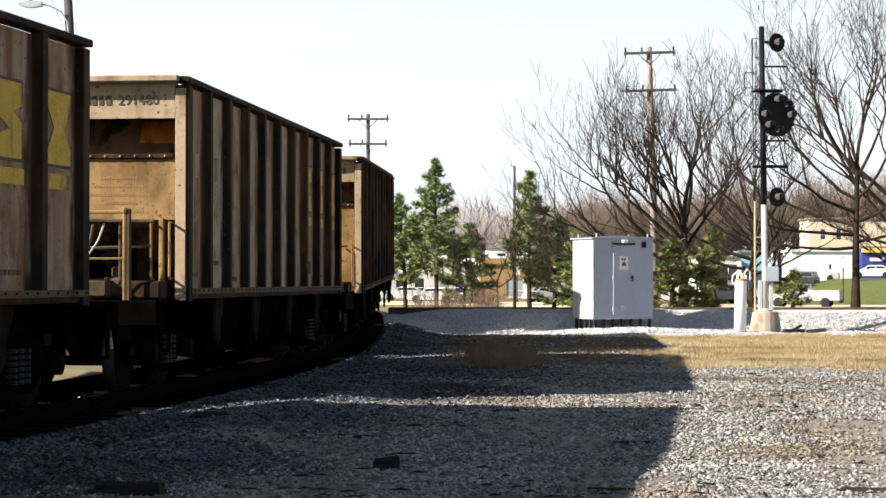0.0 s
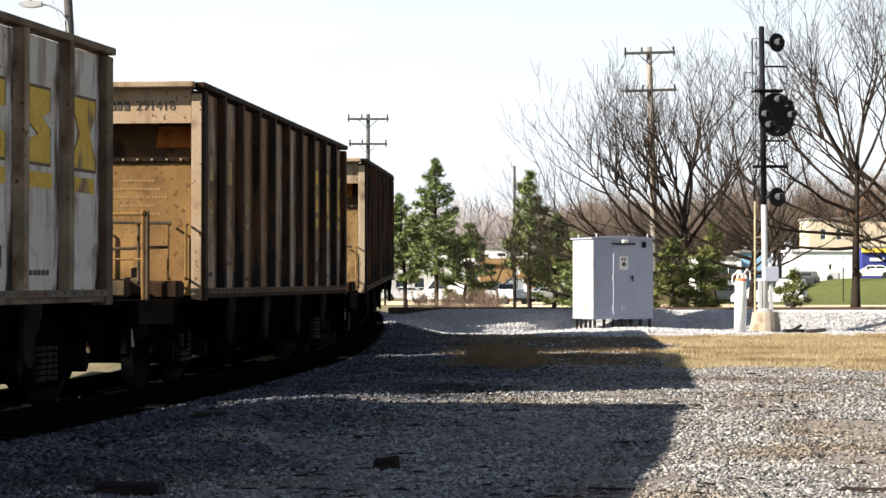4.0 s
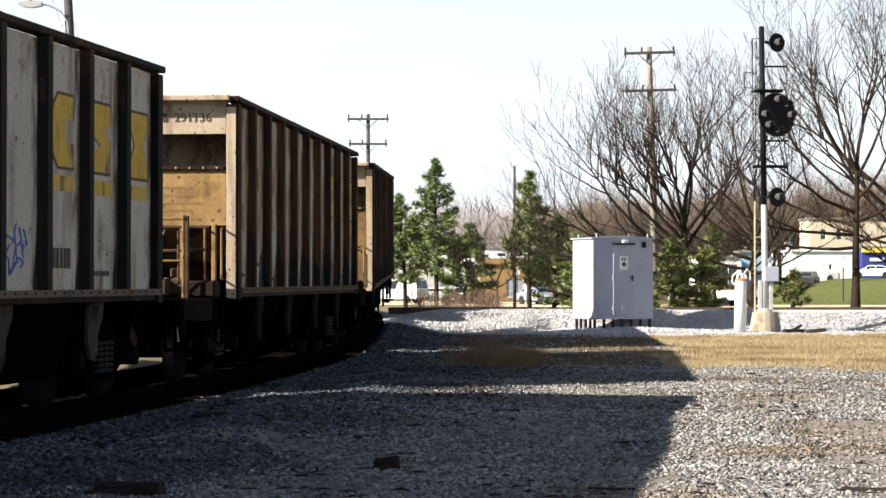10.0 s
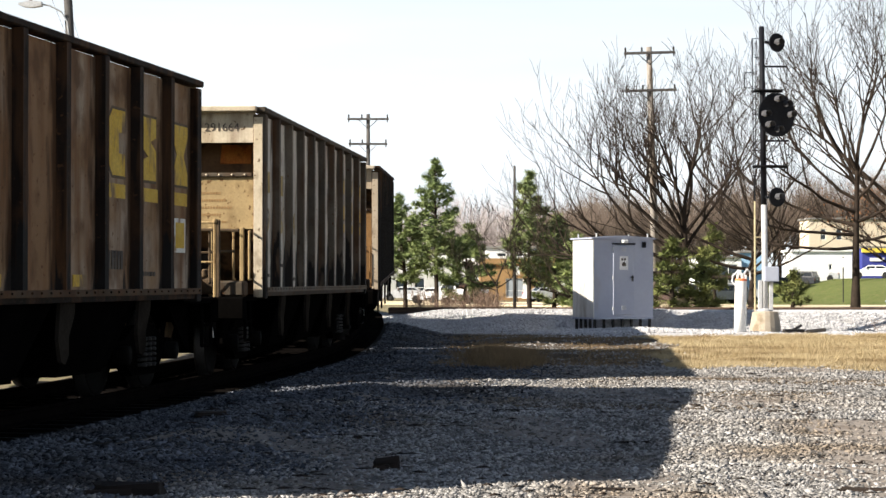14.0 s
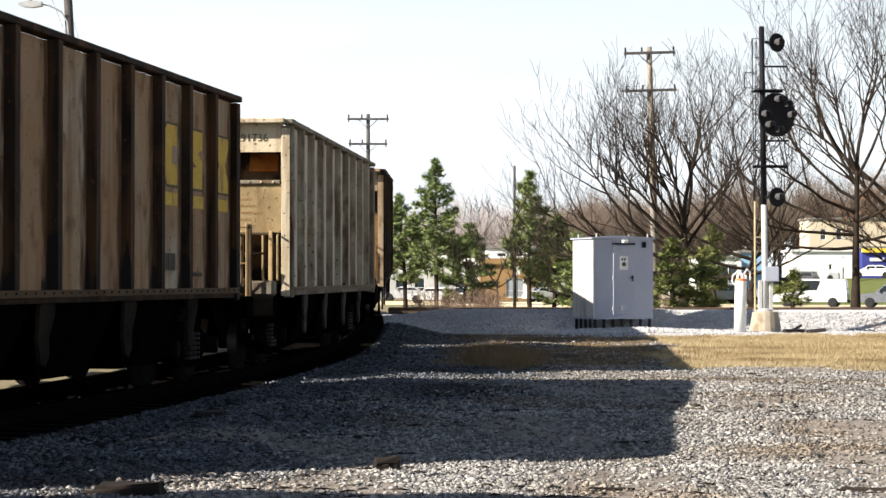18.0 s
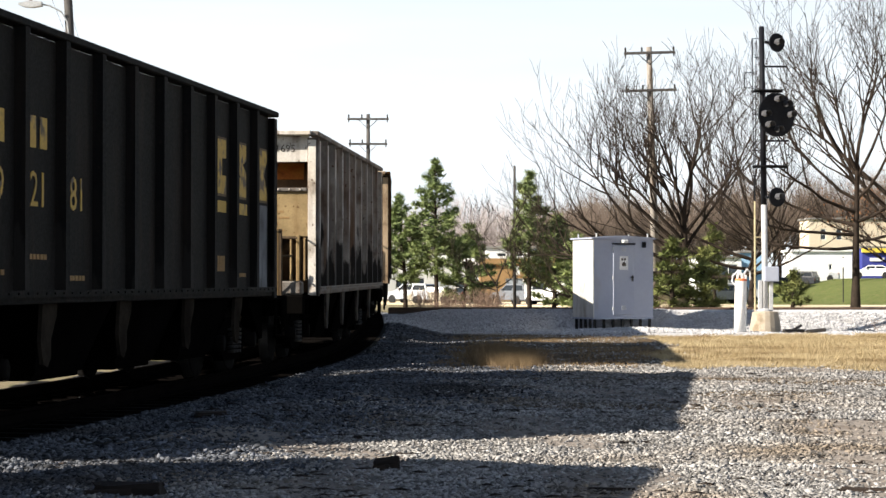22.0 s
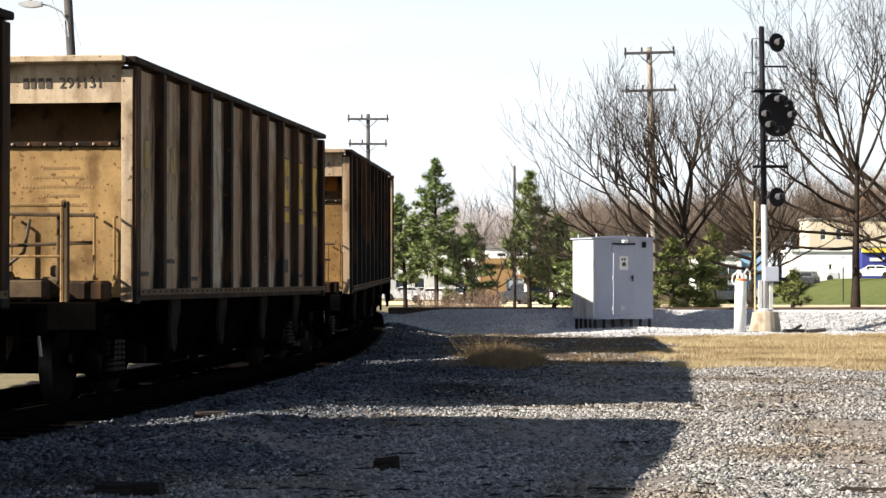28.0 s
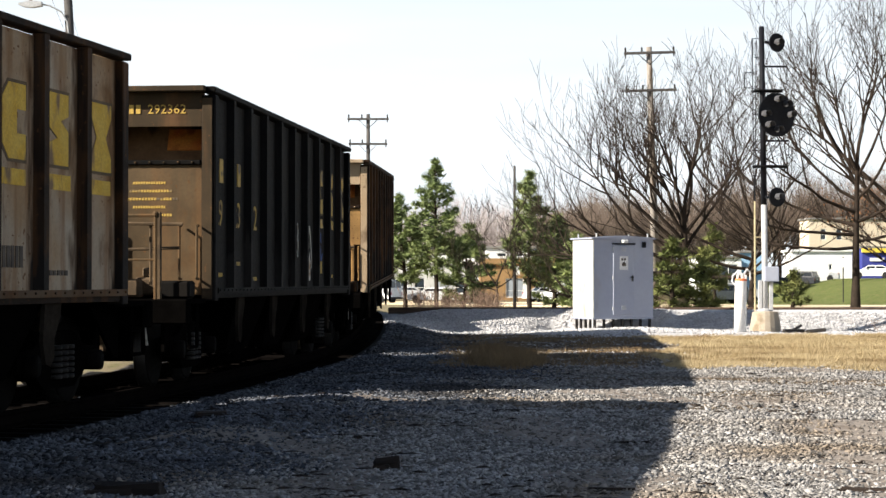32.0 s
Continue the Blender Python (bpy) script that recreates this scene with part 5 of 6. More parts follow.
bare_tree(14.2, 92, 4.4, 0.2, fan([(0.5, -86, 6.4, 0.085), (0.6, -74, 6.6, 0.09), (0.7, -60, 6.4, 0.09), (0.8, -46, 6.0, 0.085), (0.9, -30, 5.4, 0.08), (1.0, -14, 5.0, 0.075), (1.0, 4, 4.6, 0.07), (0.8, 28, 4.6, 0.07), (0.6, 60, 4.6, 0.07)], 5, (6, 4, 3)),
          "bare tree with long slanting limbs behind the signal", 23)
bare_tree(16.6, 80.5, 6.4, 0.19, fan([(0.46, -92, 5.6, 0.075), (0.54, -84, 6.0, 0.08), (0.6, -76, 6.0, 0.075), (0.68, -66, 5.8, 0.075), (0.76, -54, 5.6, 0.075), (0.86, -40, 5.2, 0.07), (0.94, -22, 4.8, 0.07), (1.0, -6, 4.6, 0.075), (1.0, 10, 4.6, 0.07),
                                     (0.9, 26, 4.8, 0.07), (0.76, 46, 5.0, 0.07), (0.62, 66, 5.0, 0.07), (0.5, 86, 5.0, 0.07)], 7, (6, 4, 3)),
          "bare roadside tree with a straight dark trunk", 37)
bare_tree(20.4, 86, 3.6, 0.2, fan([(1.0, -48, 7.4, 0.12), (1.0, -30, 7.6, 0.12), (0.9, -64, 6.4, 0.1), (1.0, -14, 7.4, 0.11), (0.8, -82, 5.0, 0.08)], 9, (5, 4, 3)),
          "bare tree with long ascending branches", 41)
bare_tree(22.6, 98, 2.6, 0.14, fan([(0.8, -80, 3.0, 0.06), (0.9, -55, 3.2, 0.06), (1.0, -30, 3.4, 0.07), (1.0, -5, 3.6, 0.07), (0.9, 30, 3.2, 0.06)], 13, (6, 5, 4)),
          "small tree keeping its withered russet leaves", 53, leaves=110)
bare_tree(15.1, 118, 2.2, 0.1, [(1.0, -0.4, 0, 1, 3.6, 0.05, (6, 5, 4)), (1.0, 0.4, 0, 1, 3.4, 0.05, (6, 5, 4)), (0.8, 0.9, 0, 0.5, 2.6, 0.04, (6, 5, 4))], "slim bare street tree on the verge", 43)
bare_tree(2.9, 106, 1.6, 0.1, [(1.0, -0.6, 0, 0.9, 3.2, 0.05, (6, 5, 4)), (1.0, 0.5, 0, 1, 3.0, 0.05, (6, 5, 4)), (0.8, -1, 0.2, 0.4, 2.4, 0.04, (6, 5, 4)), (0.9, 0.9, 0.2, 0.5, 2.2, 0.04, (6, 5, 4))], "small bare tree among the pines", 47)


def pine(x, y, height, width, label, seed, mat, clear=0.18, lean=0.0, dense=1.0):
    """A pine: tapered trunk, whorls of limbs and tufts of needles with gaps between."""
    t = thing("pine_tree", pose(x, y, ground_height(x, y) - 0.1, 0, lean, 0), label, "tree")
    r = random.Random(seed)
    L = Limbs(seed)
    p = Vector((0, 0, 0))
    for i in range(6):
        q = Vector((r.uniform(-0.08, 0.08), r.uniform(-0.08, 0.08), height * (i + 1) / 6))
        L.rod(p, q, 0.14 * (1 - i / 6.5), 0.14 * (1 - (i + 1) / 6.5), 8)
        p = q
    part("trunk", L.mesh("trunk"), bark, t)
    B, v, f = Limbs(seed + 1), [], []
    whorls = int(height * 2.2)
    for k in range(whorls):
        u = clear + (1 - clear) * k / (whorls - 1)
        z = height * u
        reach = width * max(0.0, 1 - u) ** 0.75 * (0.35 + 0.65 * min(1, (u - clear) * 5 + 0.35)) + 0.12
        for j in range(r.randint(6, 9)):
            a = r.uniform(0, math.tau)
            ln = reach * r.uniform(0.55, 1.15)
            if r.random() < 0.12:
                continue
            d = Vector((math.cos(a), math.sin(a), r.uniform(0.05, 0.4)))
            base = Vector((0, 0, z + r.uniform(-0.15, 0.15)))
            tip = base + d * ln + Vector((0, 0, 0.12 * ln))
            B.rod(base, tip, 0.03, 0.01, 3)
            for c in range(max(3, int(ln * 12 * dense))):
                s = r.uniform(0.32, 1.05) if r.random() < 0.3 else r.uniform(0.6, 1.08)
                o = base.lerp(tip, s) + Vector((r.gauss(0, 0.1), r.gauss(0, 0.1), r.gauss(0.03, 0.05)))
                for _ in range(11):
                    e = Vector((r.gauss(0, 1), r.gauss(0, 1), r.gauss(0.5, 0.8))).normalized() * r.uniform(0.2, 0.42)
                    g = e.orthogonal().normalized() * 0.035
                    n = len(v)
                    v += [tuple(o - g), tuple(o + g), tuple(o + e)]
                    f.append((n, n + 1, n + 2))
    tagged(part("crown_wood", B.mesh("crown_wood"), bark, t), kind="stuff")
    tagged(part("needles", tri_mesh("needles", v, f), mat, t, "dense tufts of needles"), kind="stuff")


pine(-2.1, 113, 6.5, 2.2, "dark green pine with a leaning trunk", 5, needle, 0.27, -3, 0.75)
pine(-0.4, 110, 8.2, 2.6, "tall dark green pine behind the bank", 6, needle, 0.27, 0, 0.75)
pine(1.2, 117, 5.0, 2.2, "low spreading dark green pine", 7, needle, 0.15, 4)
pine(4.7, 108, 7.5, 2.3, "dark green pine with an uneven crown", 8, needle, 0.25, 0, 0.75)
pine(6.1, 110, 5.2, 2.1, "dark green pine beside a taller one", 9, needle, 0.12, 3)
pine(7.0, 104, 4.0, 1.7, "low green pine behind the equipment case", 10, needle, 0.08)
pine(9.5, 83, 3.1, 1.3, "low yellow-green pine by the bank", 12, needle_yellow, 0.1)
pine(11.0, 84, 2.8, 1.2, "low yellow-green pine by the bank", 13, needle_yellow, 0.1)
pine(17.7, 101, 2.0, 1.2, "young yellow-green pine on the verge", 14, needle_yellow, 0.3)
pine(14.6, 108, 4.6, 1.2, "slender green pine behind the signal", 15, needle_yellow, 0.3, 0, 0.6)


def scrub(name, label, spots, mat, seed, thin=0.012):
    """Leafless scrub and far woods: a mass of fine upright twigs."""
    r, v, f = random.Random(seed), [], []
    for x, y, h, wide, count in spots:
        z0 = ground_height(x, y)
        stems = [(x + r.gauss(0, wide * 0.35), y + r.gauss(0, wide * 0.35)) for _ in range(max(2, count // 60))]
        for i in range(count):
            sx, sy = r.choice(stems)
            u = r.random() ** 0.7
            a, lean = r.uniform(0, math.tau), r.uniform(0.1, 0.75)
            ln = h * r.uniform(0.12, 0.3)
            c = Vector((sx + math.cos(a) * wide * 0.5 * u * r.random(), sy + math.sin(a) * wide * 0.5 * u * r.random(), z0 + h * 0.85 * u * r.uniform(0.6, 1)))
            d = Vector((math.cos(a) * lean, math.sin(a) * lean, 1)).normalized() * ln
            g = Vector((-math.sin(a), math.cos(a), 0)) * thin * h * 0.16
            if i < len(stems):
                c, d, g = Vector((*stems[i], z0 - 0.1)), Vector((0, 0, h * 0.8)), Vector((thin * h * 0.6, 0, 0))
            n = len(v)
            v += [tuple(c - g), tuple(c + g), tuple(c + d * 0.6 + g * 0.6 + Vector((r.gauss(0, 0.04) * ln, 0, 0))), tuple(c + d)]
            f += [(n, n + 1, n + 2), (n, n + 2, n + 3)]
    ob = tagged(new(name, tri_mesh(name, v, f)), label, "scrub", kind="stuff")
    ob.data.materials.append(mat)


rw = random.Random(4)
def far_trees(label, spots, mat, seed):
    """Distant leafless woods: many whole small trees in one mesh."""
    L = Limbs(seed)
    for x, y, h in spots:
        z = ground_height(x, y)
        L.rod(Vector((x, y, z - 0.2)), Vector((x, y, z + h * 0.3)), h * 0.018, h * 0.014, 4)
        for j in range(7):
            a = L.r.uniform(0, math.tau)
            L.limb(Vector((x, y, z + h * L.r.uniform(0.15, 0.32))), Vector((math.cos(a) * 0.6, math.sin(a) * 0.6, L.r.uniform(0.5, 1.1))), h * L.r.uniform(0.4, 0.52), h * 0.009, 2, 0.55, 0.3, (9, 8), 3)
    L.v = [Vector(p) for p in L.v]
    ob = tagged(new("far_woods", L.mesh("far_woods")), label, "woods", kind="stuff")
    ob.data.materials.append(mat)


far_trees("leafless brown woods in the distance", [(15 + i * 0.6 + rw.uniform(-1, 1), rw.uniform(268, 300), rw.uniform(11, 16)) for i in range(84)], wood_twig, 61)
far_trees("brown leafless thicket behind the shops", [(13.5 + i * 0.45 + rw.uniform(-1, 1), rw.uniform(236, 252), rw.uniform(9.5, 12.5)) for i in range(34)], wood_twig, 65)
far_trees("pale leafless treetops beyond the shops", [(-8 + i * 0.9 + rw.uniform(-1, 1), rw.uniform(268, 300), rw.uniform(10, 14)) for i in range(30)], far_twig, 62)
scrub("dead_shrubs", "tangled dead brown shrubs below the pines", [(rw.uniform(-1.2, 2.9), rw.uniform(97, 103), rw.uniform(0.7, 1.5), 1.5, 420) for i in range(16)], scrub_twig, 63)
scrub("dead_shrubs", "dry brown brush beside the bank", [(rw.uniform(8.6, 12.8), rw.uniform(90, 97), rw.uniform(0.6, 1.3), 1.4, 300) for i in range(12)] + [(11.5 + rw.uniform(0, 2), 55.5 + rw.uniform(-0.5, 0.6), 0.45, 0.9, 120) for i in range(7)], scrub_twig, 64)

scrap_wood = material("scrap_wood", (0.014, 0.0105, 0.0085), (0.032, 0.022, 0.017), 6, 0.95, fine=40, random_tint=0.4)

# ---- loose stones and dry grass ----
rng = np.random.default_rng(7)


def stones(name, label, xs, ys, zs, sizes, mat):
    """Many rough six-cornered stones as one mesh."""
    n = len(xs)
    base = np.array([(1, 0, 0), (-1, 0, 0), (0, 1, 0), (0, -1, 0), (0, 0, 0.8), (0, 0, -0.6)])
    tri = np.array([(0, 2, 4), (2, 1, 4), (1, 3, 4), (3, 0, 4), (2, 0, 5), (1, 2, 5), (3, 1, 5), (0, 3, 5)])
    p = base[None] * rng.uniform(0.55, 1.25, (n, 6, 1)) + rng.normal(0, 0.16, (n, 6, 3))
    p *= sizes[:, None, None] * rng.uniform((0.8, 0.5, 0.3), (1.4, 1.0, 0.7), (n, 3))[:, None, :]
    a = rng.uniform(0, math.tau, n)
    b = rng.normal(0, 0.35, n)
    x, y, z = p[..., 0], p[..., 1], p[..., 2]
    x, z = x * np.cos(b)[:, None] + z * np.sin(b)[:, None], z * np.cos(b)[:, None] - x * np.sin(b)[:, None]
    x, y = x * np.cos(a)[:, None] - y * np.sin(a)[:, None], x * np.sin(a)[:, None] + y * np.cos(a)[:, None]
    v = np.stack((x + xs[:, None], y + ys[:, None], z + zs[:, None]), -1).reshape(-1, 3)
    f = (tri[None] + 6 * np.arange(n)[:, None, None]).reshape(-1, 3)
    ob = tagged(new(name, tri_mesh(name, v, f)), label, "gravel", kind="stuff")
    ob.data.materials.append(mat)


def scatter(count, y0, y1, keep, lean=1.0):
    """Places over the yard between two depths, where keep(x, y) is true, with the ground's height."""
    out = []
    while len(out) < count:
        y = y0 + (y1 - y0) * rng.random() ** lean
        x = rng.uniform(-0.24, 0.24) * y
        if keep(x, y):
            out.append((x, y, ground_height(x, y)))
    return np.array(out).T


def on_gravel(x, y):
    o = off_line(x, y)
    if not 1.35 < o or y > 34.5:
        return False
    return rng.random() < (0.25 if bare_patch(x, y) else 1.0)


def is_dark_stone(x, y, o):
    """Whether a stone is one of the dark ones: surely by the track, less and less away from it."""
    return (o - dark_reach(y)) / 2.2 + 0.7 * noise.noise((x * 0.6, y * 0.5, 17)) < 0.7 * rng.random()


px, py, pz = scatter(120000, 12, 34.5, on_gravel, 1.25)
size = (0.0115 + 0.027 * rng.random(len(px)) ** 1.6) * (1 + 0.6 * (rng.random(len(px)) > 0.96))
dark = np.array([is_dark_stone(x, y, off_line(x, y)) for x, y in zip(px, py)])
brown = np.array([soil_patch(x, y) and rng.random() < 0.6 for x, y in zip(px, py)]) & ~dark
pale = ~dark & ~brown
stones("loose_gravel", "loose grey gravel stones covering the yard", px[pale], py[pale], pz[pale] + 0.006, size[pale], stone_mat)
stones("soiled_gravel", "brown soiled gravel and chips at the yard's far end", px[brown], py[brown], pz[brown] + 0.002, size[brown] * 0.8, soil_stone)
stones("dusty_gravel", "dark gravel stones beside the track", px[dark], py[dark], pz[dark] + 0.008, size[dark] * 1.1, dark_stone)
px, py, pz = scatter(26000, 53, 60, lambda x, y: (y > 53.4 or 2.5 < x < 8.5) and not (abs(y - BANK) < 1.25) and off_line(x, y) > 1.3, 1.0)
stones("bank_ballast", "pale ballast stones on the railway bank", px, py, pz + 0.01, rng.uniform(0.025, 0.055, len(px)), bank_stone)
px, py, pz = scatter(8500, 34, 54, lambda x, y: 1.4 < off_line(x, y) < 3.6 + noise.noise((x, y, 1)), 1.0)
stones("shoulder_ballast", "grey ballast stones on the track shoulder", px, py, pz + 0.01, rng.uniform(0.02, 0.05, len(px)), dark_stone)


def blades(name, label, count, y0, y1, keep, low, high, mat, fine=1.0):
    x, y, z = scatter(count, y0, y1, keep)
    n = len(x)
    h = rng.uniform(low, high, n)
    a = rng.uniform(0, math.tau, n)
    lean = rng.uniform(0.2, 1.5, n) * h
    w = (0.005 + 0.02 * h) * fine
    v = np.stack([np.stack((x - w, y, z - 0.01), -1), np.stack((x + w, y, z - 0.01), -1), np.stack((x + np.cos(a) * lean, y + np.sin(a) * lean, z + h), -1)], 1).reshape(-1, 3)
    f = np.arange(3 * n).reshape(-1, 3)
    ob = tagged(new(name, tri_mesh(name, v, f)), label, "grass", kind="stuff")
    ob.data.materials.append(mat)


def in_grass(x, y):
    w = 1.3 * noise.noise((x * 0.3, y * 0.3, 2)) + 0.6 * noise.noise((x * 1.1, y * 1.1, 7))
    return y > 32.6 + 1.4 * w and x > grass_edge(y) + 0.8 * w and noise.noise((x * 0.8, y * 0.8, 21)) > -0.35 and not (y > 51.3 and 2.5 < x < 8.5)


blades("dry_grass", "straw-coloured dry grass beside the yard", 60000, 30.5, 53.6, in_grass, 0.02, 0.1, dry_grass)
def weed_bed(x, y):
    return ((x - 1.1) / 0.66) ** 2 + ((y - 34.8) / 2.6) ** 2 < rng.random() * 1.2 + 0.8 * noise.noise((x * 1.7, y * 1.2, 4))


blades("tall_dry_grass", "clump of tall dead weeds beside the track shoulder", 9000, 31.5, 40, weed_bed, 0.06, 0.3, dead_weed, 0.25)
blades("weed_stalks", "thin upright dead weed stalks beside the shoulder", 160, 33, 37, lambda x, y: ((x - 0.7) / 0.4) ** 2 + ((y - 35) / 1.8) ** 2 < 1, 0.3, 0.62, dead_weed, 0.3)
blades("dead_weeds", "low dead brown weeds on the bare soil", 9000, 33, 52, lambda x, y: off_line(x, y) > 3.0 and x < grass_edge(y) and noise.noise((x * 0.7, y * 0.4, 27)) > -0.05, 0.02, 0.1, dead_weed, 0.8)
px, py, pz = scatter(5200, 33, 53, lambda x, y: off_line(x, y) > 2.4 and x < grass_edge(y) + 0.6 and noise.noise((x * 0.8, y * 0.35, 37)) > -0.12, 1.0)
stones("scattered_ballast", "pale and brown stones scattered over the bare soil", px, py, pz + 0.004, rng.uniform(0.015, 0.05, len(px)), stone_mat)


# ---- litter on the yard ----
def chunk(long, deep, high, seed):
    """A rough broken block with uneven corners."""
    r = random.Random(seed)
    g = Geo().box(-long / 2, long / 2, -deep / 2, deep / 2, 0, high, 0.18 * high)
    g.v = [(x + r.uniform(-0.07, 0.07) * long, y + r.uniform(-0.1, 0.1) * deep, z * (1 + r.uniform(-0.3, 0.15) + 0.25 * x / long)) for x, y, z in g.v]
    return g


# place, length, depth, height and turn of each scrap; the first is the tallest
for k, (x, y, long, deep, high, turn) in enumerate(((-0.46, 16.2, 0.2, 0.14, 0.1, 8), (-2.26, 14.4, 0.5, 0.16, 0.1, -6), (-2.42, 20.9, 0.3, 0.2, 0.06, 12), (1.22, 14.6, 0.32, 0.05, 0.025, 6),
                                                    (3.1, 14.65, 0.34, 0.06, 0.035, -20), (1.85, 18.6, 0.4, 0.04, 0.02, 8), (0.85, 22.2, 0.5, 0.07, 0.025, 4), (2.45, 16.6, 0.28, 0.05, 0.02, 25), (-0.75, 18.9, 0.2, 0.08, 0.04, 40))):
    t = thing("wood_scrap", pose(x, y, ground_height(x, y) - 0.005, 2, 2, turn), "dark broken scrap of wood on the gravel" if high < 0.08 else "thick dark broken timber end on the gravel", "debris", "scraps on the gravel")
    part("splinter", chunk(long, deep, high, k), scrap_wood, t)
    part("splinter", chunk(long * 0.7, deep * 0.4, high * 0.55, k + 40), scrap_wood, t, m=pose(-long * 0.25, -deep * 0.55, 0, 0, 0, 7))
rag = thing("paper_scrap", pose(-4.12, 23.0, rail_height(23) - 0.12, 0, 0, 10), "crumpled white scrap of paper beside the rail", "litter")
for k, (x, z, turn) in enumerate(((-0.07, 0.02, -30), (0.0, 0.0, 10), (0.08, 0.01, 35))):
    part("fold", chunk(0.1, 0.05, 0.045, 70 + k), white_paint, rag, m=pose(x, 0.01 * k, z, 0, turn, 20 * k))
n = 240
px, py, pz = scatter(n, 12.5, 32, lambda x, y: off_line(x, y) > 1.8 and noise.noise((x * 0.4, y * 0.25, 31)) > -0.1, 1.2)
lx, a = rng.uniform(0.03, 0.11, n), rng.normal(0, 0.5, n)
w = rng.uniform(0.003, 0.008, n)
v = np.stack([np.stack((px - lx * np.cos(a), py - lx * np.sin(a), pz + 0.03), -1), np.stack((px + lx * np.cos(a), py + lx * np.sin(a), pz + 0.03), -1),
              np.stack((px, py, pz + 0.035 + w * 2), -1), np.stack((px, py + w, pz + 0.03), -1)], 1).reshape(-1, 3)
f = (np.array([(0, 1, 2), (0, 3, 1), (0, 2, 3), (1, 3, 2)])[None] + 4 * np.arange(n)[:, None, None]).reshape(-1, 3)
ob = tagged(new("twig_litter", tri_mesh("twig_litter", v, f)), "dark twigs and litter strewn on the gravel", "litter", kind="stuff")
ob.data.materials.append(scrap_wood)


kerb_mat = material("kerb_concrete", (0.5, 0.41, 0.28), (0.58, 0.49, 0.35), 0.5, 0.9)
wall_tan = material("tan_render", (0.28, 0.17, 0.075), (0.34, 0.21, 0.095), 0.3, 0.9)
wall_white = material("white_cladding", (0.72, 0.73, 0.74), (0.8, 0.8, 0.8), 0.3, 0.7)
wall_grey = material("grey_cladding", (0.42, 0.43, 0.42), (0.52, 0.52, 0.5), 0.3, 0.8)
wall_beige = material("beige_brick", (0.62, 0.53, 0.4), (0.7, 0.6, 0.46), 0.3, 0.9)
wall_blue = material("blue_cladding", (0.25, 0.42, 0.6), (0.32, 0.5, 0.68), 0.3, 0.8)
wall_navy = material("navy_cladding", (0.03, 0.04, 0.22), (0.05, 0.06, 0.28), 0.3, 0.7)
wall_yellow = material("yellow_band", (0.75, 0.55, 0.06), (0.82, 0.62, 0.1), 0.5, 0.7)
wall_teal = material("teal_panel", (0.08, 0.36, 0.42), (0.12, 0.42, 0.48), 0.5, 0.7)
orange_red = material("red_sign", (0.6, 0.08, 0.05), (0.68, 0.12, 0.08), 0.5, 0.6)
roof_tar = material("roof_tar", (0.18, 0.17, 0.16), (0.25, 0.24, 0.22), 0.5, 0.9)
trim_white = material("white_trim", (0.72, 0.72, 0.7), (0.8, 0.8, 0.78), 1, 0.7)


# ---- road, shops and vehicles beyond the bank ----
ROAD = [(-1.5, 1850, 146), (0.0, 1541, 150), (0.6, 1411, 151.5), (1.2, 1287, 153.5), (2.4, 1106, 158), (3.4, 988, 164), (4.2, 916, 168), (4.8, 873, 171), (5.5, 818, 174), (6.2, 752, 176), (7.0, 690, 178), (9.0, 560, 182)]


def road_at(tau):
    """A place on the road, tau seconds of driving from where it comes into view."""
    rows = [(t, (u - 784) / 3536 * d, d) for t, u, d in ROAD]
    if tau <= rows[0][0]:
        (t0, x0, y0), (t1, x1, y1) = rows[0], rows[1]
    elif tau >= rows[-1][0]:
        (t0, x0, y0), (t1, x1, y1) = rows[-2], rows[-1]
    else:
        k = next(i for i in range(len(rows) - 1) if rows[i][0] <= tau <= rows[i + 1][0])
        (t0, x0, y0), (t1, x1, y1) = rows[k], rows[k + 1]
        xa, ya = rows[max(0, k - 1)][1:]
        ta = rows[max(0, k - 1)][0]
        tb, xb, yb = rows[min(len(rows) - 1, k + 2)]
        h = t1 - t0
        u = (tau - t0) / h
        mx0, my0 = (x1 - xa) / (t1 - ta) * h, (y1 - ya) / (t1 - ta) * h
        mx1, my1 = (xb - x0) / (tb - t0) * h, (yb - y0) / (tb - t0) * h
        a, b, c, e = 2 * u**3 - 3 * u**2 + 1, u**3 - 2 * u**2 + u, -2 * u**3 + 3 * u**2, u**3 - u**2
        return a * x0 + b * mx0 + c * x1 + e * mx1, a * y0 + b * my0 + c * y1 + e * my1
    u = (tau - t0) / (t1 - t0)
    return x0 + (x1 - x0) * u, y0 + (y1 - y0) * u


def road_pose(tau, back=False):
    """On the near lane, or on the far lane coming back."""
    (x, y), (xb, yb), (xc, yc) = road_at(tau), road_at(tau - 0.25), road_at(tau + 0.25)
    a = math.atan2(yc - yb, xc - xb)
    if back:
        x, y, a = x + 3.2 * math.sin(a), y - 3.2 * math.cos(a), a + math.pi
    return pose(x, y, ground_height(x, y) + 0.035, 0, 0, math.degrees(a))


stops = []
for i in range(60):
    tau = -14 + i * 0.5
    x, y = road_at(tau)
    xb, yb = road_at(tau + 0.1)
    stops.append((x, y, math.atan2(xb - x, yb - y)))
g = Geo()
for x, y, a in stops:
    for o in (-5.5, -3, 0, 3, 5.5):
        qx, qy = x + o * math.cos(a), y - o * math.sin(a)
        g.v.append((qx, qy, ground_height(qx, qy) + 0.03))
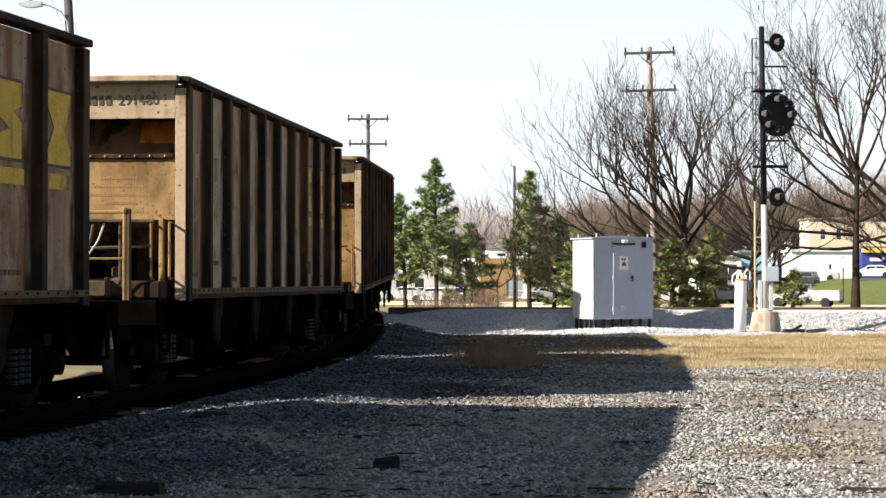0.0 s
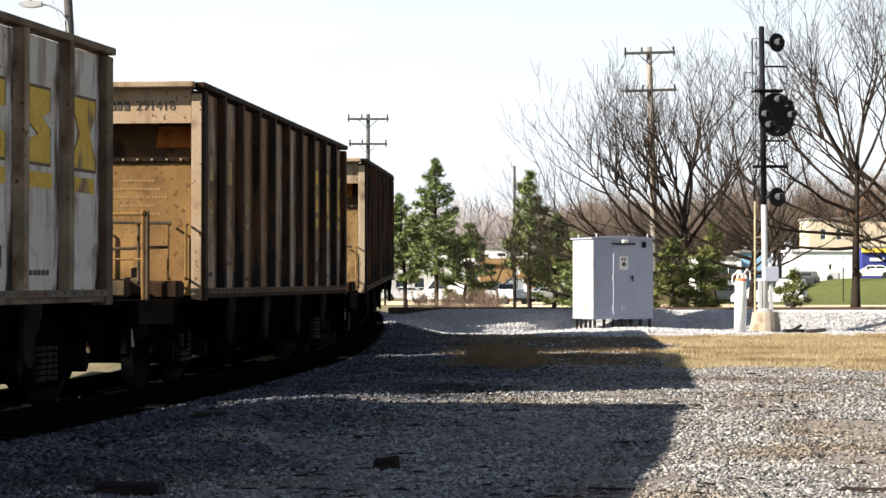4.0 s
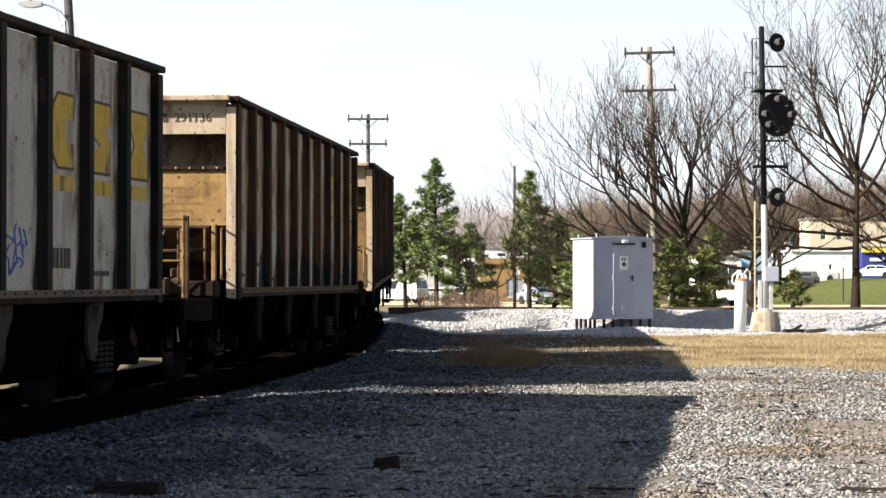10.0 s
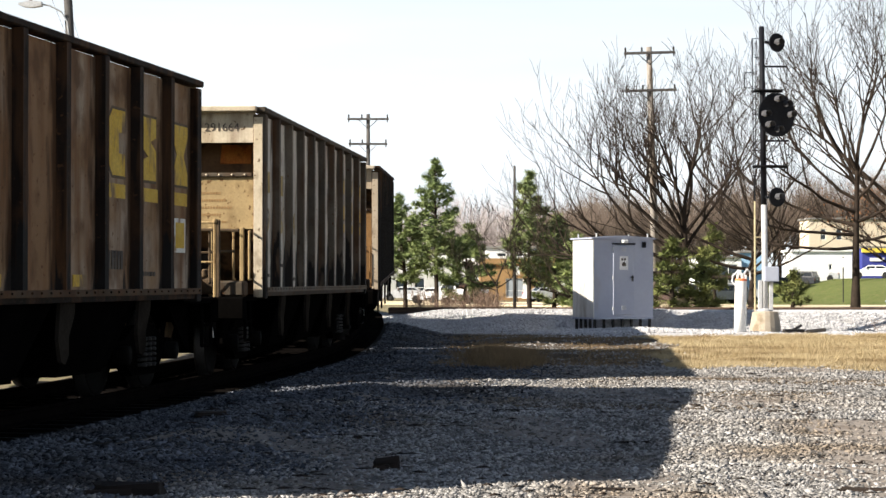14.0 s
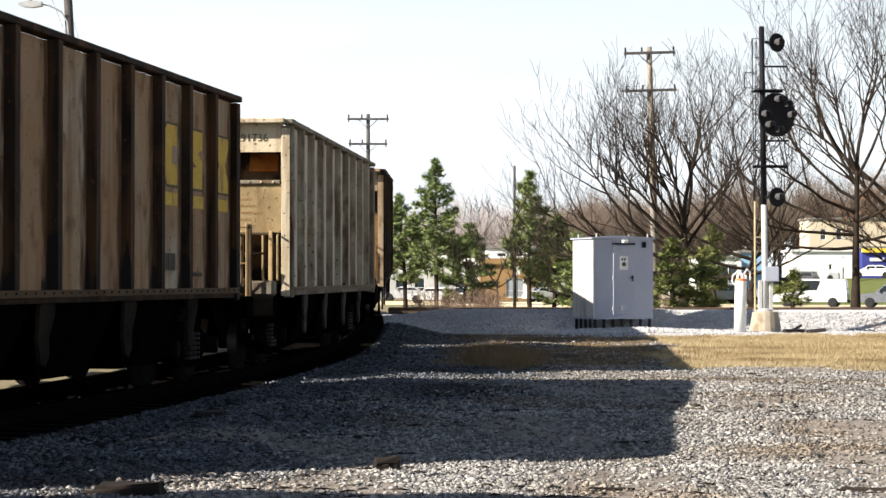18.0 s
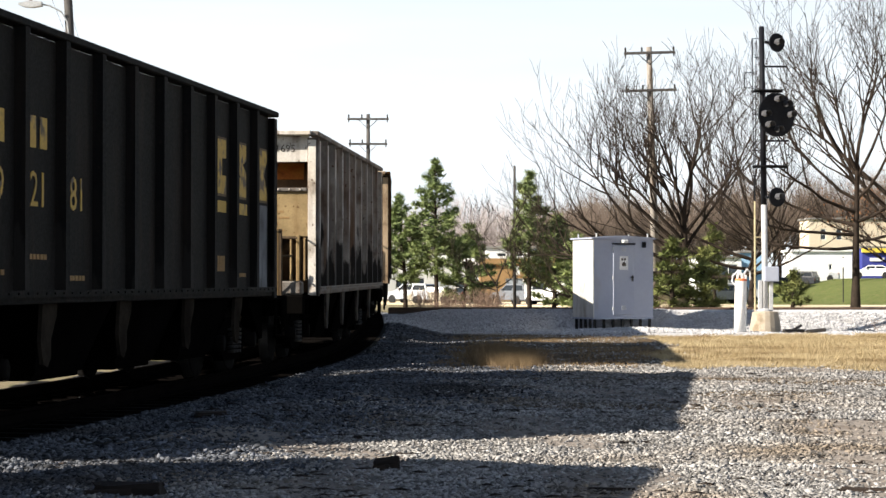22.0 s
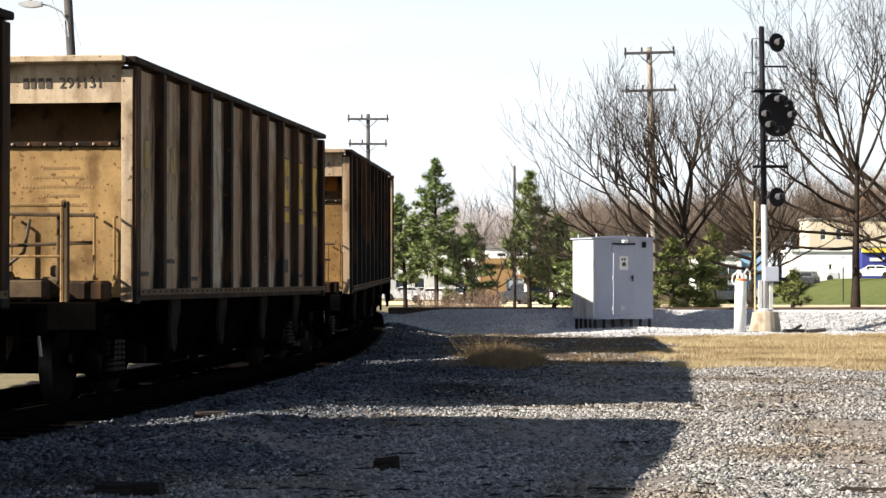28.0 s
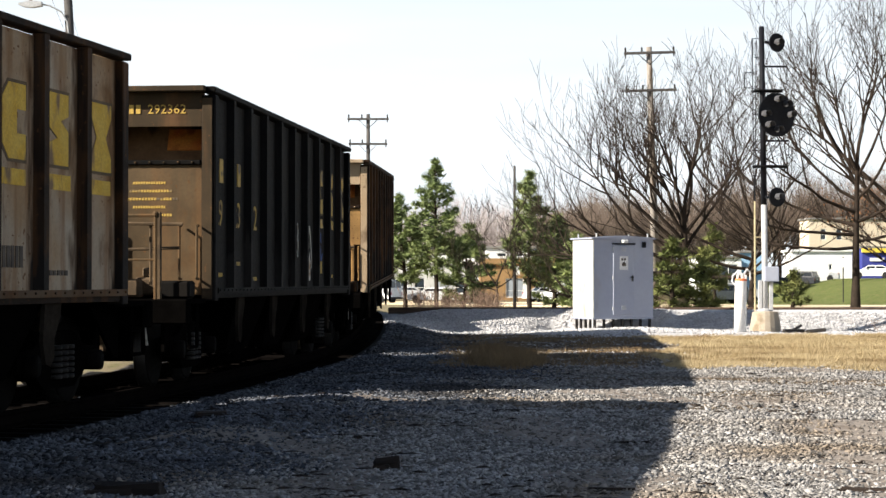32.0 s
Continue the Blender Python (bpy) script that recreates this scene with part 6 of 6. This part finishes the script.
g.f = [(k * 5 + i, k * 5 + i + 1, k * 5 + 6 + i, k * 5 + 5 + i) for k in range(len(stops) - 1) for i in range(4)]
tagged(part("road", g, asphalt), "grey asphalt street curving behind the pines", "road", kind="structure")
for name, o in (("kerb", -5.7), ("kerb", 5.7)):
    k = ribbon([(-0.15, -0.1), (0.15, -0.1), (0.15, 0.15), (-0.15, 0.15)], [(x + o * math.cos(a), y - o * math.sin(a), ground_height(x + o * math.cos(a), y - o * math.sin(a)), a) for x, y, a in stops])
    tagged(part(name, k, kerb_mat), "pale tan concrete kerb along the street", "kerb", kind="structure")


def px_box(u0, u1, v0, v1, d):
    """Plan of a far front: left, right, bottom and top in metres at depth d."""
    return (u0 - 784) / 3536 * d, (u1 - 784) / 3536 * d, EYE - (v1 - 497) / 3536 * d, EYE - (v0 - 497) / 3536 * d


def shop(label, u0, u1, v_top, d, wall, deep, openings=(), fascia=None, roof=None, name="shop_building"):
    """A flat-roofed building: walls, roof, fascia and real windows set into its front."""
    x0, x1, _, z1 = px_box(u0, u1, v_top, 540, d)
    z0 = ground_height((x0 + x1) / 2, d) - 0.3
    b = thing(name, pose(x0, d, z0), label, "building")
    w, h = x1 - x0, z1 - z0
    cuts = sorted((((a - 784) / 3536 * d - x0, (c - 784) / 3536 * d - x0, EYE - (e - 497) / 3536 * d - z0, EYE - (q - 497) / 3536 * d - z0, m) for a, c, e, q, m in openings), key=lambda r: r[0])
    g, at = Geo(), 0.0
    for a, c, lo, hi, m in cuts:
        g.box(at, a, 0, 0.3, 0, h)
        g.box(a, c, 0, 0.3, 0, lo)
        g.box(a, c, 0, 0.3, hi, h)
        at = c
    g.box(at, w, 0, 0.3, 0, h)
    part("front_wall", g.mesh("front_wall", weld=True), wall, b)
    part("left_wall", Geo().box(0, 0.3, 0.3, deep, 0, h), wall, b)
    part("right_wall", Geo().box(w - 0.3, w, 0.3, deep, 0, h), wall, b)
    part("back_wall", Geo().box(0.3, w - 0.3, deep - 0.3, deep, 0, h), wall, b)
    part("roof", Geo().box(-0.25, w + 0.25, -0.25, deep + 0.25, h, h + 0.25, 0.03), roof or roof_tar, b)
    if fascia:
        part("fascia", Geo().box(-0.1, w + 0.1, -0.35, -0.002, h - fascia[1], h, 0.02), fascia[0], b)
    for a, c, lo, hi, m in cuts:
        win = part("window", Geo().box(a, c, 0.14, 0.17, lo, hi), m, b)
        part("window_frame", Geo().box(a, a + 0.08, 0.06, 0.2, lo, hi).box(c - 0.08, c, 0.06, 0.2, lo, hi).box(a, c, 0.06, 0.2, hi - 0.08, hi).box(a, c, 0.06, 0.2, lo, lo + 0.08), trim_white, win)
        k = max(1, int((c - a) / 0.9))
        for i in range(1, k):
            x = a + (c - a) * i / k
            part("mullion", Geo().box(x - 0.03, x + 0.03, 0.08, 0.2, lo, hi), trim_white, win)
        for i in range(1, max(1, int((hi - lo) / 0.7))):
            z = lo + i * 0.7
            part("transom", Geo().box(a + 0.08, c - 0.08, 0.1, 0.19, z - 0.025, z + 0.025), trim_white, win)
    return b


dark_glass, pale_glass = glass("window_glass", (0.03, 0.04, 0.05)), glass("lit_glass", (0.3, 0.33, 0.36))
shop("tan-orange shop with a white roof band and glazed door", 850, 992, 458, 205, wall_tan, 10, [(895, 927, 527, 493, pale_glass), (950, 975, 522, 498, dark_glass)], (wall_tan, 0.6), trim_white)
shop("pale two-storey block behind the pines", 860, 1000, 440, 226, wall_white, 9, [(880, 896, 470, 448, dark_glass), (905, 925, 470, 448, dark_glass)])
shop("pale grey shop row behind the pines", 640, 842, 452, 232, wall_grey, 10, [(700, 722, 520, 496, dark_glass), (733, 752, 520, 492, dark_glass), (770, 792, 520, 490, pale_glass), (805, 830, 520, 492, dark_glass)], (wall_white, 0.9))
shop("low white office with a wide dark window", 1236, 1312, 457, 206, wall_white, 8, [(1242, 1262, 500, 470, pale_glass), (1272, 1306, 503, 468, dark_glass)])
shop("pale blue shed behind the signal", 1312, 1352, 448, 212, wall_blue, 8)
shop("long white metal building on the green rise", 1402, 1508, 446, 225, wall_white, 6, [(1467, 1473, 478, 468, dark_glass)], None, wall_white)
shop("large beige building with yellow trim", 1432, 1660, 389, 262, wall_beige, 7, [(1452, 1462, 425, 405, dark_glass), (1480, 1490, 425, 405, dark_glass)], None)
store = shop("blue-fronted shop with a yellow band", 1526, 1650, 440, 238, wall_navy, 12, [(1536, 1556, 487, 478, pale_glass)], (wall_yellow, 0.5))
part("teal_panel", Geo().box(3.55, 4.2, -0.3, -0.01, 0.3, 4.2, 0.02), wall_teal, store, "teal end panel")
part("sign_panel", Geo().box(0.9, 2.6, -0.12, -0.004, 2.35, 2.75, 0.01), trim_white, store, "white sign bar")
red_sign = thing("shop_sign", pose(46.2, 234, ground_height(46.2, 234)), "red shop sign on two thin posts", "sign")
part("panel", Geo().box(-0.8, 0.8, -0.1, 0.1, 2.7, 3.5, 0.03), orange_red, red_sign)
for k in (-0.6, 0.6):
    part("post", Geo().tube((k, 0, -0.2), (k, 0, 2.7), 0.06), dark_iron, red_sign)
for u, d, top in ((915, 190, 470), (933, 160, 497), (1272, 190, 470), (1492, 170, 455)):
    x = (u - 784) / 3536 * d
    z = ground_height(x, d)
    p = thing("sign_post", pose(x, d, z), "thin pole with a small white sign", "sign")
    h = EYE - (top - 497) / 3536 * d - z
    part("post", Geo().tube((0, 0, -0.1), (0, 0, h), 0.05), dark_iron, p)
    part("sign_plate", Geo().box(-0.25, 0.25, -0.09, -0.055, h - 0.9, h - 0.1, 0.01), trim_white, p)


# vehicles
def wheel_meshes():
    t = Geo().lathe([(0.2, -0.1), (0.32, -0.11), (0.35, -0.07), (0.35, 0.07), (0.32, 0.11), (0.2, 0.1)], pose(0, 0, 0, 90, 0, 0), 20).mesh("tyre", True)
    r = Geo().lathe([(0.0, -0.085), (0.06, -0.1), (0.19, -0.085), (0.21, -0.1), (0.21, 0.1), (0.19, 0.085), (0.06, 0.1), (0.0, 0.085)], pose(0, 0, 0, 90, 0, 0), 20).mesh("rim", True)
    return t, r


TYRE, RIM = wheel_meshes()
load_brown = material("load_brown", (0.06, 0.03, 0.02), (0.12, 0.07, 0.045), 4, 0.95)
rubber = material("rubber", (0.02, 0.02, 0.02), (0.03, 0.03, 0.03), 5, 0.9)
alloy = material("alloy", (0.45, 0.45, 0.46), (0.55, 0.55, 0.56), 5, 0.4, 0.7)
tail_red = material("tail_red", (0.35, 0.02, 0.02), (0.42, 0.03, 0.03), 5, 0.3)
lamp_clear = material("lamp_clear", (0.7, 0.7, 0.7), (0.8, 0.8, 0.78), 5, 0.2)
car_glass = glass("car_glass", (0.015, 0.018, 0.02))
SHAPES = {
    "sedan": (4.7, 1.78, [(-2.35, 0.35), (-2.35, 0.8), (-2.25, 0.98), (-1.5, 1.02), (1.0, 0.98), (2.1, 0.84), (2.35, 0.66), (2.35, 0.32)], [(-1.75, 1.0), (-1.05, 1.42), (0.35, 1.44), (1.15, 0.97)], 1.38),
    "suv": (4.7, 1.85, [(-2.35, 0.4), (-2.35, 1.05), (-2.28, 1.1), (1.1, 1.1), (2.2, 1.0), (2.35, 0.8), (2.35, 0.4)], [(-2.28, 1.08), (-2.0, 1.72), (0.3, 1.76), (1.1, 1.08)], 1.4),
    "van": (5.5, 2.0, [(-2.75, 0.42), (-2.75, 1.15), (-2.72, 1.2), (1.55, 1.2), (2.6, 1.0), (2.75, 0.8), (2.75, 0.42)], [(-2.72, 1.18), (-2.6, 2.12), (0.75, 2.16), (1.6, 1.18)], 1.7),
    "pickup": (5.6, 1.95, [(-2.8, 0.55), (-2.8, 1.12), (-0.55, 1.12), (-0.5, 1.14), (1.3, 1.12), (2.6, 1.04), (2.8, 0.85), (2.8, 0.5)], [(-0.6, 1.1), (-0.45, 1.8), (0.75, 1.82), (1.35, 1.1)], 1.75),
}


def vehicle(kind, m, paint, label, group):
    """A road vehicle: body, cabin, glazing, lights and four wheels; x runs forward."""
    long, wide, lower, upper, axle = SHAPES[kind]
    c = thing({"suv": "suv", "sedan": "car", "van": "van", "pickup": "pickup_truck"}[kind], m, label, {"suv": "car", "sedan": "car", "van": "van", "pickup": "pickup truck"}[kind], group)
    h = wide / 2
    part("body", Geo().prism(lower, -h, h), paint, c)
    n, k = len(upper), 0.86
    g = Geo().add([(x, -h * (1 if z < 1.25 else k), z) for x, z in upper] + [(x, h * (1 if z < 1.25 else k), z) for x, z in upper],
                  [tuple(range(n)), tuple(range(2 * n - 1, n - 1, -1))] + [(i, n + i, n + (i + 1) % n, (i + 1) % n) for i in range(n)])
    part("cabin", g, paint, c)
    (x0, z0), (x1, z1), (x2, z2), (x3, z3) = upper
    zc, zt = z0 + 0.1, z1 - 0.1
    span = lambda z: (x0 + (x1 - x0) * (z - z0) / (z1 - z0) + 0.12, x3 + (x2 - x3) * (z - z3) / (z2 - z3) - 0.12)
    (a0, a1), (b0, b1) = span(zc), span(zt)
    panes = [(0.52, 1.0)] if kind == "van" else [(0.0, 0.47), (0.52, 1.0)]
    for s in (-1, 1):
        yc, yt = s * h * (1 - (1 - k) * (zc - z0) / (z1 - z0)) + s * 0.012, s * h * (1 - (1 - k) * (zt - z0) / (z1 - z0)) + s * 0.012
        for p, q in panes:
            pts = [(a0 + (a1 - a0) * p, yc, zc), (a0 + (a1 - a0) * q, yc, zc), (b0 + (b1 - b0) * q, yt, zt), (b0 + (b1 - b0) * p, yt, zt)]
            part("side_window", Geo().add(pts + [(x, y - s * 0.05, z) for x, y, z in pts], [(0, 1, 2, 3), (7, 6, 5, 4), (0, 4, 5, 1), (1, 5, 6, 2), (2, 6, 7, 3), (3, 7, 4, 0)]), car_glass, c)
        part("headlight", Geo().box(long / 2 - 0.06, long / 2 + 0.012, s * (h - 0.22) - 0.17, s * (h - 0.22) + 0.17, 0.62, 0.78, 0.02), lamp_clear, c)
        part("tail_light", Geo().box(-long / 2 - 0.012, -long / 2 + 0.05, s * (h - 0.1) - 0.08, s * (h - 0.1) + 0.08, 0.72, 1.0, 0.02), tail_red, c)
        part("mirror", Geo().box(a1 - 0.25, a1 - 0.12, s * (h + 0.1) - 0.09, s * (h + 0.1) + 0.09, zc, zc + 0.14, 0.02), paint, c)
    for (xa, za), (xb, zb), sgn, nm in (((x0, z0), (x1, z1), -1, "rear_window"), ((x3, z3), (x2, z2), 1, "windscreen")):
        e = [(xa + (xb - xa) * u + sgn * 0.014, za + (zb - za) * u, h * (1 - (1 - k) * u) - 0.14) for u in (0.2, 0.86)]
        halves = ((-1.0, -0.06), (0.06, 1.0)) if kind == "van" and sgn < 0 else ((-1.0, 1.0),)
        for p, q in halves:
            pts = [(e[0][0], e[0][2] * p, e[0][1]), (e[0][0], e[0][2] * q, e[0][1]), (e[1][0], e[1][2] * q, e[1][1]), (e[1][0], e[1][2] * p, e[1][1])]
            part(nm, Geo().add(pts + [(x - sgn * 0.05, y, z) for x, y, z in pts], [(0, 1, 2, 3), (7, 6, 5, 4), (0, 4, 5, 1), (1, 5, 6, 2), (2, 6, 7, 3), (3, 7, 4, 0)]), car_glass, c)
    for s in (-1, 1):
        part("bumper", Geo().box(s * long / 2 - 0.08, s * long / 2 + 0.08, -h + 0.03, h - 0.03, 0.36, 0.56, 0.03), rubber if kind in ("van", "pickup") else paint, c)
    part("plate", Geo().box(-long / 2 - 0.022, -long / 2 - 0.01, -0.17, 0.17, 0.78, 0.94), trim_white, c)
    if kind == "pickup":
        part("bed_floor", Geo().box(-2.7, -0.65, -h + 0.08, h - 0.08, 1.125, 1.13), rubber, c, "dark load bed")
        for s in (-1, 1):
            part("bed_side", Geo().box(-2.78, -0.55, s * h - (0.08 if s > 0 else 0), s * h + (0.08 if s < 0 else 0), 1.12, 1.3, 0.02), paint, c)
        part("tailgate", Geo().box(-2.8, -2.72, -h + 0.08, h - 0.08, 1.12, 1.3, 0.02), paint, c)
    for x in (-axle, axle):
        for s in (-1, 1):
            part("wheel_arch", Geo().lathe([(0.38, -0.008), (0.38, 0.008)], Matrix.Translation((x, s * h, 0.38)) @ pose(0, 0, 0, 90, 0, 0), 20), rubber, c)
            w = new("wheel")
            w.parent, w.matrix_basis = c, pose(x, s * (h - 0.08), 0.35)
            part("tyre", TYRE, rubber, w)
            part("rim", RIM, alloy, w)
    return c


def paint(name, c):
    return material(name, c, tuple(k * 0.92 for k in c), 2, 0.3, 0.0, bump=0.0, fine=10, spec=0.5)


WHITE, SILVER, DARK, RED, GREEN, BLUE, BEIGE, GREY_CAR = (paint(n, c) for n, c in (
    ("white_car_paint", (0.78, 0.78, 0.77)), ("silver_car_paint", (0.5, 0.51, 0.53)), ("dark_car_paint", (0.03, 0.032, 0.038)), ("maroon_car_paint", (0.07, 0.035, 0.038)),
    ("green_car_paint", (0.06, 0.1, 0.08)), ("blue_car_paint", (0.3, 0.34, 0.4)), ("beige_car_paint", (0.45, 0.4, 0.3)), ("grey_car_paint", (0.16, 0.17, 0.19))))
# kind, paint, words, second at which it comes into view, pace
TRAFFIC = [("van", WHITE, "white panel van", -1.8, 1.0), ("pickup", SILVER, "silver pickup truck", -0.55, 1.0), ("van", WHITE, "white delivery van", 1.15, 1.0), ("van", WHITE, "white work van", 3.17, 1.0),
           ("pickup", WHITE, "white pickup truck with a loaded bed", 8.65, 1.05), ("sedan", GREEN, "dark green sedan", 11.72, 1.05), ("suv", RED, "maroon sport utility", 12.15, 1.0),
           ("suv", SILVER, "silver sport utility", 15.5, 1.0), ("sedan", BEIGE, "beige sedan", 16.0, 1.0), ("van", WHITE, "white van", 17.36, 0.76), ("suv", GREY_CAR, "dark grey sport utility", 18.15, 1.1),
           ("suv", DARK, "black sport utility", 24.28, 1.1), ("van", WHITE, "white van", 25.3, 1.12), ("pickup", SILVER, "pale silver pickup truck", 29.42, 1.25), ("sedan", BLUE, "silver-blue sedan", 13.68, -1.2)]
traffic = []
for kind, coat, words, t0, pace in TRAFFIC:
    traffic.append((vehicle(kind, road_pose((0 - t0) * pace, pace < 0), coat, words + " driving along the street", "traffic on the street"), t0, pace))
loaded = traffic[4][0]
for k in range(6):
    for q in (-0.9, 0.9):
        part("stake", Geo().box(-2.7 + k * 0.38, -2.64 + k * 0.38, q - 0.03, q + 0.03, 1.2, 1.95, 0.005), scrap_wood, loaded)
part("load", Geo().box(-2.6, -0.75, -0.82, 0.82, 1.13, 1.62, 0.08), load_brown, loaded, "dark brown load behind stakes")
for kind, coat, words, u, d, turn in (("sedan", WHITE, "white sedan parked below the pines", 766, 180, 172), ("sedan", WHITE, "white sedan parked by the tan shop", 972, 188, 20), ("suv", GREY_CAR, "grey sport utility parked in the lot", 1278, 178, 200),
                                      ("suv", DARK, "dark sport utility parked behind the scrub", 1262, 190, 190), ("suv", DARK, "dark parked car on the rise", 1410, 222, 150), ("sedan", WHITE, "white car parked on the green rise", 1543, 205, 170),
                                      ("sedan", SILVER, "silver sedan parked on the rise", 1445, 226, 175), ("pickup", SILVER, "silver pickup parked in the lot", 1296, 186, 185), ("sedan", SILVER, "silver sedan parked at the shop row", 715, 205, 175)):
    x = (u - 784) / 3536 * d
    vehicle(kind, at_ground(x, d, 0.0, turn), coat, words, "parked vehicles")


def motions():
    """All that moves: the train and its wheels, and the traffic."""
    times = [i * 0.5 for i in range(65)]
    for n, car in cars:
        walk(car, [(t, car_pose((train_place(t) - n) * CAR)) for t in times])
    # wheelsets turn alike under every bogie: one action for the leading and one for the trailing axle
    steps = [i / 15 for i in range(481)]
    first = {}
    for n, car in cars:
        for b in car.children:
            if not b.name.startswith("bogie"):
                continue
            for w in b.children:
                if not w.name.startswith("wheelset"):
                    continue
                x = round(w.matrix_basis.translation.x, 2)
                if x not in first:
                    walk(w, [(t, pose(x, 0, 0.457, 0, math.degrees((train_place(t) - train_place(0)) * CAR / 0.457), 0)) for t in steps])
                    first[x] = w.animation_data
                else:
                    w.rotation_mode = "QUATERNION"
                    keys = w.animation_data_create()
                    keys.action = first[x].action
                    keys.action_slot = first[x].action_slot
    for k, (car, t0, pace) in enumerate(traffic):
        # two of them pull away briskly once they are past the bend
        spurt = 2.4 if k in (5, 6) else 0.0
        walk(car, [(t, road_pose((t - t0) * pace + spurt * smooth01(14.0, 17.0, t), pace < 0)) for t in times])


motions()
